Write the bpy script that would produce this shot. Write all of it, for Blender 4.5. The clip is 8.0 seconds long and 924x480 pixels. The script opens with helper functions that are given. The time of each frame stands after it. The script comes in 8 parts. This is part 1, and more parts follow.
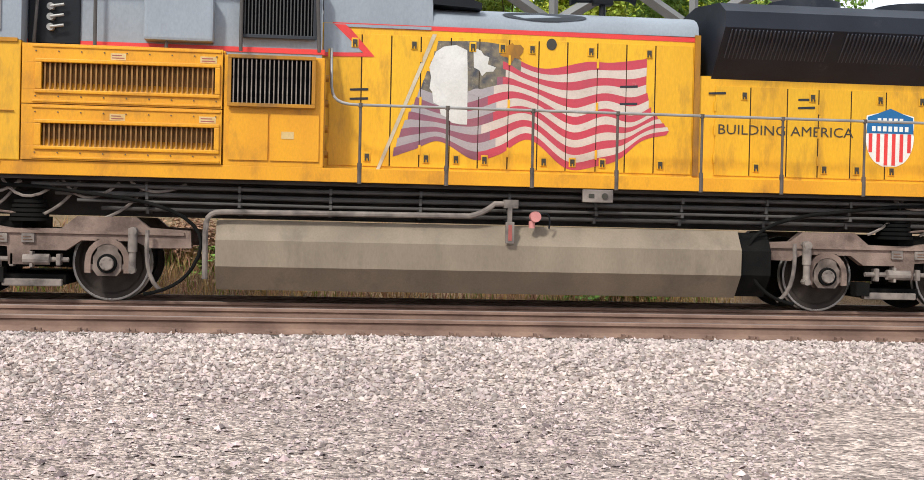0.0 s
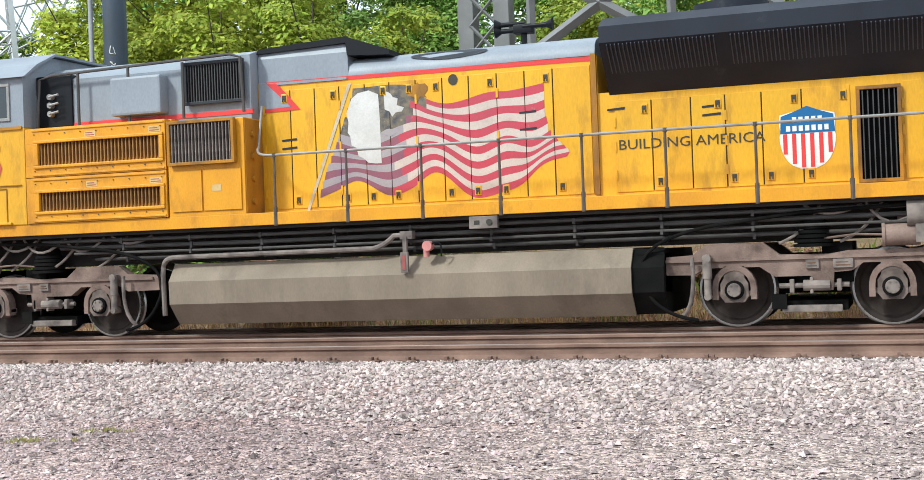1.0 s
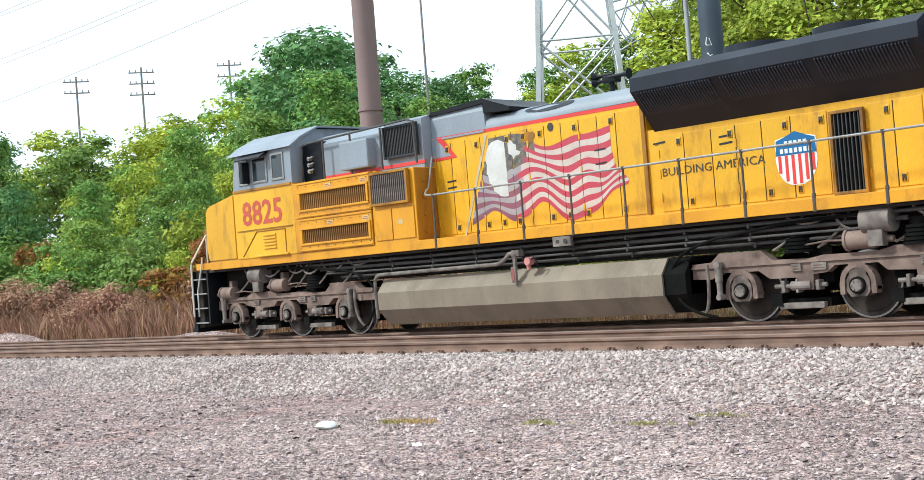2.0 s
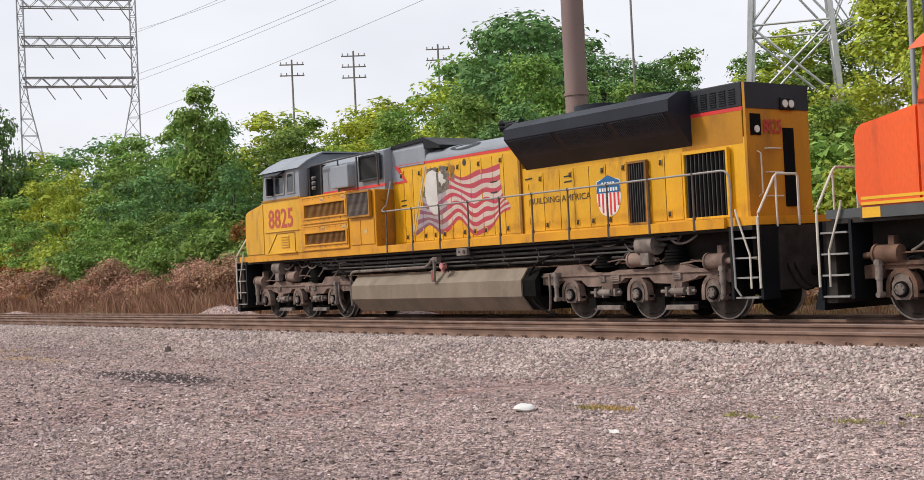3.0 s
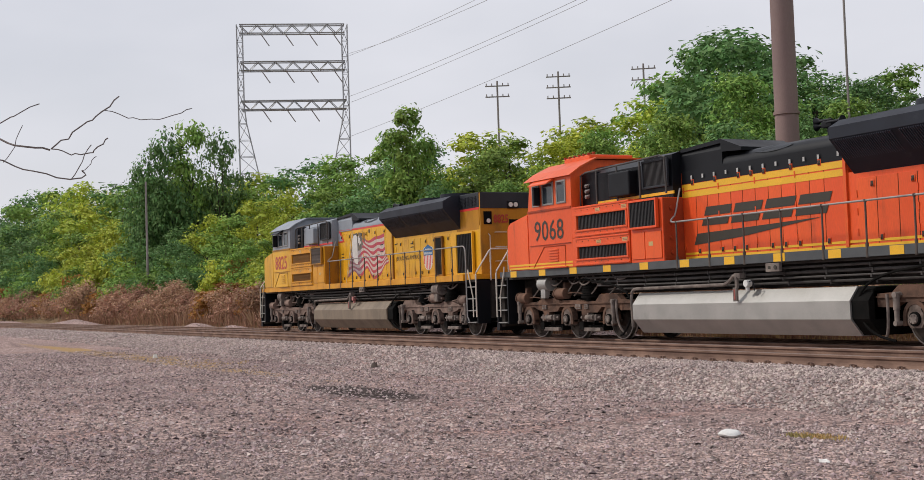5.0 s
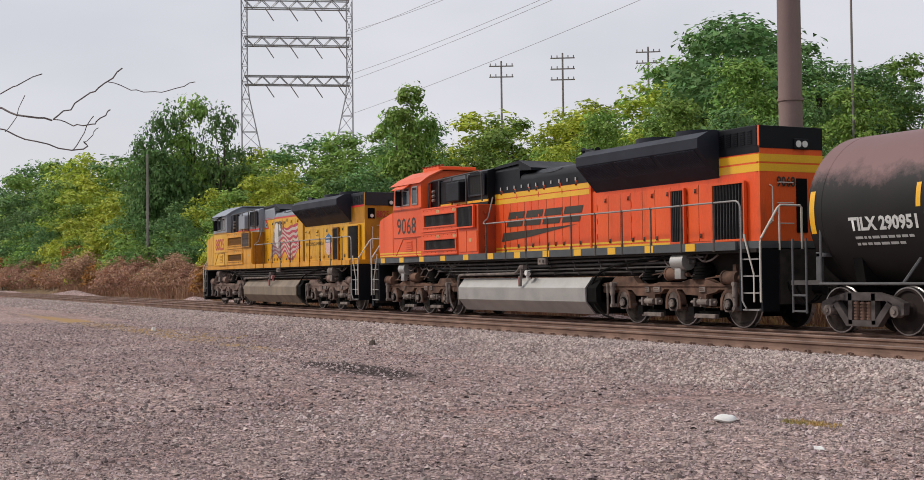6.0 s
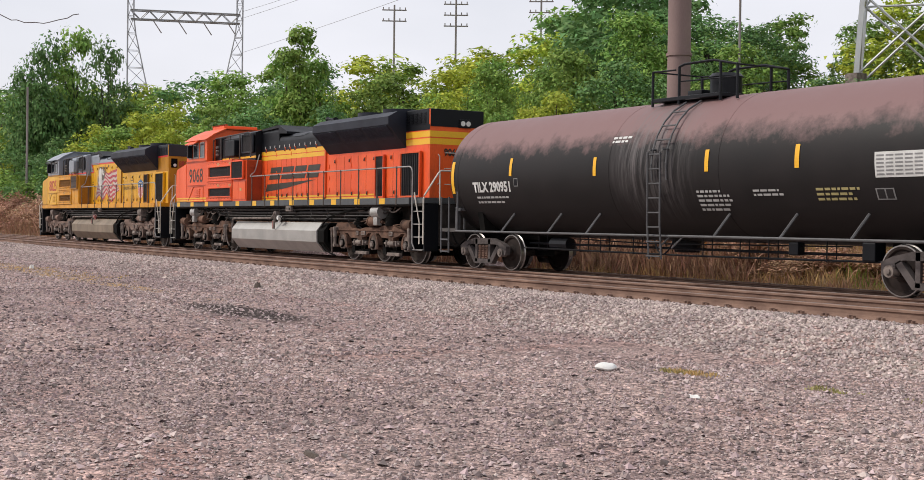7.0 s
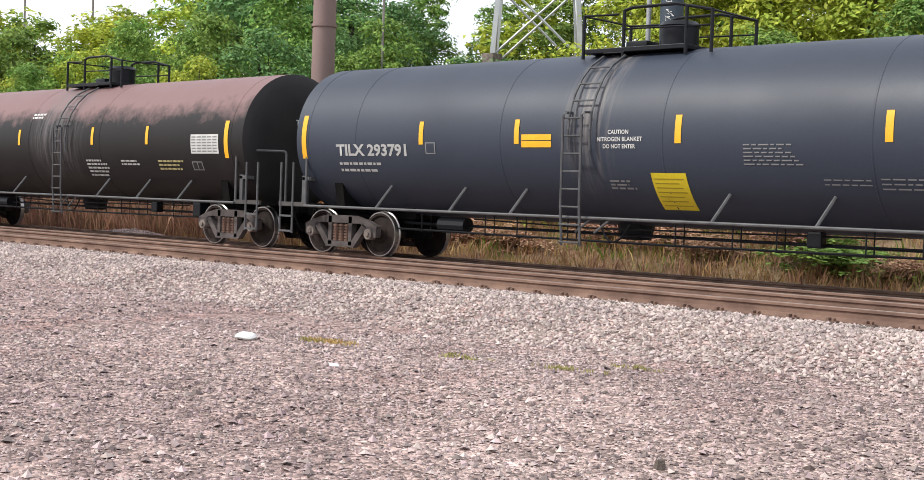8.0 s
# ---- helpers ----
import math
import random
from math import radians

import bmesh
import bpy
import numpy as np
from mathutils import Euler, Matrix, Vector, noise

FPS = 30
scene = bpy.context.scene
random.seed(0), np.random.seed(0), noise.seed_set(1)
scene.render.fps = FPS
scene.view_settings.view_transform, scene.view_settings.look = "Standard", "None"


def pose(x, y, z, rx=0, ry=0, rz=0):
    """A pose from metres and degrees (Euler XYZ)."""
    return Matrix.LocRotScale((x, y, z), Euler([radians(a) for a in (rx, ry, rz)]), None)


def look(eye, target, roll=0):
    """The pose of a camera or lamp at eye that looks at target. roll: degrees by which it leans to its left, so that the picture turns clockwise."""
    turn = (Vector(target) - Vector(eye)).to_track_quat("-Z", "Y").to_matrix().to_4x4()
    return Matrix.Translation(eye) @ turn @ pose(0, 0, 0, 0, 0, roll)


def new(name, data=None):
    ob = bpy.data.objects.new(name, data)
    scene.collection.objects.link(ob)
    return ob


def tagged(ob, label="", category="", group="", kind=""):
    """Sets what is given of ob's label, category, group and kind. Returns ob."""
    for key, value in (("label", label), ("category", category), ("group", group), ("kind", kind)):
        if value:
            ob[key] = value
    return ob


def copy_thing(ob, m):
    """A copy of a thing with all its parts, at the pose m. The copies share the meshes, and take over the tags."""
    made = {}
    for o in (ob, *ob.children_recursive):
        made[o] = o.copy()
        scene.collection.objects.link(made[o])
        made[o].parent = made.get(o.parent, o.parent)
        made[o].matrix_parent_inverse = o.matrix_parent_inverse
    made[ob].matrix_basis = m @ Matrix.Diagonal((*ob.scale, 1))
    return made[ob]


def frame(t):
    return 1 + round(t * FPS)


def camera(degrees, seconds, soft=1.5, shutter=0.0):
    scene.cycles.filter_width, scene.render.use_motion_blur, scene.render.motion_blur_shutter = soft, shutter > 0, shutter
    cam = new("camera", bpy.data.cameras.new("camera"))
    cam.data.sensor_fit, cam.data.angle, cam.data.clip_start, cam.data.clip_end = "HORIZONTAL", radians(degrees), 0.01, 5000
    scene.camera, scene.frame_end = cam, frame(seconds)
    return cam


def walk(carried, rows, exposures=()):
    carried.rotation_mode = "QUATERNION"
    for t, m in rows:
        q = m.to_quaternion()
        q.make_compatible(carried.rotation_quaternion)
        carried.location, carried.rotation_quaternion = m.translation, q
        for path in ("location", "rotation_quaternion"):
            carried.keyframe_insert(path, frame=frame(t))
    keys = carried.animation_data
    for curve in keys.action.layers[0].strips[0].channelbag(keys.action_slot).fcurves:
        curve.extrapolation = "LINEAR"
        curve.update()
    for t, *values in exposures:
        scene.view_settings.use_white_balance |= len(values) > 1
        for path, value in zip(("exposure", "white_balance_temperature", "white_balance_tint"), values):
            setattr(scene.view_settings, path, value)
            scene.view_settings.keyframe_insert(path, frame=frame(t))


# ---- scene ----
LENS = 39.69
EYE_Z = 1.198
# seconds and the camera's turn: tilt, lean, heading
TURNS = (
    (0, 89.22, -1.28, -6.43), (0.5, 89.69, 0.03, 7.22), (1, 90.52, 2.09, 18.76), (1.5, 91.26, 4.04, 33.50),
    (1.7, 91.30, 4.50, 39.07), (2.8, 91.46, 2.78, 53.39), (3, 91.31, 2.75, 54.44), (3.5, 91.55, 3.23, 59.53),
    (4, 91.85, 2.74, 63.02), (4.2, 92.01, 2.43, 63.42), (5.3, 92.91, 1.55, 63.49), (5.5, 92.83, 0.85, 63.50),
    (6, 91.67, 0.65, 63.47), (6.5, 90.25, 0.67, 63.31), (7, 89.25, -0.77, 58.46), (7.5, 88.65, -1.58, 51.35),
    (8, 88.27, -2.04, 42.57),
)
# seconds and metres that the train has run towards -x
RUN = ((0, 2.847), (0.5, 7.551), (1, 12.371), (1.5, 17.233), (1.7, 19.142), (2.8, 29.417), (3, 31.310), (3.5, 36.094),
       (4, 40.887), (4.2, 42.780), (5.3, 53.039), (5.5, 54.946), (6, 59.724), (6.5, 64.510), (7, 69.249), (7.5, 74.008), (8, 78.894))
TRACK_Y = 19.12      # middle of the far track
NEAR_Y = 15.02       # middle of the near track
NEAR_Z = 0.10        # its rails lie a little higher
UNIT = 22.65         # length of one locomotive over its couplers
TRUE = math.tau

cam = camera(LENS, 8.0, soft=0.6)
walk(cam, [(t, pose(0, 0, EYE_Z, a, b, c)) for t, a, b, c in TURNS],
     exposures=[(0, 0.22, 6200, 5.0), (1.0, 0.33, 5800, 0.0), (1.7, 0.42, 5550, -5.0), (2.8, -0.13, 6500, 9.0), (4.2, -0.34, 6500, 10.0), (5.4, -0.55, 6450, 11.0),
                (6.5, -0.48, 6500, 11.0), (7.2, -0.14, 6500, 11.0), (8.0, 0.22, 6300, 8.0)])

# ---- world and sun: a bright, thinly clouded sky ----
SUN_FROM = Vector((-0.50, -0.72, 0.80)).normalized()
world = bpy.data.worlds.new("world")
scene.world = world
world.use_nodes = True
wn = world.node_tree
wn.nodes.clear()
w_out = wn.nodes.new("ShaderNodeOutputWorld")
w_bg = wn.nodes.new("ShaderNodeBackground")
w_sky = wn.nodes.new("ShaderNodeTexSky")
w_sky.sky_type = "NISHITA"
w_sky.sun_disc = False
w_sky.sun_elevation = math.asin(SUN_FROM.z)
w_sky.sun_rotation = math.atan2(SUN_FROM.x, SUN_FROM.y)
w_sky.dust_density = 3.0
w_co = wn.nodes.new("ShaderNodeTexCoord")
w_map = wn.nodes.new("ShaderNodeMapping")
w_map.inputs["Scale"].default_value = (1.0, 1.0, 2.6)
w_noise = wn.nodes.new("ShaderNodeTexNoise")
w_noise.inputs["Scale"].default_value = 1.7
w_noise.inputs["Detail"].default_value = 5.0
w_noise.inputs["Roughness"].default_value = 0.5
w_ramp = wn.nodes.new("ShaderNodeMapRange")
w_ramp.inputs["From Min"].default_value = 0.30
w_ramp.inputs["From Max"].default_value = 0.66
w_ramp.inputs["To Min"].default_value = 0.62
w_ramp.inputs["To Max"].default_value = 0.97
w_mix = wn.nodes.new("ShaderNodeMix")
w_mix.data_type = "RGBA"
w_mix.inputs["B"].default_value = (10.5, 10.55, 11.2, 1)
wn.links.new(w_co.outputs["Generated"], w_map.inputs["Vector"])
wn.links.new(w_map.outputs["Vector"], w_noise.inputs["Vector"])
wn.links.new(w_noise.outputs["Fac"], w_ramp.inputs["Value"])
wn.links.new(w_ramp.outputs["Result"], w_mix.inputs["Factor"])
wn.links.new(w_sky.outputs["Color"], w_mix.inputs["A"])
wn.links.new(w_mix.outputs["Result"], w_bg.inputs["Color"])
wn.links.new(w_bg.outputs["Background"], w_out.inputs["Surface"])
w_bg.inputs["Strength"].default_value = 0.11
sun = new("sun", bpy.data.lights.new("sun", "SUN"))
sun.data.energy = 2.9
sun.data.angle = radians(7)
sun.data.color = (1.0, 0.94, 0.85)
sun.matrix_world = look((0, 0, 60), Vector((0, 0, 60)) - SUN_FROM)


# ---- materials ----
def surf(name, col, other=None, scale=1.5, mix=0.5, rough=0.6, metal=0.0, bump=0.1, fine=40.0, dirt=None, dirt_amount=0.0,
         dirt_scale=0.7, vary=0.0, island=0.0, stretch=(1, 1, 1), coat=0.0, spec=0.5):
    """A surface with broad stains, fine grain, relief and, where asked for, dirt and a change from piece to piece."""
    m = bpy.data.materials.new(name)
    m.use_nodes = True
    t = m.node_tree
    N, L = t.nodes, t.links
    b = N["Principled BSDF"]
    co = N.new("ShaderNodeTexCoord")
    mp = N.new("ShaderNodeMapping")
    mp.inputs["Scale"].default_value = stretch
    L.new(co.outputs["Object"], mp.inputs["Vector"])
    n1 = N.new("ShaderNodeTexNoise")
    n1.inputs["Scale"].default_value = scale
    n1.inputs["Detail"].default_value = 6
    n2 = N.new("ShaderNodeTexNoise")
    n2.inputs["Scale"].default_value = fine
    n2.inputs["Detail"].default_value = 3
    for n in (n1, n2):
        L.new(mp.outputs["Vector"], n.inputs["Vector"])
    other = other or tuple(c * 0.8 for c in col)
    mx = N.new("ShaderNodeMix")
    mx.data_type = "RGBA"
    mx.inputs["A"].default_value = (*col, 1)
    mx.inputs["B"].default_value = (*other, 1)
    fac = N.new("ShaderNodeMapRange")
    fac.inputs["From Min"].default_value = 0.3
    fac.inputs["From Max"].default_value = 0.72
    fac.inputs["To Max"].default_value = mix * 2
    L.new(n1.outputs["Fac"], fac.inputs["Value"])
    L.new(fac.outputs["Result"], mx.inputs["Factor"])
    last = mx.outputs["Result"]
    g = N.new("ShaderNodeMix")
    g.data_type, g.blend_type = "RGBA", "MULTIPLY"
    g.inputs["Factor"].default_value = 0.35
    L.new(last, g.inputs["A"])
    r2 = N.new("ShaderNodeMapRange")
    r2.inputs["To Min"].default_value = 0.55
    r2.inputs["To Max"].default_value = 1.45
    L.new(n2.outputs["Fac"], r2.inputs["Value"])
    L.new(r2.outputs["Result"], g.inputs["B"])
    last = g.outputs["Result"]
    if dirt:
        n3 = N.new("ShaderNodeTexNoise")
        n3.inputs["Scale"].default_value = dirt_scale
        n3.inputs["Detail"].default_value = 9
        n3.inputs["Roughness"].default_value = 0.68
        L.new(mp.outputs["Vector"], n3.inputs["Vector"])
        r3 = N.new("ShaderNodeMapRange")
        r3.inputs["From Min"].default_value = 0.62 - dirt_amount * 0.3
        r3.inputs["From Max"].default_value = 0.80 - dirt_amount * 0.1
        r3.inputs["To Max"].default_value = 0.85
        L.new(n3.outputs["Fac"], r3.inputs["Value"])
        d = N.new("ShaderNodeMix")
        d.data_type = "RGBA"
        d.inputs["B"].default_value = (*dirt, 1)
        L.new(r3.outputs["Result"], d.inputs["Factor"])
        L.new(last, d.inputs["A"])
        last = d.outputs["Result"]
    for amount, kind, socket in ((vary, "ShaderNodeObjectInfo", "Random"), (island, "ShaderNodeNewGeometry", "Random Per Island")):
        if amount:
            src = N.new(kind)
            h = N.new("ShaderNodeHueSaturation")
            rr = N.new("ShaderNodeMapRange")
            rr.inputs["To Min"].default_value = 1 - amount
            rr.inputs["To Max"].default_value = 1 + amount
            L.new(src.outputs[socket], rr.inputs["Value"])
            L.new(rr.outputs["Result"], h.inputs["Value"])
            rh = N.new("ShaderNodeMapRange")
            rh.inputs["To Min"].default_value = 0.5 - amount * 0.045
            rh.inputs["To Max"].default_value = 0.5 + amount * 0.045
            mul = N.new("ShaderNodeMath")
            mul.operation = "FRACT"
            sc = N.new("ShaderNodeMath")
            sc.operation = "MULTIPLY"
            sc.inputs[1].default_value = 7.31
            L.new(src.outputs[socket], sc.inputs[0])
            L.new(sc.outputs[0], mul.inputs[0])
            L.new(mul.outputs[0], rh.inputs["Value"])
            L.new(rh.outputs["Result"], h.inputs["Hue"])
            L.new(last, h.inputs["Color"])
            last = h.outputs["Color"]
    L.new(last, b.inputs["Base Color"])
    rg = N.new("ShaderNodeMapRange")
    rg.inputs["To Min"].default_value = max(0.03, rough - 0.12)
    rg.inputs["To Max"].default_value = min(1.0, rough + 0.12)
    L.new(n1.outputs["Fac"], rg.inputs["Value"])
    L.new(rg.outputs["Result"], b.inputs["Roughness"])
    b.inputs["Metallic"].default_value = metal
    b.inputs["Specular IOR Level"].default_value = spec
    if coat:
        b.inputs["Coat Weight"].default_value = coat
        b.inputs["Coat Roughness"].default_value = 0.25
    if bump:
        bp = N.new("ShaderNodeBump")
        bp.inputs["Strength"].default_value = bump
        bp.inputs["Distance"].default_value = 0.02
        L.new(n2.outputs["Fac"], bp.inputs["Height"])
        L.new(bp.outputs["Normal"], b.inputs["Normal"])
    return m


GRIME = (0.055, 0.045, 0.038)
M_YELLOW = surf("yellow_paint", (0.70, 0.380, 0.010), (0.58, 0.295, 0.010), 1.1, 0.45, 0.42, bump=0.03, dirt=(0.20, 0.095, 0.02), dirt_amount=0.24, dirt_scale=2.4, stretch=(1, 1, 0.30), vary=0.07, spec=0.4)
M_CABINET = surf("cabinet_yellow_paint", (0.68, 0.315, 0.010), (0.56, 0.235, 0.010), 1.4, 0.5, 0.45, bump=0.03, dirt=(0.24, 0.10, 0.02), dirt_amount=0.32, dirt_scale=2.2, stretch=(1, 1, 0.5), spec=0.35)
# dirty yellow; on the cabinet side it also holds that face's shade
M_YELLOW_DIRT_SHADE = surf("yellow_paint_soot_and_shade", (0.44, 0.195, 0.012), (0.23, 0.105, 0.015), 1.6, 0.5, 0.5, bump=0.04, dirt=GRIME, dirt_amount=0.38, dirt_scale=1.6, stretch=(1, 1, 0.4), spec=0.3)
M_GRAY = surf("gray_paint", (0.27, 0.30, 0.34), (0.20, 0.22, 0.25), 0.9, 0.5, 0.45, bump=0.03, dirt=(0.09, 0.09, 0.09), dirt_amount=0.25, stretch=(1, 1, 0.5), spec=0.35)
M_DARK = surf("dark_gray_paint", (0.026, 0.030, 0.038), (0.016, 0.018, 0.023), 1.0, 0.5, 0.5, bump=0.05, spec=0.3)
M_BLACK = surf("black_paint", (0.008, 0.009, 0.012), (0.004, 0.005, 0.007), 1.2, 0.5, 0.42, bump=0.04, spec=0.22)
M_UNDER = surf("grimy_underframe", (0.012, 0.011, 0.010), (0.005, 0.005, 0.005), 2.0, 0.6, 0.85, bump=0.15, spec=0.08)
M_FRAME = surf("dusty_frame_side", (0.060, 0.051, 0.046), (0.024, 0.021, 0.019), 2.2, 0.6, 0.85, bump=0.2, dirt=(0.02, 0.018, 0.017), dirt_amount=0.35, dirt_scale=1.4, stretch=(0.5, 1, 1), spec=0.12)
M_POST = surf("weathered_post", (0.105, 0.080, 0.064), (0.05, 0.04, 0.035), 6.0, 0.5, 0.7, bump=0.1)
M_STICKER = surf("paper_label", (0.58, 0.43, 0.20), (0.46, 0.29, 0.09), 7.0, 0.5, 0.6, bump=0.0)
# near-black for hollows: the shade inside grilles and openings is put into the colour
M_HOLLOW = surf("hollow_shade_black", (0.006, 0.006, 0.007), None, 2.0, 0.4, 0.7, bump=0.0, spec=0.05)
M_NUMBER = surf("worn_number_red", (0.50, 0.060, 0.035), (0.40, 0.07, 0.035), 5.0, 0.5, 0.5, bump=0.0, dirt=(0.62, 0.30, 0.03), dirt_amount=-0.05, dirt_scale=9.0)
M_WING = surf("radiator_wing_paint", (0.017, 0.021, 0.032), (0.010, 0.012, 0.019), 1.2, 0.5, 0.50, bump=0.04, dirt=(0.05, 0.052, 0.056), dirt_amount=0.0, dirt_scale=3.0, spec=0.26)
M_RED = surf("red_stripe", (0.62, 0.035, 0.03), (0.5, 0.03, 0.03), 2, 0.4, 0.45, bump=0.0)
M_GAUGE = surf("dull_red_gauge", (0.34, 0.075, 0.06), (0.22, 0.06, 0.05), 6.0, 0.5, 0.5, bump=0.0)
M_ORANGE = surf("orange_paint", (0.80, 0.105, 0.020), (0.68, 0.082, 0.016), 0.9, 0.4, 0.40, bump=0.03, dirt=(0.30, 0.055, 0.02), dirt_amount=0.16, dirt_scale=1.8, stretch=(1, 1, 0.25), vary=0.05, spec=0.4)
M_ORANGE_DIRTY = surf("orange_paint_grimy", (0.50, 0.07, 0.018), (0.30, 0.045, 0.015), 1.2, 0.5, 0.5, bump=0.04, dirt=(0.06, 0.03, 0.02), dirt_amount=0.3, spec=0.3)
M_BNY = surf("stripe_yellow", (0.82, 0.45, 0.02), None, 1.0, 0.3, 0.4, bump=0.0)
M_TRUCK = surf("rust_dusted_steel", (0.28, 0.200, 0.165), (0.13, 0.090, 0.075), 2.6, 0.55, 0.85, bump=0.25, dirt=(0.045, 0.035, 0.030), dirt_amount=0.36, dirt_scale=2.8, spec=0.15)
M_TRUCK2 = surf("brown_rusty_steel", (0.20, 0.115, 0.08), (0.08, 0.05, 0.038), 2.6, 0.6, 0.85, bump=0.25, dirt=(0.03, 0.024, 0.022), dirt_amount=0.38, dirt_scale=2.8, spec=0.15)
M_BOX = surf("dusty_axle_box", (0.28, 0.235, 0.205), (0.12, 0.10, 0.092), 5.0, 0.55, 0.8, bump=0.2, dirt=(0.045, 0.038, 0.034), dirt_amount=0.26, dirt_scale=4.0, spec=0.15)
M_AXLEBOX = surf("grimy_axle_box", (0.23, 0.180, 0.155), (0.09, 0.070, 0.060), 5.0, 0.6, 0.85, bump=0.2, dirt=(0.04, 0.033, 0.03), dirt_amount=0.3, dirt_scale=4.0, spec=0.12)
M_WHEEL = surf("wheel_steel", (0.060, 0.046, 0.039), (0.030, 0.024, 0.021), 4.0, 0.5, 0.7, metal=0.1, bump=0.1, spec=0.2)
M_TREAD = surf("polished_tread", (0.42, 0.40, 0.38), (0.3, 0.28, 0.27), 5.0, 0.5, 0.3, metal=0.9, bump=0.0)
M_TANKGRAY = surf("fuel_tank_dust", (0.245, 0.192, 0.138), (0.17, 0.132, 0.096), 1.8, 0.5, 0.7, bump=0.05, dirt=(0.085, 0.064, 0.048), dirt_amount=0.24, dirt_scale=1.1, stretch=(1, 1, 0.4))
M_TANKSILVER = surf("fuel_tank_silver", (0.50, 0.49, 0.46), (0.38, 0.37, 0.35), 1.5, 0.5, 0.42, metal=0.55, bump=0.03, dirt=(0.2, 0.19, 0.18), dirt_amount=0.05)
M_GLASS = surf("cab_glass", (0.030, 0.040, 0.050), (0.018, 0.024, 0.030), 1.0, 0.4, 0.10, bump=0.0, spec=0.7)
M_WHITE = surf("white_paint", (0.74, 0.74, 0.72), (0.62, 0.61, 0.58), 3.0, 0.5, 0.6, bump=0.05)
M_FLAGWHITE = surf("faded_flag_white", (0.56, 0.47, 0.41), (0.45, 0.37, 0.32), 2.0, 0.5, 0.5, bump=0.02, dirt=(0.36, 0.24, 0.20), dirt_amount=0.05, dirt_scale=6.0)
M_FLAGRED = surf("faded_flag_red", (0.46, 0.036, 0.062), (0.37, 0.045, 0.07), 2.0, 0.5, 0.5, bump=0.02, dirt=(0.50, 0.26, 0.22), dirt_amount=-0.05, dirt_scale=7.0)
M_FLAGDARK = surf("faded_flag_dusk_red", (0.25, 0.075, 0.10), (0.17, 0.07, 0.11), 2.0, 0.5, 0.5, bump=0.02)
M_FLAGDUSK = surf("faded_flag_dusk_white", (0.34, 0.30, 0.30), (0.26, 0.23, 0.25), 2.0, 0.5, 0.5, bump=0.02)
M_FLAGBLUE = surf("worn_flag_blue", (0.040, 0.042, 0.055), (0.20, 0.16, 0.10), 9.0, 0.5, 0.6, bump=0.05, dirt=(0.40, 0.34, 0.26), dirt_amount=0.15, dirt_scale=14.0)
M_POLEPAINT = surf("painted_flag_pole", (0.52, 0.45, 0.33), (0.40, 0.32, 0.20), 4.0, 0.5, 0.5, bump=0.02)
M_BLUE = surf("shield_blue", (0.004, 0.115, 0.30), (0.004, 0.09, 0.25), 2.0, 0.4, 0.4, bump=0.0)
M_LETTER = surf("dark_lettering", (0.035, 0.030, 0.020), None, 3.0, 0.3, 0.5, bump=0.0)
# dark brown that paints the shade in the gaps between the doors
M_GAP_SHADE = surf("door_gap_shade", (0.055, 0.032, 0.015), (0.03, 0.02, 0.012), 5.0, 0.5, 0.9, bump=0.0, spec=0.1)
# hood end yellow, darkened for soot and for the shade on its +x face
M_SOOT_SHADE_END = surf("sooty_shaded_hood_end", (0.50, 0.225, 0.010), (0.33, 0.150, 0.015), 1.4, 0.5, 0.55, bump=0.04, dirt=(0.09, 0.055, 0.03), dirt_amount=0.30, stretch=(1, 1, 0.4), spec=0.3)
M_ENDNUM = surf("faded_end_number", (0.42, 0.040, 0.025), (0.32, 0.035, 0.02), 5.0, 0.5, 0.6, bump=0.0)
M_TORN = surf("bare_primer_white", (0.60, 0.585, 0.56), (0.50, 0.48, 0.45), 3.0, 0.5, 0.6, bump=0.05, dirt=(0.30, 0.27, 0.23), dirt_amount=0.0, dirt_scale=6.0)
M_METAL = surf("grey_railing", (0.33, 0.32, 0.31), (0.22, 0.21, 0.2), 4.0, 0.5, 0.5, metal=0.3, bump=0.05)
M_CREAM = surf("sunlit_handrail", (0.62, 0.58, 0.50), (0.5, 0.46, 0.4), 4.0, 0.5, 0.5, bump=0.05)
M_SLAT = surf("radiator_slat", (0.060, 0.066, 0.086), (0.040, 0.044, 0.058), 6.0, 0.5, 0.6, bump=0.05, spec=0.3)
M_CARWHEEL = surf("car_wheel_steel", (0.040, 0.028, 0.024), (0.020, 0.016, 0.015), 4.0, 0.5, 0.75, bump=0.1, spec=0.15)
M_CAP = surf("faded_pink_cap", (0.55, 0.22, 0.20), (0.42, 0.16, 0.15), 5.0, 0.5, 0.6, bump=0.05)
M_LENS = surf("headlight_glass", (0.70, 0.70, 0.66), None, 3.0, 0.3, 0.12, bump=0.0)
M_SILLGRAY = surf("sill_gray", (0.075, 0.082, 0.085), (0.05, 0.055, 0.06), 2.0, 0.5, 0.5, bump=0.03)
M_REFLECT = surf("reflective_yellow", (0.85, 0.45, 0.015), (0.78, 0.40, 0.012), 3.0, 0.4, 0.45, bump=0.0)
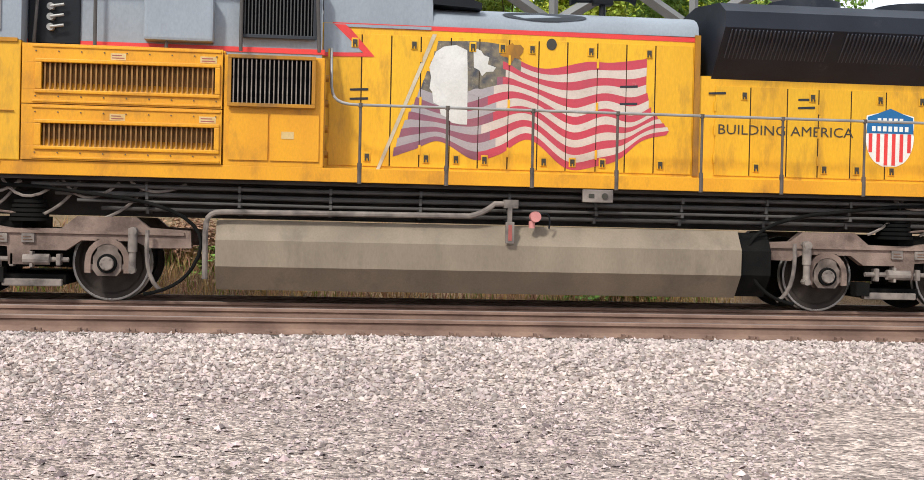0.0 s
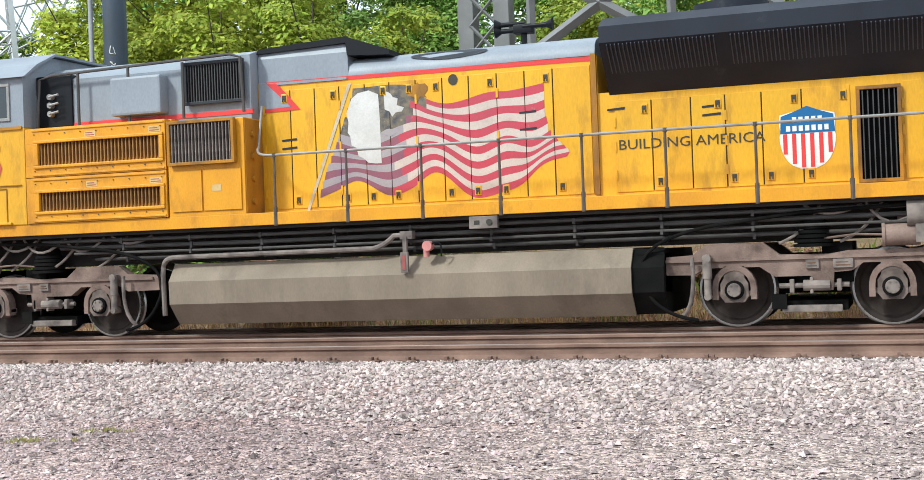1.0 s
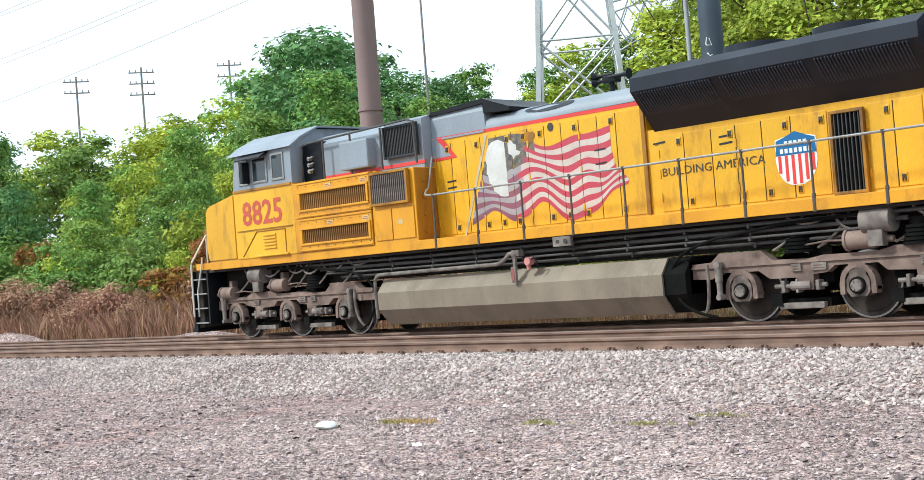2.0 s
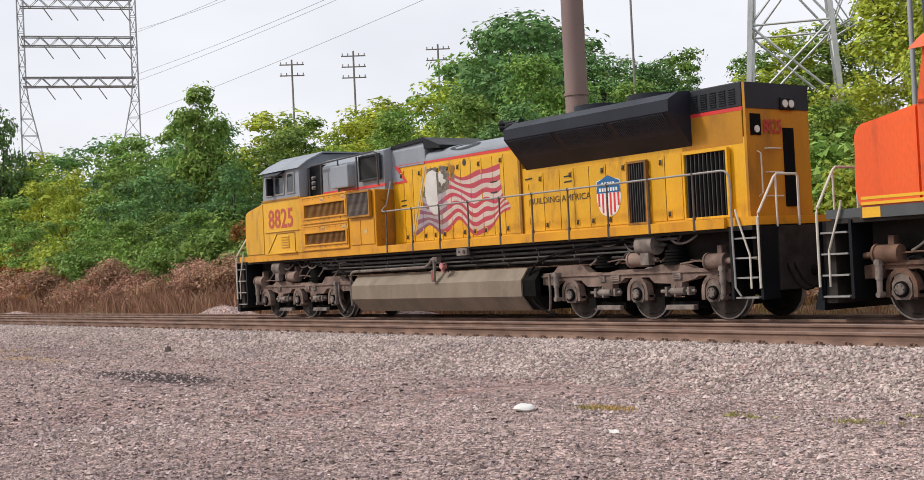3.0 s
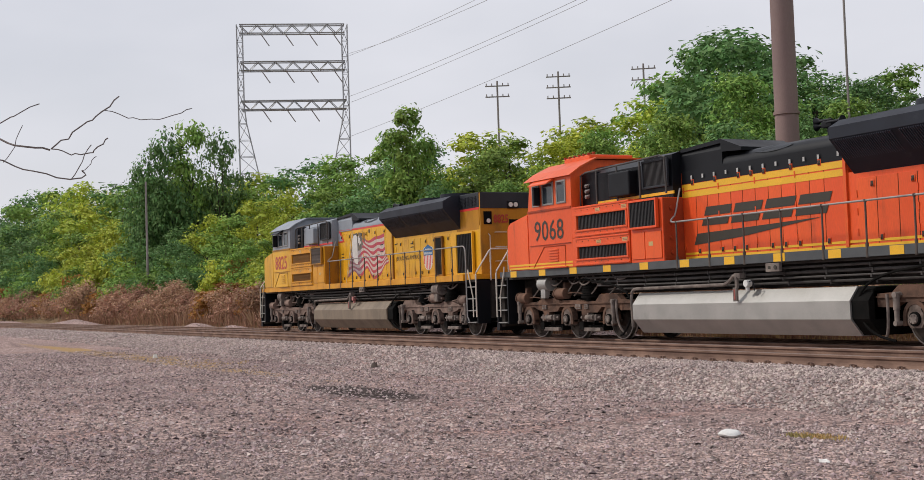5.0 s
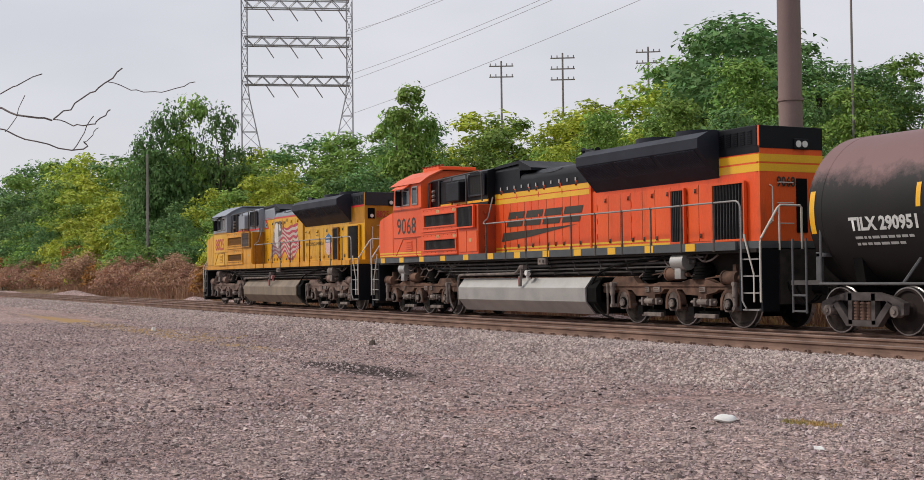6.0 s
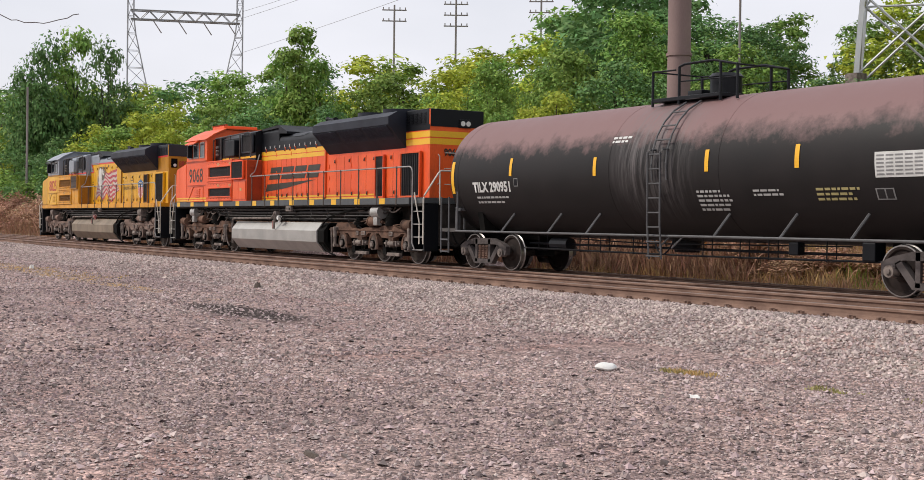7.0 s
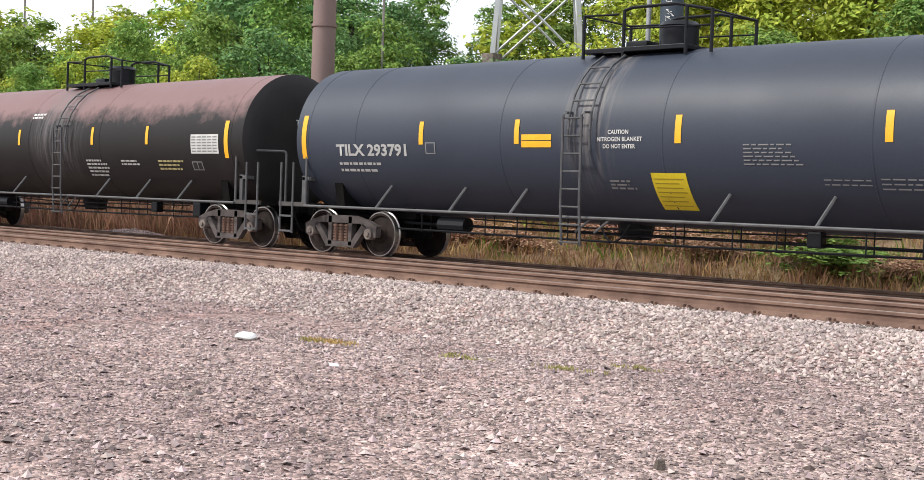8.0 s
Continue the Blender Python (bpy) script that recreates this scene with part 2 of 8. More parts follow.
M_TANKCAR = surf("tank_dark_gray", (0.038, 0.047, 0.068), (0.029, 0.036, 0.053), 0.6, 0.5, 0.50, bump=0.02, dirt=(0.09, 0.09, 0.095), dirt_amount=-0.06, stretch=(0.6, 1, 1), spec=0.36)
M_STENCIL = surf("stencil_white", (0.62, 0.62, 0.60), (0.5, 0.5, 0.48), 6.0, 0.5, 0.6, bump=0.0)
M_STENCILMID = surf("stencil_worn_white", (0.44, 0.44, 0.43), (0.34, 0.34, 0.33), 6.0, 0.5, 0.6, bump=0.0)
M_STENCILDIM = surf("stencil_dim", (0.22, 0.22, 0.22), None, 6.0, 0.5, 0.6, bump=0.0)
M_RAILSIDE = surf("rusty_rail", (0.265, 0.170, 0.128), (0.150, 0.094, 0.074), 3.0, 0.6, 0.85, bump=0.15, stretch=(0.6, 1, 1), spec=0.15)
M_RAILTOP = surf("worn_rail_top", (0.20, 0.16, 0.145), (0.13, 0.105, 0.095), 3.0, 0.4, 0.5, metal=0.3, bump=0.0, stretch=(0.1, 1, 1))
M_TIE = surf("old_tie_wood", (0.11, 0.085, 0.068), (0.07, 0.055, 0.046), 3.0, 0.6, 0.9, bump=0.4, vary=0.2, stretch=(1, 0.2, 1))
M_GALV = surf("galvanised_steel", (0.36, 0.37, 0.38), (0.26, 0.27, 0.28), 1.0, 0.5, 0.5, metal=0.4, bump=0.05)
M_LATTICE = surf("pale_tower_steel", (0.55, 0.57, 0.58), (0.42, 0.44, 0.45), 1.0, 0.5, 0.55, metal=0.2, bump=0.05)
M_STACK = surf("weathered_brown_pole", (0.23, 0.155, 0.14), (0.17, 0.115, 0.11), 0.8, 0.6, 0.7, bump=0.06, stretch=(1, 1, 0.25), dirt=(0.12, 0.09, 0.085), dirt_amount=0.2)
M_BLUEPOLE = surf("dark_blue_pole", (0.040, 0.060, 0.085), (0.025, 0.035, 0.05), 0.8, 0.5, 0.5, bump=0.05)
M_WOODPOLE = surf("utility_pole_wood", (0.30, 0.275, 0.26), (0.21, 0.19, 0.18), 2.0, 0.6, 0.9, bump=0.2, stretch=(1, 1, 0.1), spec=0.2)
M_WIRE = surf("wire_metal", (0.30, 0.30, 0.31), None, 1.0, 0.3, 0.5, bump=0.0)
M_BRIDGE = surf("bridge_steel", (0.20, 0.20, 0.20), (0.13, 0.13, 0.13), 1.2, 0.5, 0.65, bump=0.1)
M_BARK = surf("bark", (0.085, 0.065, 0.05), (0.05, 0.04, 0.032), 3.0, 0.6, 0.95, bump=0.5, stretch=(1, 1, 0.3))
M_TWIG = surf("bare_twig", (0.16, 0.135, 0.125), (0.10, 0.085, 0.08), 8.0, 0.5, 0.9, bump=0.2)


def leaf_mat(name, col, other, island=0.34, glow=0.28):
    """Thin leaves: they also let light through."""
    m = surf(name, col, other, 0.35, 0.5, 0.6, bump=0.0, vary=0.20, island=island, spec=0.12)
    t = m.node_tree
    b = t.nodes["Principled BSDF"]
    tr = t.nodes.new("ShaderNodeBsdfTranslucent")
    mx = t.nodes.new("ShaderNodeMixShader")
    mx.inputs["Fac"].default_value = glow
    t.links.new(b.inputs["Base Color"].links[0].from_socket, tr.inputs["Color"])
    t.links.new(b.outputs["BSDF"], mx.inputs[1])
    t.links.new(tr.outputs["BSDF"], mx.inputs[2])
    t.links.new(mx.outputs["Shader"], t.nodes["Material Output"].inputs["Surface"])
    return m


M_LEAF = leaf_mat("leaf_green", (0.245, 0.365, 0.078), (0.150, 0.260, 0.062), 0.38, 0.22)
M_LEAF2 = leaf_mat("leaf_yellow_green", (0.44, 0.48, 0.062), (0.270, 0.365, 0.058), 0.36, 0.24)
M_LEAF3 = leaf_mat("leaf_dark", (0.155, 0.275, 0.088), (0.095, 0.190, 0.068), 0.38, 0.20)
M_RUST_LEAF = leaf_mat("leaf_autumn", (0.38, 0.150, 0.045), (0.27, 0.16, 0.05))
M_DRYWEED = leaf_mat("dry_weed", (0.46, 0.285, 0.190), (0.31, 0.165, 0.105), 0.40, 0.22)
M_STRAW = leaf_mat("straw_grass", (0.54, 0.38, 0.17), (0.42, 0.27, 0.12))
M_LOTWEED = leaf_mat("lot_weed", (0.42, 0.40, 0.17), (0.40, 0.31, 0.14))
M_GRASS = leaf_mat("green_weed", (0.20, 0.25, 0.05), (0.13, 0.18, 0.04))


# ---- mesh helpers ----
def box(bm, x0, x1, y0, y1, z0, z1, bevel=0.0):
    r = bmesh.ops.create_cube(bm, size=1.0, matrix=Matrix.LocRotScale(((x0 + x1) / 2, (y0 + y1) / 2, (z0 + z1) / 2), None,
                                                                      (abs(x1 - x0), abs(y1 - y0), abs(z1 - z0))))
    if bevel:
        edges = {e for v in r["verts"] for e in v.link_edges}
        bmesh.ops.bevel(bm, geom=list(edges), offset=bevel, segments=2, affect="EDGES", profile=0.6)
    return bm


def cyl(bm, p0, p1, r0, r1=None, seg=12, caps=True):
    p0, p1 = Vector(p0), Vector(p1)
    d = p1 - p0
    m = Matrix.Translation((p0 + p1) / 2) @ d.to_track_quat("Z", "Y").to_matrix().to_4x4()
    bmesh.ops.create_cone(bm, cap_ends=caps, segments=seg, radius1=r0, radius2=r0 if r1 is None else r1, depth=d.length, matrix=m)
    return bm


def prism(bm, outline, axis, a, b):
    """A prism over an outline of two coordinates, between a and b along the axis."""
    def put(u, v, w):
        return {"x": (w, u, v), "y": (u, w, v), "z": (u, v, w)}[axis]
    lo = [bm.verts.new(put(u, v, a)) for u, v in outline]
    hi = [bm.verts.new(put(u, v, b)) for u, v in outline]
    n = len(outline)
    bm.faces.new(lo)
    bm.faces.new(hi[::-1])
    for i in range(n):
        bm.faces.new((lo[i], hi[i], hi[(i + 1) % n], lo[(i + 1) % n]))
    return bm


def tube(bm, pts, r, seg=8):
    """A bent pipe through the points."""
    pts = [Vector(p) for p in pts]
    rings = []
    up = Vector((0.13, 0.2, 0.97)).normalized()
    for i, p in enumerate(pts):
        d = (pts[min(i + 1, len(pts) - 1)] - pts[max(i - 1, 0)]).normalized()
        s = d.cross(up)
        if s.length < 0.1:
            s = d.cross(Vector((1, 0, 0)))
        s.normalize()
        w = d.cross(s)
        rings.append([bm.verts.new(p + r * (math.cos(TRUE * k / seg) * s + math.sin(TRUE * k / seg) * w)) for k in range(seg)])
    for a, b in zip(rings, rings[1:]):
        for k in range(seg):
            bm.faces.new((a[k], a[(k + 1) % seg], b[(k + 1) % seg], b[k]))
    bm.faces.new(rings[0][::-1])
    bm.faces.new(rings[-1])
    return bm


def lathe(bm, profile, centre, axis="z", seg=20):
    """A turned body: profile of radius and place along the axis."""
    cx, cy, cz = centre
    rings = []
    for r, h in profile:
        ring = []
        for k in range(seg):
            c, s = r * math.cos(TRUE * k / seg), r * math.sin(TRUE * k / seg)
            ring.append(bm.verts.new({"z": (cx + c, cy + s, cz + h), "y": (cx + c, cy + h, cz + s), "x": (cx + h, cy + c, cz + s)}[axis]))
        rings.append(ring)
    for a, b in zip(rings, rings[1:]):
        for k in range(seg):
            bm.faces.new((a[k], a[(k + 1) % seg], b[(k + 1) % seg], b[k]))
    bm.faces.new(rings[0])
    bm.faces.new(rings[-1])
    return bm


def arc(p0, p1, p2, n=6):
    """Points of a smooth bend from p0 to p2 towards p1."""
    a, b, c = Vector(p0), Vector(p1), Vector(p2)
    return [(1 - t) ** 2 * a + 2 * t * (1 - t) * b + t * t * c for t in [i / n for i in range(n + 1)]]


def finish(bm, smooth=False):
    bmesh.ops.recalc_face_normals(bm, faces=bm.faces)
    for f in bm.faces:
        f.smooth = smooth
    return bm


def part(name, bm, material, parent, label="", smooth=False):
    """One mesh object under its thing or part."""
    finish(bm, smooth)
    me = bpy.data.meshes.new(name)
    bm.to_mesh(me)
    bm.free()
    me.materials.append(material)
    if smooth:
        me.set_sharp_from_angle(angle=radians(38))
    ob = new(name, me)
    ob.parent = parent
    return tagged(ob, label)


def thing(name, label, category, group="", kind="", at=(0, 0, 0)):
    ob = new(name)
    ob.empty_display_size = 0.3
    ob.location = at
    return tagged(ob, label, category, group, kind)


def mesh_thing(name, bm, material, label, category="", group="", kind="", at=(0, 0, 0), smooth=False):
    ob = part(name, bm, material, None, "", smooth)
    ob.location = at
    return tagged(ob, label, category, group, kind)


def lettering(name, text, size, x, y, z, material, parent, bold=0.0, width=None, bend=None, back=False, label=""):
    """Painted characters standing on the side that faces -y; their lower left corner at x, z. bend: onto a round side."""
    cu = bpy.data.curves.new(name, "FONT")
    cu.body, cu.size, cu.offset, cu.extrude = text, size, bold, 0.0
    cu.resolution_u = 2
    tmp = bpy.data.objects.new(name, cu)
    me = bpy.data.meshes.new_from_object(tmp)
    bpy.data.objects.remove(tmp)
    xs = [v.co.x for v in me.vertices]
    lo, span = min(xs), max(xs) - min(xs)
    k = (width / span) if width else 1.0
    for v in me.vertices:
        px, pz = (v.co.x - lo) * k, v.co.y
        yy = bend(z + pz) if bend else 0.0
        if back:
            v.co = (x + yy, y + px, z + pz)
        else:
            v.co = (x + px, y + yy, z + pz)
    me.materials.append(material)
    ob = new(name, me)
    ob.parent = parent
    return tagged(ob, label)


# ---- ground ----
def smooth_step(a, b, v):
    t = min(1.0, max(0.0, (v - a) / (b - a)))
    return t * t * (3 - 2 * t)


def height(x, y):
    """The lie of the land: gravel lot, ballast bank, two tracks, a ditch and the wooded bank behind."""
    lot = -0.42 + 0.05 * noise.noise((x * 0.12, y * 0.12, 0.3)) + 0.012 * noise.noise((x * 0.9, y * 0.9, 1.7))
    z = lot + (0.0 - 0.094 - lot) * smooth_step(10.9, 13.5, y + 0.25 * noise.noise((x * 0.4, 0, 5)))
    z += (-0.19 + 0.094) * smooth_step(16.2, 17.6, y)
    z += (-0.50 + 0.19) * smooth_step(20.9, 23.0, y)
    z += 1.15 * max(0.0, noise.noise((x * 0.22, 0, 7)) + 0.1) * smooth_step(21.2, 22.2, y) * (1 - smooth_step(22.6, 24.0, y)) * smooth_step(20, 30, -x)
    z += 1.25 * smooth_step(22.8, 27.5, y + 0.8 * noise.noise((x * 0.15, 0, 11)))
    z += 7.5 * smooth_step(25.5, 62.0, y) * (0.85 + 0.3 * noise.noise((x * 0.02, y * 0.02, 9)))
    z += 0.25 * smooth_step(24, 30, y) * noise.noise((x * 0.25, y * 0.25, 3))
    return z


def spaced(stops):
    out = []
    for (a, b, n) in stops:
        out += [a + (b - a) * i / n for i in range(n)]
    return out + [stops[-1][1]]


def ground_mesh():
    xs = spaced(((-2500, -400, 8), (-400, -100, 20), (-100, -45, 80), (-45, 14, 240), (14, 60, 30), (60, 2500, 8)))
    ys = spaced(((-2500, -40, 6), (-40, 4, 30), (4, 10, 40), (10, 14.2, 60), (14.2, 24, 50), (24, 70, 60), (70, 400, 12), (400, 2500, 6)))
    verts = [(x, y, height(x, y)) for y in ys for x in xs]
    n = len(xs)
    faces = [(j * n + i, j * n + i + 1, (j + 1) * n + i + 1, (j + 1) * n + i) for j in range(len(ys) - 1) for i in range(n - 1)]
    me = bpy.data.meshes.new("ground")
    me.from_pydata(verts, [], faces)
    me.shade_smooth()
    return me


def ground_material():
    m = bpy.data.materials.new("gravel_ground")
    m.use_nodes = True
    t = m.node_tree
    N, L = t.nodes, t.links
    b = N["Principled BSDF"]
    b.inputs["Roughness"].default_value = 0.92
    b.inputs["Specular IOR Level"].default_value = 0.15
    co = N.new("ShaderNodeTexCoord")

    def tex(scale, detail=4.0, rough=0.6):
        n = N.new("ShaderNodeTexNoise")
        n.inputs["Scale"].default_value, n.inputs["Detail"].default_value, n.inputs["Roughness"].default_value = scale, detail, rough
        L.new(co.outputs["Object"], n.inputs["Vector"])
        return n.outputs["Fac"]

    def ramp(src, a, c, lo=0.0, hi=1.0):
        r = N.new("ShaderNodeMapRange")
        r.inputs["From Min"].default_value, r.inputs["From Max"].default_value = a, c
        r.inputs["To Min"].default_value, r.inputs["To Max"].default_value = lo, hi
        L.new(src, r.inputs["Value"])
        return r.outputs["Result"]

    def blend(fac, a, c, kind="MIX"):
        k = N.new("ShaderNodeMix")
        k.data_type, k.blend_type = "RGBA", kind
        for socket, value in (("Factor", fac), ("A", a), ("B", c)):
            if isinstance(value, tuple):
                k.inputs[socket].default_value = (*value, 1)
            elif isinstance(value, float):
                k.inputs[socket].default_value = value
            else:
                L.new(value, k.inputs[socket])
        return k.outputs["Result"]

    vor = N.new("ShaderNodeTexVoronoi")
    vor.inputs["Scale"].default_value = 30.0
    L.new(co.outputs["Object"], vor.inputs["Vector"])
    peb = N.new("ShaderNodeSeparateColor")
    L.new(vor.outputs["Color"], peb.inputs["Color"])
    base = blend(ramp(tex(0.35), 0.35, 0.65), (0.47, 0.385, 0.355), (0.36, 0.28, 0.265))
    base = blend(ramp(tex(2.2), 0.4, 0.7), base, (0.42, 0.335, 0.30))
    sepx = N.new("ShaderNodeSeparateXYZ")
    L.new(co.outputs["Object"], sepx.inputs["Vector"])
    dark_side = N.new("ShaderNodeMath")
    dark_side.operation = "MULTIPLY_ADD"
    dark_side.inputs[1].default_value = 9.0
    L.new(tex(0.12, 5.0), dark_side.inputs[0])
    L.new(sepx.outputs["X"], dark_side.inputs[2])
    base = blend(ramp(dark_side.outputs[0], -4.0, -11.0, 0.0, 0.5), base, (0.345, 0.268, 0.252))

    def streaks(sx_, sy_, scale, detail):
        mp = N.new("ShaderNodeMapping")
        mp.inputs["Scale"].default_value = (sx_, sy_, 1)
        mp.inputs["Rotation"].default_value = (0, 0, 0.05)
        L.new(co.outputs["Object"], mp.inputs["Vector"])
        n = N.new("ShaderNodeTexNoise")
        n.inputs["Scale"].default_value, n.inputs["Detail"].default_value, n.inputs["Roughness"].default_value = scale, detail, 0.62
        L.new(mp.outputs["Vector"], n.inputs["Vector"])
        return n.outputs["Fac"]

    # ruts along the lot, patches of reddish dust, handfuls of darker grit
    base = blend(ramp(streaks(0.07, 1.0, 1.3, 6.0), 0.46, 0.68, 0.0, 0.6), base, (0.20, 0.155, 0.15))
    base = blend(ramp(streaks(0.10, 0.8, 1.1, 5.0), 0.55, 0.75, 0.0, 0.6), base, (0.50, 0.415, 0.385))
    base = blend(ramp(tex(0.6, 7.0), 0.52, 0.72, 0.0, 0.7), base, (0.33, 0.215, 0.19))
    base = blend(ramp(sepx.outputs["X"], -5.5, -1.0, 0.0, 0.85), base, (0.445, 0.392, 0.348))
    grit = blend(ramp(tex(7.0, 9.0, 0.72), 0.36, 0.64), (0.42, 0.40, 0.40), (1.50, 1.46, 1.44))
    base = blend(0.8, base, grit, "MULTIPLY")
    lumps = blend(ramp(tex(2.6, 10.0, 0.78), 0.38, 0.62), (0.62, 0.60, 0.59), (1.44, 1.42, 1.41))
    base = blend(0.8, base, lumps, "MULTIPLY")
    stone = blend(peb.outputs["Red"], (0.28, 0.26, 0.26), (1.80, 1.70, 1.68))
    col = blend(0.85, base, stone, "MULTIPLY")
    # worn wheel tracks, a damp dark spot and a strip of straw on the lot
    sep0 = N.new("ShaderNodeSeparateXYZ")
    L.new(co.outputs["Object"], sep0.inputs["Vector"])

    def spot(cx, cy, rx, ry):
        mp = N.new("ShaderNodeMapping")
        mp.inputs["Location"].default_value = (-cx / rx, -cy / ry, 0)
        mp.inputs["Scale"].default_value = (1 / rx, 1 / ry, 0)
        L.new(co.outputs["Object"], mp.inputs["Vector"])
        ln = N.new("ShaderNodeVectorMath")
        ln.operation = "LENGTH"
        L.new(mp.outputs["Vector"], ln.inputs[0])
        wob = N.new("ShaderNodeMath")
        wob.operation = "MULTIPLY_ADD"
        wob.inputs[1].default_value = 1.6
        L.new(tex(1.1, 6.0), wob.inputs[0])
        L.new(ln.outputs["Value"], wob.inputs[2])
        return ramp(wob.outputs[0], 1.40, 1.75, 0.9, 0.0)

    col = blend(ramp(tex(0.16), 0.45, 0.62, 0.0, 0.25), col, (0.20, 0.155, 0.155))
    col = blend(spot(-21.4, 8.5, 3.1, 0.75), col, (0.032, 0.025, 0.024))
    col = blend(spot(-48.0, 9.2, 24.0, 0.75), col, (0.44, 0.285, 0.12))
    # earth and leaf litter behind the tracks
    sep = N.new("ShaderNodeSeparateXYZ")
    L.new(co.outputs["Object"], sep.inputs["Vector"])
    earth = blend(ramp(tex(1.3), 0.35, 0.65), (0.30, 0.205, 0.125), (0.18, 0.13, 0.075))
    back = ramp(sep.outputs["Y"], 22.6, 24.2)
    col = blend(back, col, earth)
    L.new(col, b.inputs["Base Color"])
    bp = N.new("ShaderNodeBump")
    bp.inputs["Strength"].default_value, bp.inputs["Distance"].default_value = 1.0, 0.035
    mixh = N.new("ShaderNodeMath")
    mixh.operation = "MULTIPLY_ADD"
    L.new(vor.outputs["Distance"], mixh.inputs[0])
    mixh.inputs[1].default_value = -0.8
    L.new(tex(26.0), mixh.inputs[2])
    L.new(mixh.outputs[0], bp.inputs["Height"])
    L.new(bp.outputs["Normal"], b.inputs["Normal"])
    return m


M_GROUND = ground_material()
ground_data = ground_mesh()
ground_data.materials.append(M_GROUND)
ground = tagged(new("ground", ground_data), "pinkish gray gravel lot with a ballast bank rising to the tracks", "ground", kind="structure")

M_BALLAST = surf("ballast_stone", (0.48, 0.395, 0.36), (0.34, 0.28, 0.265), 0.8, 0.5, 0.9, bump=0.3, island=0.46, spec=0.12)
M_PEBBLE = surf("lot_pebble", (0.46, 0.375, 0.355), (0.27, 0.205, 0.20), 0.3, 0.5, 0.9, bump=0.2, island=0.62, spec=0.15)


def stones(name, material, label, spots, seed, sunk=False):
    """Many small broken stones in one mesh. spots: x, y, size."""
    rng = np.random.RandomState(seed)
    ico = np.array([(0, 0, 1), (0.9, 0, 0.1), (0.1, 0.95, 0), (-0.9, 0.1, 0.05), (0, -0.9, -0.05), (0, 0, -1)])
    tri = np.array([(0, 1, 2), (0, 2, 3), (0, 3, 4), (0, 4, 1), (5, 2, 1), (5, 3, 2), (5, 4, 3), (5, 1, 4)])
    if sunk:
        tri = tri[:4]
    n = len(spots)
    v = np.repeat(ico[None], n, 0) * (1 + 0.35 * (rng.rand(n, 6, 1) - 0.5))
    v *= (0.6 + 0.6 * rng.rand(n, 1, 3))
    a, c = rng.rand(n) * math.tau, (rng.rand(n) - 0.5) * 1.6
    ca, sa, cc, sc = np.cos(a)[:, None], np.sin(a)[:, None], np.cos(c)[:, None], np.sin(c)[:, None]
    x, y, z = v[..., 0], v[..., 1], v[..., 2]
    y, z = y * cc - z * sc, y * sc + z * cc
    x, y = x * ca - y * sa, x * sa + y * ca
    size = spots[:, 2][:, None]
    zz = np.array([height(p[0], p[1]) for p in spots])[:, None]
    out = np.stack([x * size + spots[:, 0][:, None], y * size + spots[:, 1][:, None], z * size * 0.8 + zz + 0.15 * size], -1).reshape(-1, 3)
    faces = (tri[None] + 6 * np.arange(n)[:, None, None]).reshape(-1, 3)
    me = bpy.data.meshes.new(name)
    me.from_pydata(out.tolist(), [], faces.tolist())
    me.materials.append(material)
    return tagged(new(name, me), label, "gravel", kind="stuff")


def scatter_ballast():
    rng = np.random.RandomState(5)
    out = []
    for x0, x1, n, s0 in ((-9, 9, 22000, 0.037), (-26, -9, 20000, 0.038), (-60, -26, 16000, 0.047), (-110, -60, 6000, 0.065)):
        x = rng.uniform(x0, x1, n)
        y = 11.2 + 2.98 * rng.rand(n) ** 0.8
        keep = y + 0.4 * np.sin(x * 0.7) * rng.rand(n) > 11.0
        s = s0 * (0.55 + 0.7 * rng.rand(n))
        out.append(np.stack([x, y, s], 1)[keep])
    for y0, y1, n in ((14.45, 15.6, 5000), (15.9, 18.25, 6500), (18.55, 19.7, 3000), (19.95, 22.5, 5000)):
        x = rng.uniform(-60, 9, n)
        out.append(np.stack([x, rng.uniform(y0, y1, n), 0.036 * (0.6 + 0.7 * rng.rand(n))], 1))
    return np.concatenate(out)


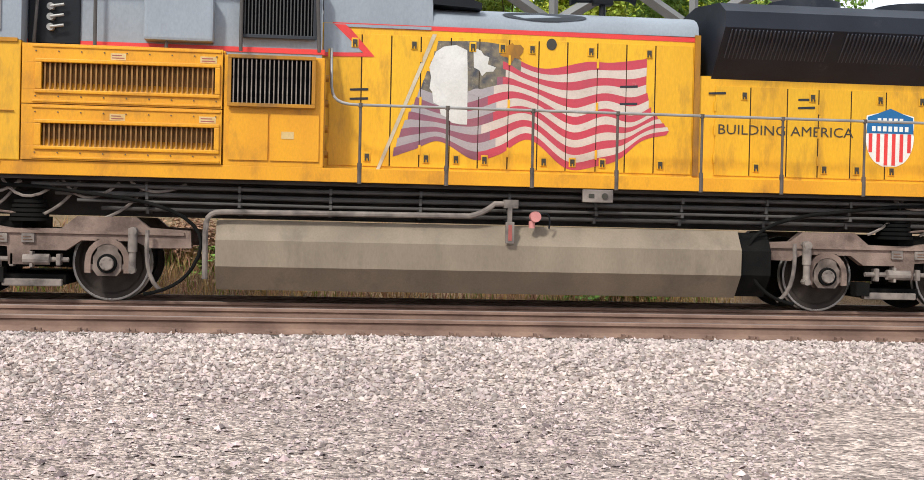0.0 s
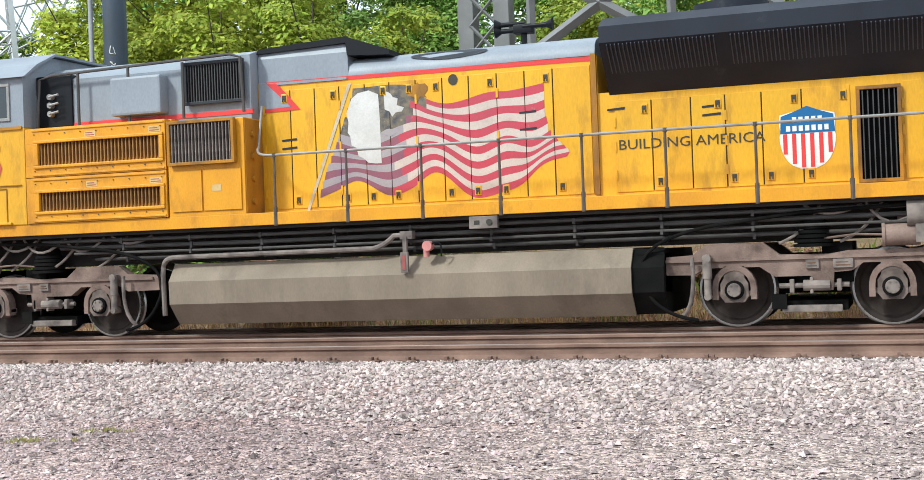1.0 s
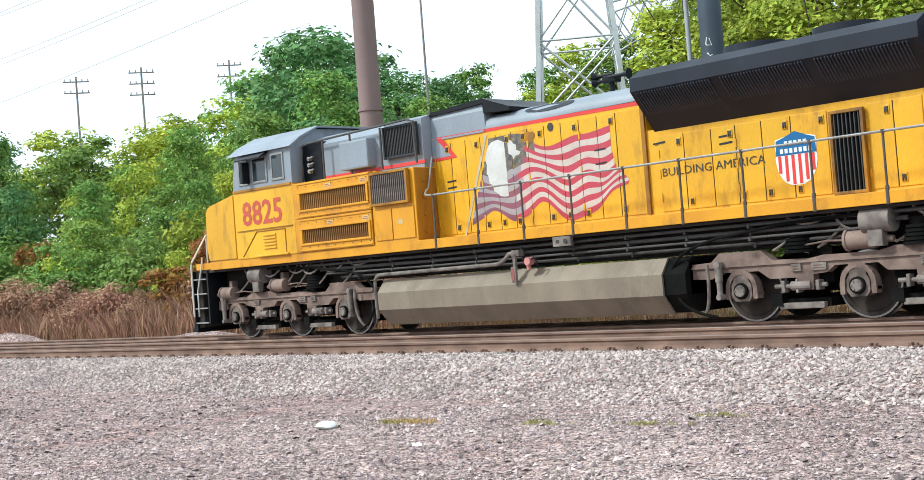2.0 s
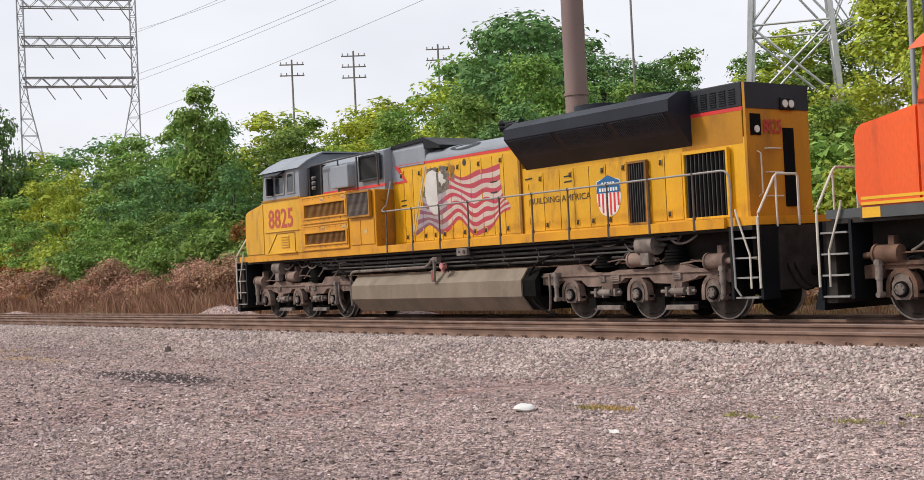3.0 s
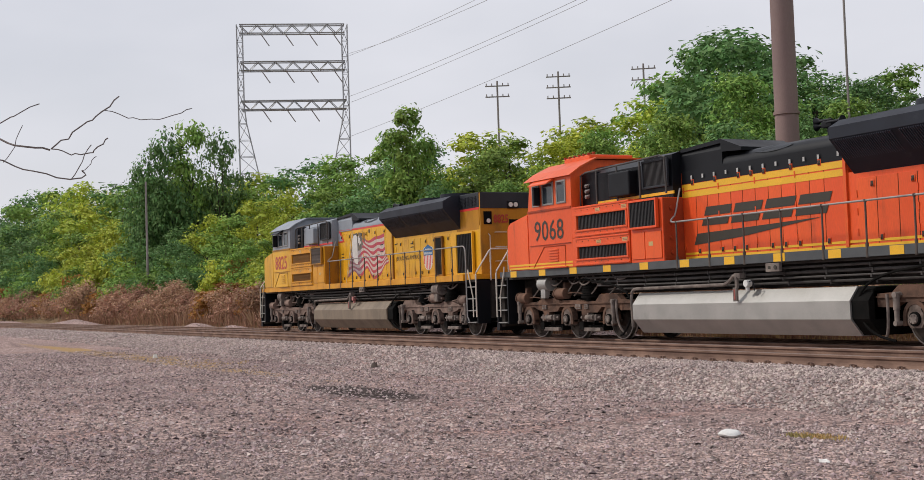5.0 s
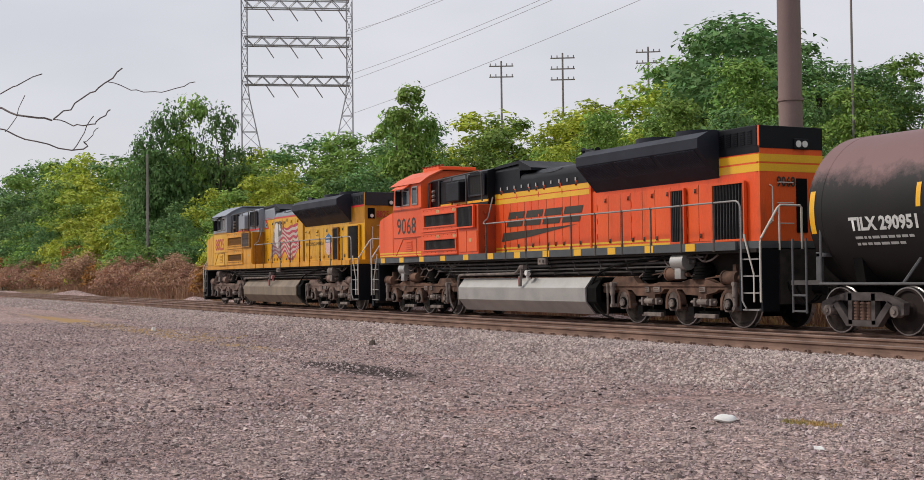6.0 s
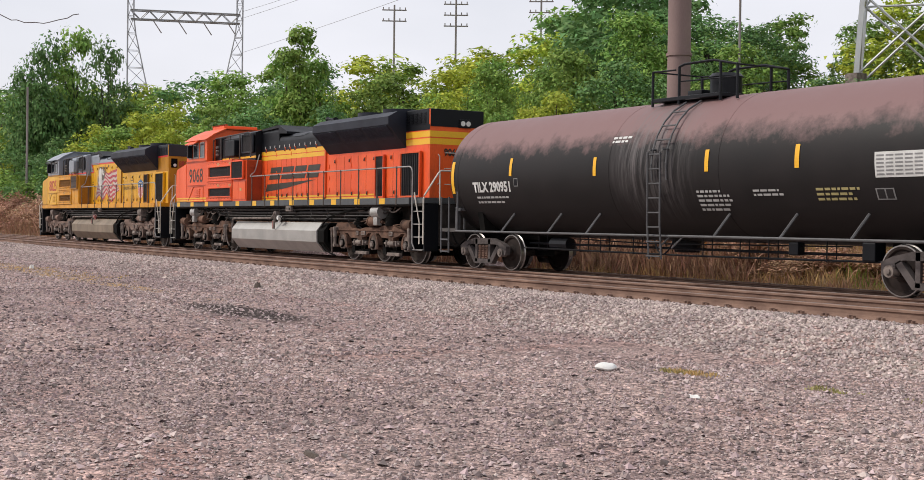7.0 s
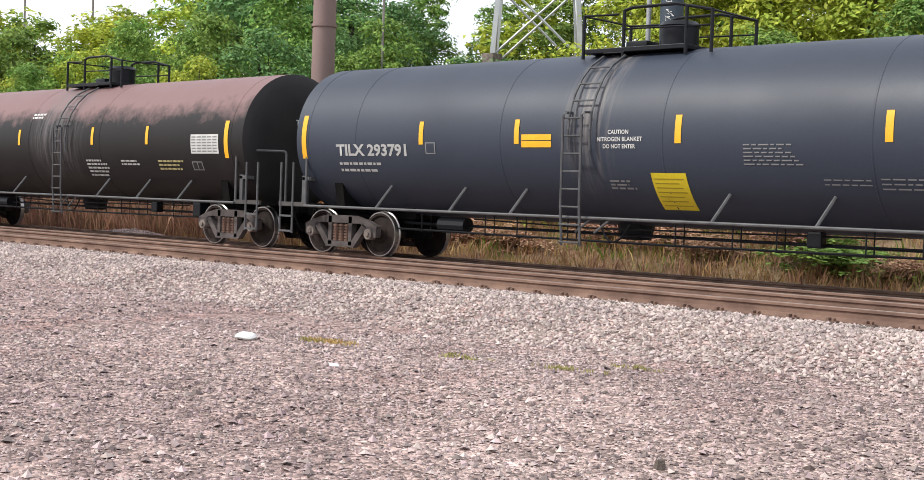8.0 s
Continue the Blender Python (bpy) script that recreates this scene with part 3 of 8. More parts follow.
def scatter_pebbles():
    rng = np.random.RandomState(6)
    n = 105000
    d = np.sqrt(rng.uniform(3.6 ** 2, 15.5 ** 2, n))
    a = rng.uniform(math.radians(68), math.radians(176), n)
    x, y = d * np.cos(a), d * np.sin(a)
    s = 0.009 + 0.015 * rng.rand(n) ** 2
    thin = np.sin(x * 0.5 + 1.3 * np.sin(y * 0.6)) * 0.5 + 0.5
    keep = (y < 11.9) & (y > 0.4) & (rng.rand(n) < 0.55 + 0.45 * thin)
    near = np.stack([x, y, s], 1)[keep]
    k = 14000
    d2, a2 = np.sqrt(rng.uniform(3.6 ** 2, 17.0 ** 2, k)), rng.uniform(math.radians(68), math.radians(178), k)
    coarse = np.stack([d2 * np.cos(a2), d2 * np.sin(a2), 0.018 + 0.030 * rng.rand(k) ** 2.5], 1)
    near = np.concatenate([near, coarse[(coarse[:, 1] < 11.7) & (coarse[:, 1] > 0.4)]])
    m = 34000
    far = np.stack([rng.uniform(-52, -14, m), rng.uniform(2.0, 11.6, m), 0.015 + 0.034 * rng.rand(m) ** 2], 1)
    return np.concatenate([near, far])


stones("ballast", M_BALLAST, "pale pinkish gray crushed stone ballast beside the rails", scatter_ballast(), 3)
stones("gravel", M_PEBBLE, "small loose gravel strewn over the lot", scatter_pebbles(), 4, True)


# ---- tracks ----
RAIL = ((-0.075, 0), (0.075, 0), (0.075, 0.012), (0.02, 0.035), (0.011, 0.06), (0.011, 0.125), (0.036, 0.14), (0.036, 0.168), (0.028, 0.178),
        (-0.028, 0.178), (-0.036, 0.168), (-0.036, 0.14), (-0.011, 0.125), (-0.011, 0.06), (-0.02, 0.035), (-0.075, 0.012))


def track(name, y, top, label):
    base = thing(name, label, "railway track", kind="structure", at=(0, y, top))
    for side in (-0.752, 0.752):
        bm = bmesh.new()
        prism(bm, [(side + u, v - 0.178) for u, v in RAIL], "x", -420, 160)
        rail = part("rail", bm, M_RAILSIDE, base, "rust brown steel rail")
        bm = bmesh.new()
        prism(bm, [(side - 0.026, -0.001), (side + 0.026, -0.001), (side + 0.024, 0.003), (side - 0.024, 0.003)], "x", -420, 160)
        part("running_surface", bm, M_RAILTOP, rail, "worn bright rail top")
    return base


track_far = track("track_far", TRACK_Y, 0.0, "railway track with worn rails, carrying the train")
track_near = track("track_near", NEAR_Y, NEAR_Z, "empty railway track with rust brown rails")


def ties(base, top):
    """Wooden ties under the rails; one mesh shared by all."""
    bm = bmesh.new()
    box(bm, -0.115, 0.115, -1.32, 1.32, -0.36, -0.178 + 0.004, 0.012)
    first = part("tie", bm, M_TIE, base, "weathered wooden tie")
    rng = random.Random(9)
    for i in range(240):
        ob = first if i == 0 else new("tie", first.data)
        ob.parent = base
        ob.location = (8.5 - i * 0.5 + rng.uniform(-0.03, 0.03), rng.uniform(-0.05, 0.05), rng.uniform(-0.008, 0.004))
        ob.rotation_euler.z = rng.uniform(-0.02, 0.02)


ties(track_far, 0.0)
ties(track_near, NEAR_Z)


def spikes(base):
    """Rail spikes with their tie plates, outside the rails; one mesh shared by all."""
    bm = bmesh.new()
    box(bm, -0.09, 0.09, -0.06, 0.07, -0.172, -0.160)
    box(bm, -0.045, -0.005, -0.05, 0.035, -0.162, -0.125, 0.006)
    box(bm, 0.030, 0.060, -0.045, 0.02, -0.162, -0.130, 0.005)
    first = part("tie_plate", bm, M_RAILSIDE, base, "rusty tie plate with spikes")
    rng = random.Random(12)
    for i in range(280):
        ob = first if i == 0 else new("tie_plate", first.data)
        ob.parent = base
        ob.location = (8.5 - (i // 2) * 0.5 + rng.uniform(-0.03, 0.03), -0.85 if i % 2 == 0 else 0.655, 0)


spikes(track_near)


# ---- the train ----
TRAIN, WHEELSETS = [], []
HOOD = -0.89      # side of the long hood
WIDE = -1.52      # side of the cab and the cabinets


def wheelset(parent, x, radius, half=0.75, steel=None):
    """An axle with two flanged wheels that turn together."""
    bm = bmesh.new()
    cyl(bm, (0, -half - 0.22, 0), (0, half + 0.22, 0), 0.085, seg=12)
    axle = part("wheelset", bm, M_WHEEL, parent, "dark steel wheelset", smooth=True)
    for side in (-1, 1):
        bm = bmesh.new()
        prof = ((0.07, 0.10), (0.16, 0.09), (0.20, 0.03), (radius * 0.78, 0.02), (radius * 0.84, 0.06), (radius * 0.945, 0.064), (radius, 0.062), (radius + 0.004, -0.04),
                (radius + 0.028, -0.055), (radius + 0.026, -0.075), (radius * 0.84, -0.075), (radius * 0.78, -0.02), (0.2, -0.03), (0.07, -0.06))
        seg = 40
        rings = [[bm.verts.new((r * math.cos(TRUE * k / seg), side * (half + w), r * math.sin(TRUE * k / seg))) for r, w in prof] for k in range(seg)]
        for k in range(seg):
            a, b = rings[k], rings[(k + 1) % seg]
            for i in range(len(prof) - 1):
                bm.faces.new((a[i], a[i + 1], b[i + 1], b[i]))
        wheel = part("wheel", bm, steel or M_WHEEL, axle, smooth=True)
        wheel.data.materials.append(M_TREAD)
        for f in wheel.data.polygons:
            q = [wheel.data.vertices[i].co for i in f.vertices]
            if min(math.hypot(c.x, c.z) for c in q) > radius * 0.94:
                f.material_index = 1
    axle.location = (x, 0, radius)
    WHEELSETS.append((axle, x, radius))
    return axle


def bogie(loco, x, mirror, steel):
    """A three-axle locomotive bogie; mirror 1 puts its inner end towards +x."""
    k = mirror
    top = [(-2.78, 0.72), (-2.78, 0.93), (-2.35, 1.00), (-1.6, 1.00), (-1.3, 1.10), (-0.65, 1.10), (-0.35, 1.03), (0.55, 1.03), (0.8, 0.99),
           (1.45, 1.00), (1.66, 1.17), (2.45, 1.17), (2.62, 1.03), (3.18, 1.00), (3.2, 0.76), (2.62, 0.75), (2.45, 0.84), (1.72, 0.84), (1.52, 0.70),
           (1.05, 0.70), (1.02, 0.50), (0.76, 0.50), (0.74, 0.74), (0.5, 0.76), (0.36, 0.86), (-0.36, 0.86), (-0.5, 0.74), (-0.95, 0.72),
           (-0.98, 0.50), (-1.24, 0.50), (-1.26, 0.74), (-1.6, 0.80), (-1.72, 0.86), (-2.36, 0.86), (-2.45, 0.72)]
    base = None
    for side in (-1, 1):
        bm = bmesh.new()
        pts = [(x + k * u, v) for u, v in top]
        prism(bm, pts, "y", side * 1.02, side * 1.20)
        prism(bm, [(x + k * u, v) for u, v in ((-2.3, 0.97), (3.1, 0.97), (3.1, 0.93), (-2.3, 0.93))], "y", side * 1.20, side * 1.235)
        frame_ob = part("bogie_frame", bm, steel, loco, "dusty cast steel bogie side frame")
        base = base or frame_ob
        if side < 0:
            for u, w in ((0.62, 0.26), (1.02, 0.17), (-1.15, 0.22)):
                bm = bmesh.new()
                box(bm, x + k * u - w / 2, x + k * u + w / 2, -1.238, -1.200, 0.80, 0.92, 0.004)
                plate = part("cast_plate", bm, M_BOX, frame_ob, "dusty cast maker plate")
                for r in range(2):
                    bm = bmesh.new()
                    box(bm, x + k * u - w * 0.36, x + k * u + w * (0.36 - 0.1 * r), -1.242, -1.236, 0.83 + 0.04 * r, 0.845 + 0.04 * r)
                    part("raised_print", bm, M_TRUCK2, plate)
            for u in (-2.07, 0.0, 2.07):
                bm = bmesh.new()
                c = x + k * u
                outer = [(c + 0.30 * math.cos(q), 0.56 + 0.32 * math.sin(q)) for q in [math.pi * i / 10 for i in range(11)]]
                inner = [(c + 0.22 * math.cos(q), 0.56 + 0.24 * math.sin(q)) for q in [math.pi * (10 - i) / 10 for i in range(11)]]
                prism(bm, outer + [(c - 0.30, 0.40), (c - 0.22, 0.40)] + inner + [(c + 0.22, 0.40), (c + 0.30, 0.40)], "y", -1.21, -1.04)
                part("axle_guide", bm, steel, frame_ob, "arched axle guide")
    bm = bmesh.new()
    box(bm, x - 2.5, x + 2.5, -0.62, 0.62, 0.45, 0.95)
    box(bm, x - 0.9, x - 0.5, -1.0, 1.0, 0.6, 1.15)
    box(bm, x + 0.5, x + 0.9, -1.0, 1.0, 0.6, 1.15)
    for u in (-1.03, 1.03):
        box(bm, x + u - 0.45, x + u + 0.45, -1.0, 1.0, 0.22, 0.36)
        box(bm, x + u - 0.55, x + u - 0.35, -1.12, -0.9, 0.25, 0.45)
    part("motor_block", bm, M_UNDER, loco, "black grimy traction motors and bolsters")
    for u in (-2.07, 0.0, 2.07):
        c = x + k * u
        wheelset(loco, c, 0.53)
        bm = bmesh.new()
        prism(bm, [(c - 0.13, 0.36), (c + 0.13, 0.36), (c + 0.19, 0.44), (c + 0.19, 0.62), (c + 0.14, 0.70), (c + 0.14, 0.86), (c - 0.14, 0.86), (c - 0.14, 0.70), (c - 0.19, 0.62), (c - 0.19, 0.44)],
              "y", -1.20, -0.98)
        box(bm, c - 0.30, c - 0.18, -1.18, -1.0, 0.44, 0.52, 0.015)
        box(bm, c + 0.18, c + 0.30, -1.18, -1.0, 0.44, 0.52, 0.015)
        bx = part("axle_box", bm, M_AXLEBOX, loco, "grimy brown axle box")
        bm = bmesh.new()
        cyl(bm, (c, -1.20, 0.53), (c, -1.245, 0.53), 0.135, 0.13, seg=20)
        part("axle_box_rim", bm, M_UNDER, bx)
        bm = bmesh.new()
        cyl(bm, (c, -1.235, 0.53), (c, -1.275, 0.53), 0.10, 0.09, seg=20)
        for j in range(6):
            a = TRUE * j / 6
            cyl(bm, (c + 0.075 * math.cos(a), -1.27, 0.53 + 0.075 * math.sin(a)), (c + 0.075 * math.cos(a), -1.29, 0.53 + 0.075 * math.sin(a)), 0.014, seg=6)
        part("bearing_cap", bm, M_BOX, bx)
    for u in (-2.42, 2.42):                      # upright dampers
        c = x + k * u
        bm = bmesh.new()
        cyl(bm, (c, -1.30, 0.42), (c, -1.30, 0.72), 0.05, seg=10)
        cyl(bm, (c, -1.30, 0.70), (c, -1.30, 1.02), 0.065, seg=10)
        cyl(bm, (c, -1.20, 0.98), (c, -1.36, 0.98), 0.06, seg=8)
        cyl(bm, (c, -1.20, 0.45), (c, -1.36, 0.45), 0.05, seg=8)
        part("damper", bm, M_BOX, loco, "dusty shock damper", smooth=True)
    for u in (-1.0, 1.0):                        # rubber springs
        c = x + k * u
        bm = bmesh.new()
        prof = [(0.02, 0.0)]
        for j in range(5):
            prof += [(0.27 - 0.012 * j, j * 0.062), (0.27 - 0.012 * j, j * 0.062 + 0.042), (0.215 - 0.012 * j, j * 0.062 + 0.046), (0.215 - 0.012 * j, j * 0.062 + 0.060)]
        prof += [(0.17, 0.31), (0.17, 0.40), (0.02, 0.40)]
        lathe(bm, prof, (c, -1.05, 1.09))
        part("rubber_spring", bm, M_UNDER, loco, "black stacked rubber spring", smooth=True)
    for u, z in ((-0.15, 1.22), (-2.25, 1.12)):   # brake cylinders
        c = x + k * u
        bm = bmesh.new()
        cyl(bm, (c - 0.22, -1.22, z), (c + 0.22, -1.22, z), 0.15, seg=16)
        cyl(bm, (c - 0.26, -1.22, z), (c - 0.22, -1.22, z), 0.17, seg=16)
        cyl(bm, (c - k * 0.22, -1.22, z), (c - k * 0.5, -1.22, z - 0.02), 0.07, 0.05, seg=10)
        tube(bm, [(c + k * 0.2, -1.2, z), (c + k * 0.6, -1.22, z + 0.02), (c + k * 1.0, -1.2, z - 0.02)], 0.016, 6)
        box(bm, c - 0.06, c + 0.06, -1.18, -1.0, z - 0.15, z + 0.3, 0.02)
        part("brake_cylinder", bm, steel, loco, "dusty brake cylinder", smooth=True)
    for u in (-1.05, 1.05):                       # brake rigging between the wheels
        c = x + k * u
        bm = bmesh.new()
        cyl(bm, (c - 0.42, -1.14, 0.57), (c + 0.5, -1.14, 0.57), 0.035, seg=8)
        cyl(bm, (c - 0.1, -1.17, 0.57), (c + 0.25, -1.17, 0.57), 0.075, seg=12)
        box(bm, c - 0.28, c - 0.22, -1.20, -1.04, 0.47, 0.66, 0.015)
        box(bm, c - 0.01, c + 0.03, -1.22, -1.04, 0.46, 0.68, 0.01)
        box(bm, c + 0.34, c + 0.40, -1.22, -1.04, 0.49, 0.65, 0.015)
        box(bm, c - 0.4, c + 0.4, -1.1, -0.95, 0.20, 0.30, 0.02)
        part("brake_rigging", bm, M_BOX, loco, "dusty brake rods and slack adjuster")
    bm = bmesh.new()                              # sanding and hose pipe at the inner axle
    c = x + k * 2.07
    tube(bm, arc((c + k * 0.55, -1.33, 1.0), (c + k * 0.5, -1.34, 0.3), (c + k * 0.75, -1.2, 0.16), 7), 0.03, 8)
    part("sand_pipe", bm, M_BOX, loco, "gray sanding pipe")
    bm = bmesh.new()
    pts = [(c - k * 2.6, -1.3, 1.62), (c - k * 0.9, -1.32, 1.56), (c + k * 0.3, -1.34, 1.42)]
    pts += arc((c + k * 0.3, -1.34, 1.42), (c + k * 1.6, -1.35, 1.20), (c + k * 1.16, -1.35, 0.5), 8)[1:]
    pts += arc((c + k * 1.16, -1.35, 0.5), (c + k * 0.98, -1.35, 0.2), (c + k * 0.5, -1.2, 0.12), 6)[1:]
    tube(bm, pts, 0.026, 8)
    part("cable_loop", bm, M_UNDER, loco, "black traction cable loop")


def handrail(loco, posts, top, x_in, x_out, metal, end=None):
    for px in posts:
        bm = bmesh.new()
        cyl(bm, (px, WIDE + 0.03, 1.70), (px, WIDE + 0.03, top), 0.020, seg=8)
        cyl(bm, (px, WIDE + 0.03, 1.70), (px, WIDE + 0.03, 1.98), 0.032, seg=8)
        cyl(bm, (px, WIDE + 0.03, top - 0.03), (px, WIDE + 0.03, top + 0.025), 0.032, seg=8)
        part("rail_post", bm, M_POST, loco, "weathered handrail post", smooth=True)
    bm = bmesh.new()
    pts = [(x_in - 0.16, HOOD - 0.15, 3.6), (x_in - 0.15, HOOD - 0.3, 3.05)] + arc((x_in - 0.13, HOOD - 0.35, 2.95), (x_in - 0.1, WIDE + 0.03, top), (x_in + 0.2, WIDE + 0.03, top), 5)
    pts += [(x_in + 2, WIDE + 0.03, top), (x_out - 0.3, WIDE + 0.03, top)]
    pts += arc((x_out - 0.2, WIDE + 0.03, top), (x_out, WIDE + 0.03, top), (x_out, WIDE + 0.03, top - 0.25), 5)
    pts += [(x_out, WIDE + 0.03, 1.6), (x_out + 0.02, WIDE + 0.03, 0.62), (x_out + 0.15, WIDE + 0.03, 0.46)]
    tube(bm, pts, 0.021, 8)
    part("handrail", bm, metal, loco, "long steel handrail", smooth=True)


def latch(loco_part, x, z, material, paint):
    bm = bmesh.new()
    box(bm, x - 0.05, x + 0.05, HOOD - 0.030, HOOD - 0.012, z - 0.07, z + 0.07, 0.008)
    plate = part("latch_plate", bm, paint, loco_part)
    bm = bmesh.new()
    box(bm, x - 0.032, x + 0.032, HOOD - 0.042, HOOD - 0.028, z - 0.015, z + 0.045, 0.005)
    box(bm, x - 0.030, x - 0.012, HOOD - 0.050, HOOD - 0.028, z - 0.055, z - 0.01, 0.004)
    box(bm, x + 0.012, x + 0.030, HOOD - 0.050, HOOD - 0.028, z - 0.055, z - 0.01, 0.004)
    ob = part("latch", bm, material, loco_part)
    return ob


def door_row(loco, edges, z0, z1, paint, high=True, low=True, latch_paint=None):
    # added strip in each door gap, dark in place of the gap's own shade
    for a in edges[1:-1]:
        bm = bmesh.new()
        box(bm, a - 0.0085, a + 0.0085, HOOD - 0.010, HOOD + 0.008, z0 + 0.01, z1 - 0.01)
        part("door_gap_strip", bm, M_GAP_SHADE, loco)
    for n, (a, b) in enumerate(zip(edges, edges[1:])):
        bm = bmesh.new()
        box(bm, a + 0.009, b - 0.009, HOOD - 0.016, HOOD + 0.01, z0, z1, 0.004)
        door = part("hood_door", bm, paint, loco)
        if high and n % 2 == 0 or n in (5,):
            latch(door, b - 0.1, z1 - 0.13, latch_paint or M_LETTER, paint)
        if low and n % 2 == 1 or n in (4, 8):
            latch(door, a + 0.1, z0 + 0.13, latch_paint or M_LETTER, paint)
        if n % 3 == 0:
            for hz in (z0 + 0.25, (z0 + z1) / 2, z1 - 0.3):
                bm = bmesh.new()
                box(bm, a - 0.012, a + 0.02, HOOD - 0.032, HOOD - 0.014, hz - 0.07, hz + 0.07)
                part("hinge", bm, paint, door)


def louvre_panel(loco, x0, x1, z0, z1, paint):
    """An inlet panel: a sheet with a raised frame, a wide dark mouth, a lower lip and upright fins."""
    y = WIDE
    u0, u1, v0, v1 = x0 + 0.26, x1 - 0.10, z0 + 0.19, z1 - 0.25
    bm = bmesh.new()
    for a, b, c, d in ((x0, x1, v1, z1), (x0, x1, z0, v0), (x0, u0, v0, v1), (u1, x1, v0, v1)):
        box(bm, a, b, y - 0.012, y + 0.02, c, d, 0.004)
    panel = part("inlet_panel", bm, paint, loco, "inlet panel with rivets")
    bm = bmesh.new()
    for a, b, c, d in ((u0 - 0.09, u1 + 0.07, v1, v1 + 0.05), (u0 - 0.09, u1 + 0.07, v0 - 0.05, v0), (u0 - 0.09, u0, v0, v1), (u1, u1 + 0.07, v0, v1)):
        box(bm, a, b, y - 0.045, y - 0.008, c, d, 0.012)
    box(bm, x0 + 0.14, x1 - 0.02, y - 0.03, y - 0.008, z1 - 0.05, z1 - 0.02, 0.006)
    box(bm, x0 + 0.14, x1 - 0.02, y - 0.03, y - 0.008, z0 + 0.02, z0 + 0.05, 0.006)
    part("inlet_frame", bm, paint, panel, "raised frame of the inlet")
    # sheet closing the mouth; the near-black one carries the inlet's inner shade as colour
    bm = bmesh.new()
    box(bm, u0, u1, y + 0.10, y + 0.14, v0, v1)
    part("inlet_mouth", bm, M_LOUVRE if paint is M_CABINET else M_HOLLOW, panel)
    bm = bmesh.new()
    prism(bm, [(y + 0.015, v0 - 0.02), (y + 0.10, v0 + 0.10), (y + 0.10, v0 - 0.02)], "x", u0, u1)
    part("inlet_slope", bm, paint, panel)
    bm = bmesh.new()
    box(bm, x0, x1, y + 0.02, y + 0.15, z1 - 0.03, z1 - 0.005)
    box(bm, x0, x1, y + 0.02, y + 0.15, z0 + 0.005, z0 + 0.03)
    box(bm, x1 - 0.03, x1 - 0.005, y + 0.02, y + 0.15, z0, z1)
    part("inlet_casing", bm, paint, panel)
    n = 34
    step = (u1 - u0) / n
    for i in range(n):
        if i == 0:
            bm = bmesh.new()
            box(bm, u0 + step * 0.5 - 0.010, u0 + step * 0.5 + 0.010, y + 0.005, y + 0.10, v0, v1)
            first = part("fin", bm, M_LOUVRE if paint is M_CABINET else M_FIN_BLACK, panel)
        else:
            ob = new("fin", first.data)
            ob.parent = panel
            ob.location.x = step * i
    bm = bmesh.new()
    for i in range(9):
        for z in (z0 + 0.10, z1 - 0.10):
            cx = x0 + 0.18 + (x1 - x0 - 0.26) * i / 8
            cyl(bm, (cx, y - 0.012, z), (cx, y - 0.026, z), 0.010, seg=6)
    tagged(part("rivets", bm, M_POST, panel), kind="stuff")
    for k, (sx_, w) in enumerate(((x0 + 1.15, 0.20), (x1 - 0.30, 0.22))):
        bm = bmesh.new()
        box(bm, sx_, sx_ + w, y - 0.016, y - 0.010, z1 - 0.19, z1 - 0.10)
        sticker = part("notice_label", bm, M_STICKER, panel, "small pale paper label")
        bm = bmesh.new()
        for r in range(2):
            box(bm, sx_ + 0.02, sx_ + w - 0.02 - 0.03 * r, y - 0.019, y - 0.015, z1 - 0.170 + 0.035 * r, z1 - 0.157 + 0.035 * r)
        part("label_print", bm, M_GAUGE, sticker)
    return panel


def bars_grille(loco, x0, x1, z0, z1, y, rim, n, material=None, depth=0.08):
    bm = bmesh.new()
    t = 0.05
    for a, b, c, d in ((x0, x1, z1 - t, z1), (x0, x1, z0, z0 + t), (x0, x0 + t, z0 + t, z1 - t), (x1 - t, x1, z0 + t, z1 - t)):
        box(bm, a, b, y - 0.04, y + depth, c, d, 0.006)
    g = part("grille", bm, rim, loco, "framed grille with upright bars")
    # black sheet behind the bars, its colour standing for the shade inside
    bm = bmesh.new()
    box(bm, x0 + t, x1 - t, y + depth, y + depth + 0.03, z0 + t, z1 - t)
    part("grille_back", bm, M_HOLLOW, g)
    step = (x1 - x0 - 2 * t) / n
    data = None
    for i in range(n):
        cx = x0 + t + step * (i + 0.5)
        if data is None:
            bm = bmesh.new()
            box(bm, -0.008, 0.008, y - 0.02, y + depth, z0 + t, z1 - t)
            ob = part("bar", bm, material or M_LOUVRE, g)
            data = ob.data
        else:
            ob = new("bar", data)
            ob.parent = g
        ob.location.x = cx
    return g


M_LOUVRE = surf("louvre_fin", (0.34, 0.165, 0.035), (0.17, 0.085, 0.025), 6.0, 0.5, 0.7, bump=0.05)
M_FIN_BLACK = surf("louvre_fin_black", (0.045, 0.044, 0.045), None, 6.0, 0.5, 0.6, bump=0.05)


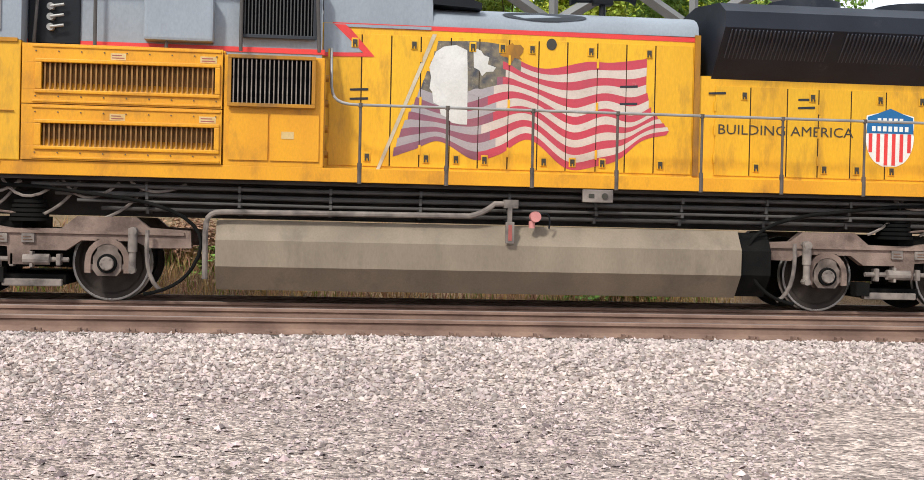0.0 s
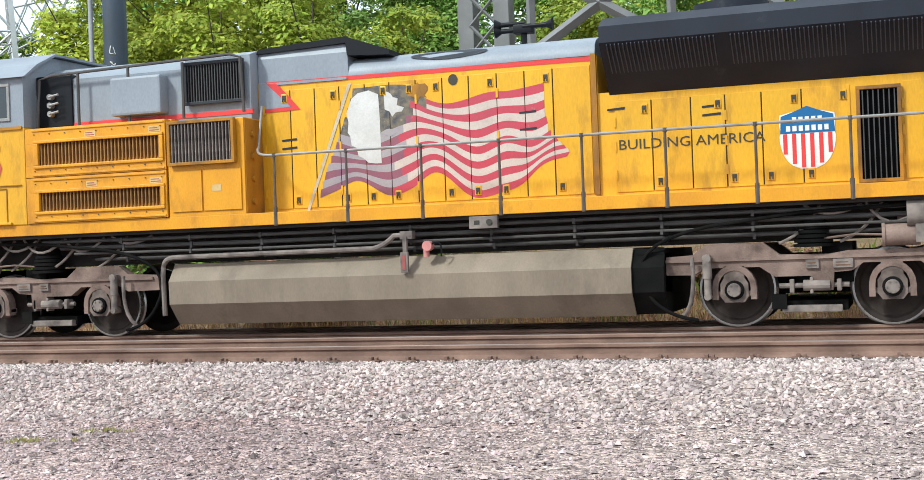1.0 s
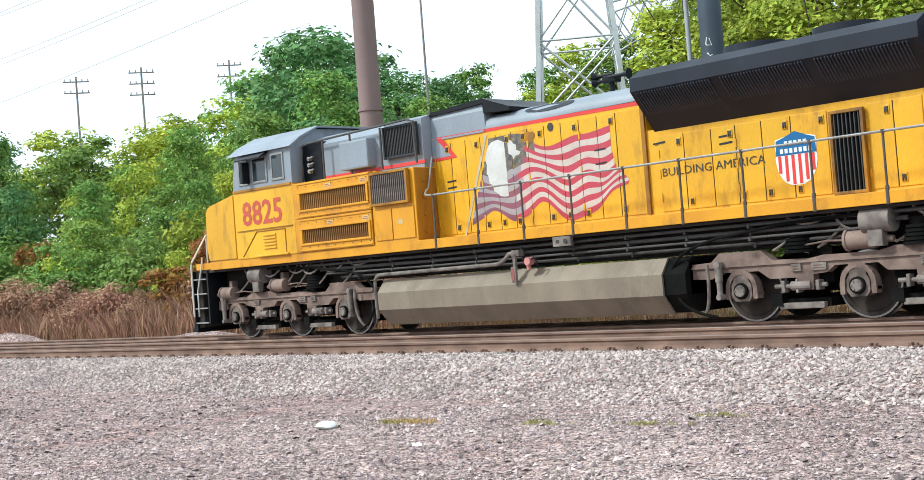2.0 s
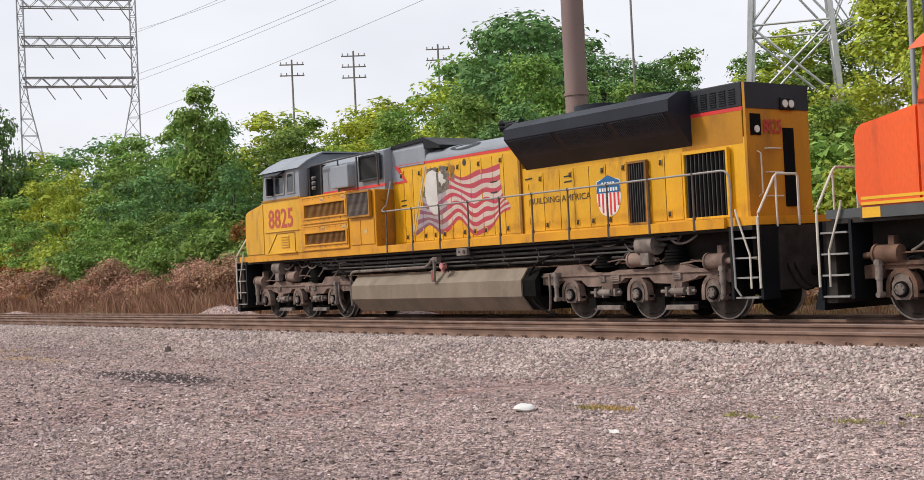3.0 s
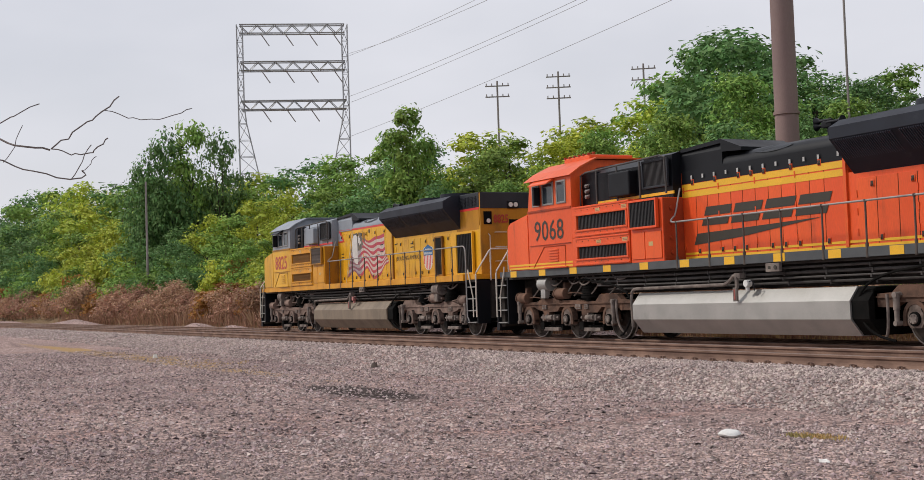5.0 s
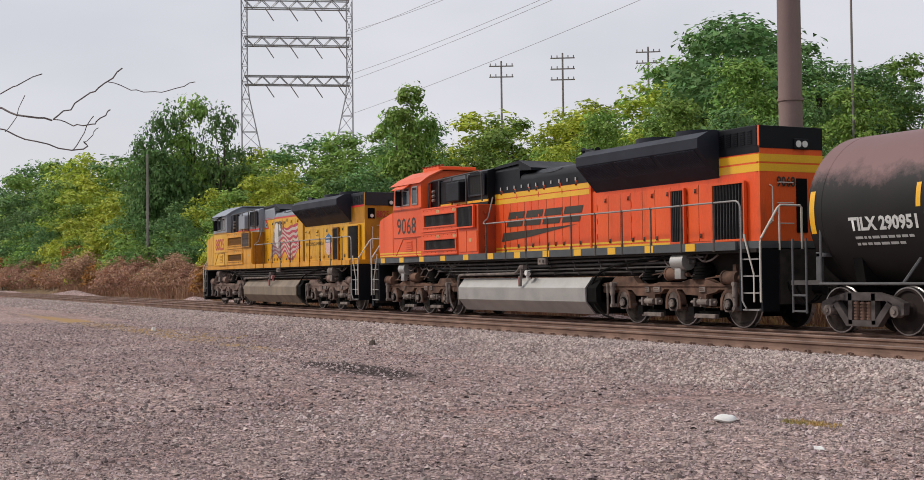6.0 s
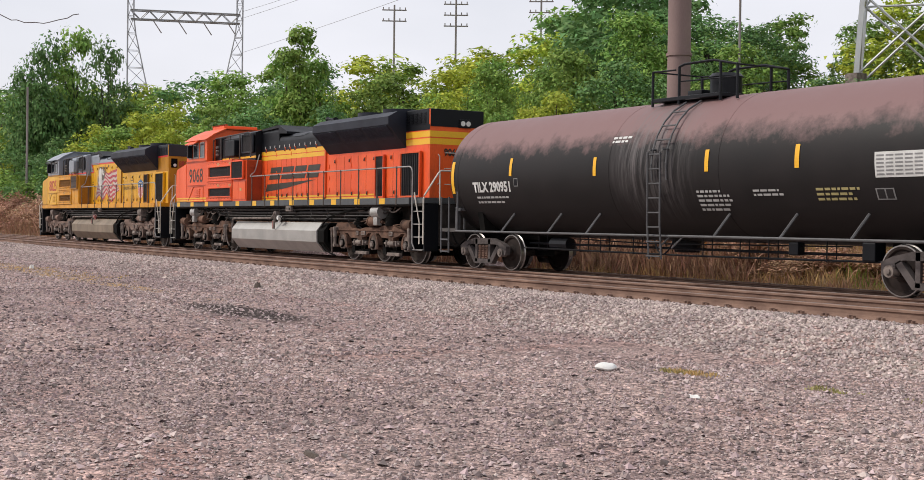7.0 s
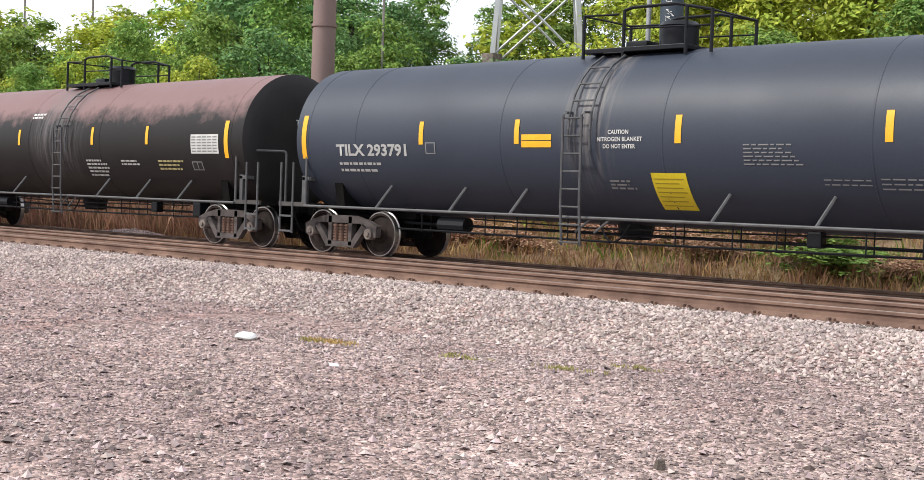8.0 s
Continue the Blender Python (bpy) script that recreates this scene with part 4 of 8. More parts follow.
def locomotive(name, label, s, home):
    """A six-axle diesel locomotive with its nose towards -x. s: its colours."""
    loco = thing(name, label, "locomotive", "locomotives of the train")
    body, upper, under = s["body"], s["upper"], M_UNDER
    # underframe
    bm = bmesh.new()
    box(bm, -5.35, 15.65, -0.75, 0.75, 1.18, 1.70)
    box(bm, -5.3, 15.6, -1.42, 1.42, 1.66, 1.74)
    box(bm, -5.55, -5.3, -1.35, 1.35, 0.32, 1.72)
    box(bm, 15.6, 15.8, -0.95, 1.35, 0.55, 1.72)
    part("underframe", bm, M_FRAME, loco, "dusty grimy underframe")
    for side in (1, -1):
        bm = bmesh.new()
        box(bm, -4.66, 15.0, side * 1.50, side * 1.42, 1.715, 1.905, 0.006)
        sill = part("side_sill", bm, s["sill"], loco, "deck edge sill")
    bm = bmesh.new()
    box(bm, -5.4, 15.75, -1.42, 1.42, 1.745, 1.90)
    part("deck", bm, s["sill"], loco, "walkway deck")
    if s["marks"]:
        for i in range(12):
            bm = bmesh.new()
            box(bm, -4.6 + i * 1.62, -4.25 + i * 1.62, -1.506, -1.495, 1.725, 1.895)
            part("reflector", bm, M_BNY, sill, "yellow reflective patch")
    # pipes along the frame
    for n, (z, r, y) in enumerate(((1.58, 0.03, -1.28), (1.47, 0.035, -1.22), (1.37, 0.022, -1.27), (1.27, 0.03, -1.12))):
        bm = bmesh.new()
        tube(bm, [(-1.0 + 0.3 * n, y, z + 0.02), (3.0, y, z), (8.2, y, z + 0.015), (13.6 - 0.4 * n, y, z + 0.02)], r, 8)
        for i in range(9):
            bx = 0.5 + i * 1.25
            box(bm, bx, bx + 0.04, y - r - 0.01, y + 0.45, z - r - 0.015, z + r + 0.01)
        part("frame_pipe", bm, M_PIPE, loco, "dusty pipe under the deck")
    # fuel tank
    bm = bmesh.new()
    prof = [(-1.26, 1.16), (-1.475, 0.89), (-1.465, 0.53), (-1.18, 0.20), (1.18, 0.20), (1.465, 0.53), (1.475, 0.89), (1.26, 1.16)]
    prism(bm, prof, "x", 1.47, 8.85)
    tank = part("fuel_tank", bm, s["tank"], loco, "long faceted fuel tank")
    bm = bmesh.new()
    prism(bm, [(u * 0.97, 0.22 + (v - 0.2) * 0.96) for u, v in prof], "x", 8.85, 9.3)
    box(bm, 8.9, 9.3, -1.30, -0.7, 0.5, 1.1, 0.03)
    part("tank_end", bm, under, tank, "dark tank end")
    bm = bmesh.new()
    tube(bm, [(1.33, -1.38, 0.35), (1.33, -1.4, 1.0)] + arc((1.34, -1.4, 1.12), (1.36, -1.4, 1.27), (1.55, -1.4, 1.27), 4)
         + [(4.9, -1.4, 1.29)] + arc((4.95, -1.4, 1.29), (5.15, -1.4, 1.33), (5.3, -1.42, 1.47), 4) + [(5.45, -1.43, 1.47)], 0.04, 8)
    box(bm, 5.42, 5.62, -1.50, -1.36, 1.41, 1.53, 0.01)
    part("vent_pipe", bm, M_BOX, tank, "gray vent pipe", smooth=True)
    bm = bmesh.new()
    box(bm, 5.44, 5.56, -1.56, -1.50, 0.92, 1.22, 0.01)
    box(bm, 5.47, 5.53, -1.52, -1.46, 1.2, 1.45)
    gauge = part("fuel_gauge", bm, M_BOX, tank, "fuel gauge plate")
    bm = bmesh.new()
    box(bm, 5.475, 5.525, -1.566, -1.558, 0.96, 1.18)
    part("gauge_glass", bm, M_GAUGE, gauge)
    bm = bmesh.new()
    cyl(bm, (5.82, -1.46, 1.14), (5.82, -1.46, 1.24), 0.045, seg=12)
    cyl(bm, (5.86, -1.55, 1.30), (5.86, -1.42, 1.30), 0.075, seg=16)
    filler = part("fuel_filler", bm, s["filler"], tank, "fuel filler with coloured cap", smooth=True)
    bm = bmesh.new()
    tube(bm, arc((5.92, -1.5, 1.33), (6.1, -1.5, 1.42), (6.06, -1.48, 1.14), 6), 0.013, 6)
    part("filler_cable", bm, M_BLACK, filler)
    bm = bmesh.new()
    box(bm, 6.52, 6.95, -1.54, -1.46, 1.52, 1.70, 0.012)
    plate = part("shutoff_plate", bm, M_BOX, loco, "gray shutoff plate under the deck")
    bm = bmesh.new()
    cyl(bm, (6.83, -1.54, 1.61), (6.83, -1.555, 1.61), 0.045, seg=12)
    part("shutoff_button", bm, M_LETTER, plate)
    bm = bmesh.new()
    box(bm, 6.6, 6.68, -1.546, -1.538, 1.58, 1.64)
    part("shutoff_label", bm, M_LETTER, plate)
    # small white unit under the front and rear decks
    for bx in (-3.0, 12.75):
        bm = bmesh.new()
        cyl(bm, (bx - 0.24, -1.25, 1.50), (bx + 0.24, -1.25, 1.50), 0.20, seg=16)
        box(bm, bx - 0.14, bx + 0.1, -1.38, -1.2, 1.10, 1.42, 0.02)
        part("blower_unit", bm, s["blower"], loco, "pale blower housing", smooth=True)
    # cabling over the bogies
    rng = random.Random(3)
    for cx in (-3.6, -2.9, -1.9, -1.4, -0.6, 0.3, 11.2, 12.0, 13.3):
        h = rng.uniform(0.12, 0.3)
        for pts in (arc((cx, -1.25, 1.66), (cx + 0.3, -1.3, 1.66 - 2 * h), (cx + 0.75, -1.22, 1.64), 7), arc((cx + 0.2, -1.1, 1.66), (cx + 0.05, -1.2, 1.3), (cx - 0.35, -1.15, 1.15), 7)):
            bm = bmesh.new()
            tube(bm, pts, 0.022, 6)
            part("hose", bm, M_BOX, loco, "dusty hanging hose")
    # nose and cab
    bm = bmesh.new()
    prism(bm, [(-4.66, 1.9), (-4.70, 2.2), (-4.70, 3.12), (-4.60, 3.26), (-3.45, 3.47), (-3.45, 1.9)], "y", WIDE, -WIDE)
    bmesh.ops.bevel(bm, geom=bm.edges[:], offset=0.04, segments=2, affect="EDGES")
    nose = part("nose", bm, body, loco, "blunt nose")
    bm = bmesh.new()
    box(bm, -3.45, -1.12, WIDE, -WIDE, 1.9, 3.5, 0.015)
    cab = part("cab_side", bm, body, loco, "cab side")
    bm = bmesh.new()
    sec = [(WIDE, 3.5), (WIDE, 4.33), (-1.25, 4.50), (-0.75, 4.74), (0.75, 4.74), (1.25, 4.50), (-WIDE, 4.33), (-WIDE, 3.5)]
    prism(bm, sec, "x", -3.30, -1.12)
    for v in bm.verts:
        if v.co.x < -3 and v.co.z < 3.6:
            v.co.x -= 0.14
    cab_top = part("cab_top", bm, s["cab_top"], loco, "cab upper part and roof")
    bm = bmesh.new()
    prism(bm, [(WIDE - 0.02, 4.33), (-1.25, 4.52), (-0.75, 4.76), (0.75, 4.76), (0.75, 4.80), (-0.75, 4.80), (-1.27, 4.56), (WIDE - 0.10, 4.32)], "x", -3.50, -1.02)
    part("cab_roof", bm, s["roof"], cab_top, "cab roof sheet with overhanging edge")
    if s["marks"]:
        bm = bmesh.new()
        box(bm, -2.75, -1.45, -0.7, 0.7, 4.78, 4.93, 0.03)
        ac = part("roof_unit", bm, s["roof"], cab_top, "low roof cooling unit")
        for i in range(7):
            bm = bmesh.new()
            cyl(bm, (-2.7 + i * 0.24, -0.68, 4.92), (-2.7 + i * 0.24, -0.68, 4.97), 0.05, seg=8)
            part("lifting_stud", bm, s["trim"], ac)
    # side windows
    for n, (a, b) in enumerate(((-3.16, -2.78), (-2.62, -2.02), (-1.86, -1.38))):
        bm = bmesh.new()
        for c, d, e, f in ((a, b, 4.19, 4.24), (a, b, 3.62, 3.67), (a, a + 0.05, 3.67, 4.19), (b - 0.05, b, 3.67, 4.19)):
            box(bm, c, d, WIDE - 0.025, WIDE + 0.01, e, f, 0.006)
        win = part("cab_window", bm, s["window"], cab_top, "framed cab window")
        bm = bmesh.new()
        box(bm, a + 0.05, b - 0.05, WIDE - 0.012, WIDE - 0.006, 3.67, 4.19)
        part("pane", bm, M_GLASS, win, "bluish glass pane")
    bm = bmesh.new()
    prism(bm, [(WIDE - 0.01, 4.28), (WIDE - 0.26, 4.16), (WIDE - 0.26, 4.19), (WIDE - 0.01, 4.34)], "x", -2.95, -1.95)
    part("window_awning", bm, s["awning"], cab_top, "window awning")
    bm = bmesh.new()
    box(bm, -2.80, -2.70, WIDE - 0.22, WIDE - 0.02, 3.64, 4.14, 0.02)
    part("mirror", bm, M_BLACK, cab_top, "folding side mirror")
    bm = bmesh.new()
    for a, b, z in ((-3.43, -1.16, 3.47), (-3.35, -1.2, 2.55)):
        box(bm, a, b, WIDE - 0.03, WIDE, z, z + (0.05 if z > 3 else 0.012))
    for a, b in (((-3.2, 1.95), (-2.6, 2.5)), ((-2.6, 2.5), (-1.5, 2.5)), ((-1.5, 2.5), (-1.5, 1.95))):
        tube(bm, [(a[0], WIDE - 0.006, a[1]), (b[0], WIDE - 0.006, b[1])], 0.012, 5)
    part("panel_trim", bm, s["trim"], cab)
    bm = bmesh.new()
    for i in range(5):
        box(bm, -2.34, -1.86, WIDE - 0.028, WIDE - 0.004, 2.08 + i * 0.075, 2.12 + i * 0.075, 0.008)
    box(bm, -2.6, -1.4, WIDE - 0.05, WIDE, 1.91, 1.95, 0.01)
    part("cab_vent", bm, body, cab, "slatted vent")
    lettering("road_number", s["number"], 0.78, s["num_x"], WIDE - 0.008, 2.68, s["num_paint"], cab, bold=s["num_bold"], width=1.55, label="painted road number")
    # inverter cabinets behind the cab
    bm = bmesh.new()
    box(bm, -1.10, 1.55, WIDE + 0.16, -WIDE - 0.16, 1.9, 3.47, 0.01)
    box(bm, 1.55, 2.90, WIDE + 0.02, -WIDE - 0.02, 1.9, 3.40, 0.01)
    box_paint = s["cabinet"]
    cabinet = part("equipment_cabinet", bm, box_paint, loco, "inverter cabinet")
    louvre_panel(loco, -1.10, 1.53, 2.66, 3.46, box_paint)
    louvre_panel(loco, -1.10, 1.53, 1.91, 2.65, box_paint)
    bars_grille(loco, 1.60, 2.78, 2.70, 3.40, WIDE - 0.05, s["grille_rim"], 18, s["bars"], 0.045)
    bm = bmesh.new()
    box(bm, 1.62, 2.15, WIDE - 0.004, WIDE + 0.02, 1.98, 2.62, 0.004)
    box(bm, 2.18, 2.84, WIDE - 0.004, WIDE + 0.02, 1.98, 2.62, 0.004)
    part("cabinet_door", bm, box_paint, cabinet)
    bm = bmesh.new()
    box(bm, 2.33, 2.50, WIDE - 0.010, WIDE - 0.003, 2.28, 2.38)
    part("notice_label", bm, M_STICKER, cabinet, "small pale paper label")
    for z in (2.1, 2.45, 2.8, 3.15):
        bm = bmesh.new()
        cyl(bm, (2.9, WIDE + 0.25, z), (2.96, WIDE + 0.25, z), 0.05, seg=10)
        part("cabinet_knob", bm, s["trim"], cabinet)
    # gray upper body from the cab to the exhaust housing
    bm = bmesh.new()
    prism(bm, [(HOOD - 0.25, 3.4), (HOOD - 0.25, 4.28), (HOOD + 0.2, 4.52), (-HOOD - 0.2, 4.52), (-HOOD + 0.25, 4.28), (-HOOD + 0.25, 3.4)], "x", -1.12, 1.70)
    prism(bm, [(HOOD - 0.25, 3.4), (HOOD - 0.25, 4.42), (HOOD, 4.50), (-HOOD, 4.50), (-HOOD + 0.25, 4.42), (-HOOD + 0.25, 3.4)], "x", 1.70, 2.86)
    up = part("upper_hood", bm, upper, loco, "upper hood behind the cab")
    # the box stands proud of the hood; black colour supplies the recess shade
    bm = bmesh.new()
    box(bm, -1.11, -0.42, HOOD - 0.29, -0.2, 3.5, 4.36, 0.02)
    part("cab_rear_recess", bm, M_BLACK, up, "black box painted as the shaded recess behind the cab")
    for fz in (3.72, 3.86, 4.0):
        bm = bmesh.new()
        cyl(bm, (-0.80, HOOD - 0.29, fz), (-0.80, HOOD - 0.38, fz), 0.05, seg=10)
        cyl(bm, (-0.80, HOOD - 0.38, fz), (-0.62, HOOD - 0.38, fz + 0.03), 0.02, seg=8)
        part("recess_fitting", bm, M_METAL, up, "small gray fitting", smooth=True)
    bm = bmesh.new()
    box(bm, 0.45, 1.38, HOOD - 0.50, HOOD - 0.2, 3.58, 4.20, 0.04)
    hb = part("side_housing", bm, upper, up, "boxy side housing with bolts")
    bars_grille(loco, 1.72, 2.78, 3.68, 4.36, HOOD - 0.31, M_DARK, 20, M_FIN_BLACK, 0.02)
    bm = bmesh.new()
    box(bm, -1.12, 2.9, HOOD - 0.262, HOOD - 0.24, 3.49, 3.56)
    part("belt_stripe", bm, s["stripe"], up, "thin painted stripe")
    # main hood
    bm = bmesh.new()
    box(bm, 2.86, 8.35, HOOD, -HOOD, 1.9, 3.98)
    box(bm, 8.35, 15.05, HOOD, -HOOD, 1.9, 3.42)
    hood = part("long_hood", bm, body, loco, "long engine hood")
    bm = bmesh.new()
    prism(bm, [(HOOD + 0.002, 3.97), (HOOD + 0.002, 4.36), (HOOD + 0.06, 4.50), (-HOOD - 0.06, 4.50), (-HOOD - 0.002, 4.36), (-HOOD - 0.002, 3.97)], "x", 2.87, 4.42)
    ex = part("exhaust_housing", bm, upper, loco, "exhaust housing")
    bm = bmesh.new()
    prism(bm, [(2.85, 4.44), (2.9, 4.52), (4.40, 4.60), (4.50, 4.56), (5.12, 4.34), (5.12, 4.26), (4.42, 4.30), (4.40, 4.50)], "y", HOOD - 0.02, -HOOD + 0.02)
    part("exhaust_cap", bm, M_BLACK, ex, "black sloping exhaust cap")
    bm = bmesh.new()
    n = 12
    sec = [(HOOD * math.cos(math.pi * i / n), 4.0 + 0.34 * math.sin(math.pi * i / n) ** 0.7) for i in range(n + 1)]
    prism(bm, [(HOOD, 3.95)] + [(u, v) for u, v in sec] + [(-HOOD, 3.95)], "x", 4.42, 8.32)
    roof = part("hood_roof", bm, s["bulge"], loco, "rounded roof of the engine hood", smooth=True)
    bm = bmesh.new()
    seg = 20
    ring = [(6.05 + 0.62 * math.cos(TRUE * i / seg), 0.10 * math.sin(TRUE * i / seg)) for i in range(seg)]
    vs = []
    for u, w in ring:
        ang = 0.5 + w * 3
        vs.append(bm.verts.new((u, HOOD * math.cos(ang) - 0.006, 4.0 + 0.34 * math.sin(ang) ** 0.7 + 0.008)))
    bm.faces.new(vs)
    part("soot_scar", bm, M_DARK, roof, "worn soot patch")
    # horn cluster
    bm = bmesh.new()
    cyl(bm, (7.05, -0.1, 4.3), (7.05, -0.1, 4.62), 0.05, seg=8)
    box(bm, 6.9, 7.2, -0.2, 0.0, 4.52, 4.66, 0.02)
    for z, d in ((4.62, 1), (4.70, -1), (4.60, -1)):
        cyl(bm, (7.05, -0.1 - 0.08 * d, z), (7.05 + d * 0.38, -0.1 - 0.08 * d, z), 0.03, 0.04, seg=10)
        cyl(bm, (7.05 + d * 0.38, -0.1 - 0.08 * d, z), (7.05 + d * 0.48, -0.1 - 0.08 * d, z), 0.04, 0.10, seg=12)
    part("horn_cluster", bm, M_BLACK, loco, "black air horns on the roof", smooth=True)
    edges = [2.96, 3.42, 3.84, 4.26, 4.69, 5.10, 5.53, 5.96, 6.38, 6.82, 7.25, 7.68, 8.25]
    door_row(loco, edges, 1.97, 3.84, body)
    edges2 = [8.58, 9.12, 9.68, 10.16, 10.66, 11.20, 11.85]
    door_row(loco, edges2, 1.97, 3.28, body)
    bm = bmesh.new()
    box(bm, 8.26, 8.34, HOOD - 0.05, HOOD, 1.95, 4.0)
    part("seam_gutter", bm, M_YELLOW_DIRT_SHADE if body is M_YELLOW else body, hood)
    bars_grille(loco, 11.92, 12.50, 1.93, 3.24, HOOD - 0.07, s["grille_rim"], 7, M_FIN_BLACK, 0.045)
    door_row(loco, [12.52, 12.95, 13.42], 1.97, 3.28, body)
    bars_grille(loco, 13.52, 14.70, 1.93, 3.26, HOOD - 0.07, body, 10, M_FIN_BLACK, 0.045)
    # radiator wings
    bm = bmesh.new()
    for side in (1, -1):
        prism(bm, [(side * HOOD, 3.38), (side * (WIDE + 0.02), 4.05), (side * (WIDE + 0.02), 4.28), (side * (WIDE + 0.32), 4.44), (0, 4.56), (0, 3.4)], "x", 8.52, 13.72)
    wing = part("radiator_wing", bm, s["wing"], loco, "overhanging radiator wing")
    bm = bmesh.new()
    step = 0.057
    for i in range(88):
        cx = 8.62 + i * step
        if abs((cx - 8.62) % 1.7 - 1.6) < 0.09:
            continue
        p = [(cx, HOOD + 0.03, 3.43), (cx, WIDE + 0.045, 4.03)]
        a, b = Vector(p[0]), Vector(p[1])
        nrm = Vector((0, -0.73, -0.68)) * 0.035
        vs = [bm.verts.new(q) for q in (a, b, b + nrm, a + nrm)]
        vs2 = [bm.verts.new(q + Vector((0.014, 0, 0))) for q in (a, b, b + nrm, a + nrm)]
        bm.faces.new(vs[::-1])
        bm.faces.new(vs2)
        for j in range(4):
            bm.faces.new((vs[j], vs[(j + 1) % 4], vs2[(j + 1) % 4], vs2[j]))
    tagged(part("radiator_slats", bm, M_SLAT, wing, "dark radiator slats"), kind="stuff")
    for cx in (10.2, 11.9):
        bm = bmesh.new()
        cyl(bm, (cx, -0.1, 4.5), (cx, -0.1, 4.66), 0.55, seg=24)
        part("roof_fan", bm, s["wing"], loco, "radiator fan on the roof", smooth=True)
    # rear end
    bm = bmesh.new()
    prism(bm, [(13.45, 3.40), (15.02, 3.40), (15.02, 3.92), (13.45, 3.92)], "y", HOOD - 0.002, -HOOD + 0.002)
    box(bm, 13.45, 15.02, HOOD - 0.004, HOOD, 3.3, 3.92)
    part("rear_hood", bm, s["rear"], loco, "rear end of the hood")
    bm = bmesh.new()
    box(bm, 13.45, 15.03, HOOD - 0.006, -HOOD + 0.006, 3.99, 4.46, 0.02)
    rt = part("rear_hood_top", bm, s["rear_top"], loco, "dark top of the hood end")
    bm = bmesh.new()
    box(bm, 13.45, 15.034, HOOD - 0.008, -HOOD + 0.008, 3.92, 3.99)
    part("rear_stripe", bm, s["stripe"], loco, "painted stripe round the hood end")
    bm = bmesh.new()
    for i in range(5):
        for j in range(7):
            cx = 13.75 + i * 0.24
            box(bm, cx, cx + 0.17, HOOD - 0.03, HOOD, 4.06 + j * 0.045, 4.075 + j * 0.045)
    part("vent_louvres", bm, s["rear_top"], rt, "small vent louvres")
    E = 15.05
    bm = bmesh.new()
    prism(bm, [(HOOD, 1.9), (HOOD, 4.44), (-HOOD, 4.44), (-HOOD, 1.9)], "x", E, E + 0.06)
    endp = part("end_sheet", bm, s["rear"], loco, "hood end sheet")
    bm = bmesh.new()
    box(bm, E + 0.05, E + 0.075, HOOD + 0.003, -HOOD - 0.003, 3.95, 4.44)
    part("end_cap", bm, s["rear_top"], endp)
    bm = bmesh.new()
    box(bm, E + 0.06, E + 0.12, 0.05, 0.45, 3.94, 4.18, 0.02)
    lampbox = part("headlight_box", bm, M_BLACK, endp, "rear headlight")
    bm = bmesh.new()
    for yy in (0.16, 0.34):
        cyl(bm, (E + 0.11, yy, 4.06), (E + 0.135, yy, 4.06), 0.075, seg=16)
    part("headlight_lens", bm, M_LENS, lampbox, "pale lamp glass")
    # no hole here: a proud panel painted as dark as the opening's shade
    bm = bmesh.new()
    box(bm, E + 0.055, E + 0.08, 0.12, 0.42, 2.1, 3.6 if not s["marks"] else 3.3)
    part("end_opening", bm, M_HOLLOW, endp, "near-black panel painted as the shade of a door opening")
    if not s["marks"]:
        # another proud panel, the recess shade given by its near-black colour
        bm = bmesh.new()
        box(bm, E + 0.055, E + 0.08, -0.78, -0.5, 3.45, 3.85)
        marker = part("marker_recess", bm, M_HOLLOW, endp, "near-black panel painted as the shade of a marker lamp recess")
        bm = bmesh.new()
        cyl(bm, (E + 0.075, -0.62, 3.56), (E + 0.095, -0.62, 3.56), 0.07, seg=12)
        part("marker_lens", bm, M_LENS, marker)
    bm = bmesh.new()
    for z in (2.3, 2.75, 3.2):
        tube(bm, [(E + 0.06, -0.40, z), (E + 0.13, -0.40, z), (E + 0.13, -0.02, z), (E + 0.06, -0.02, z)], 0.014, 6)
    tube(bm, [(E + 0.06, -0.62, 2.3), (E + 0.15, -0.62, 2.35), (E + 0.15, -0.62, 3.1), (E + 0.06, -0.62, 3.15)], 0.016, 6)
    part("grab_iron", bm, s["grab"], endp, "grab irons")
    lettering("end_number", s["number"], 0.36 if not s["marks"] else 0.30, E + 0.085, -0.44, 3.5 if not s["marks"] else 3.12, M_ENDNUM if s["num_bold"] > 0.01 else s["num_paint"], endp, bold=0.008, width=0.52, back=True, label="painted road number")
    # rear and front steps and rails
    for sx, d in ((15.05, 1), (-4.85, -1)):
        for i in range(4):
            bm = bmesh.new()
            z = 0.42 + i * 0.36
            box(bm, sx + d * 0.12, sx + d * 0.66, -1.46, -1.05, z, z + 0.03)
            part("step", bm, s["step"], loco, "steel step with a pale edge")
        bm = bmesh.new()
        box(bm, sx + d * 0.02, sx + d * 0.08, -1.46, -0.9, 0.4, 1.72)
        box(bm, sx + d * 0.70, sx + d * 0.76, -1.44, -1.0, 0.40, 1.72)
        part("step_side", bm, M_BLACK, loco, "black stepwell plate")
        bm = bmesh.new()
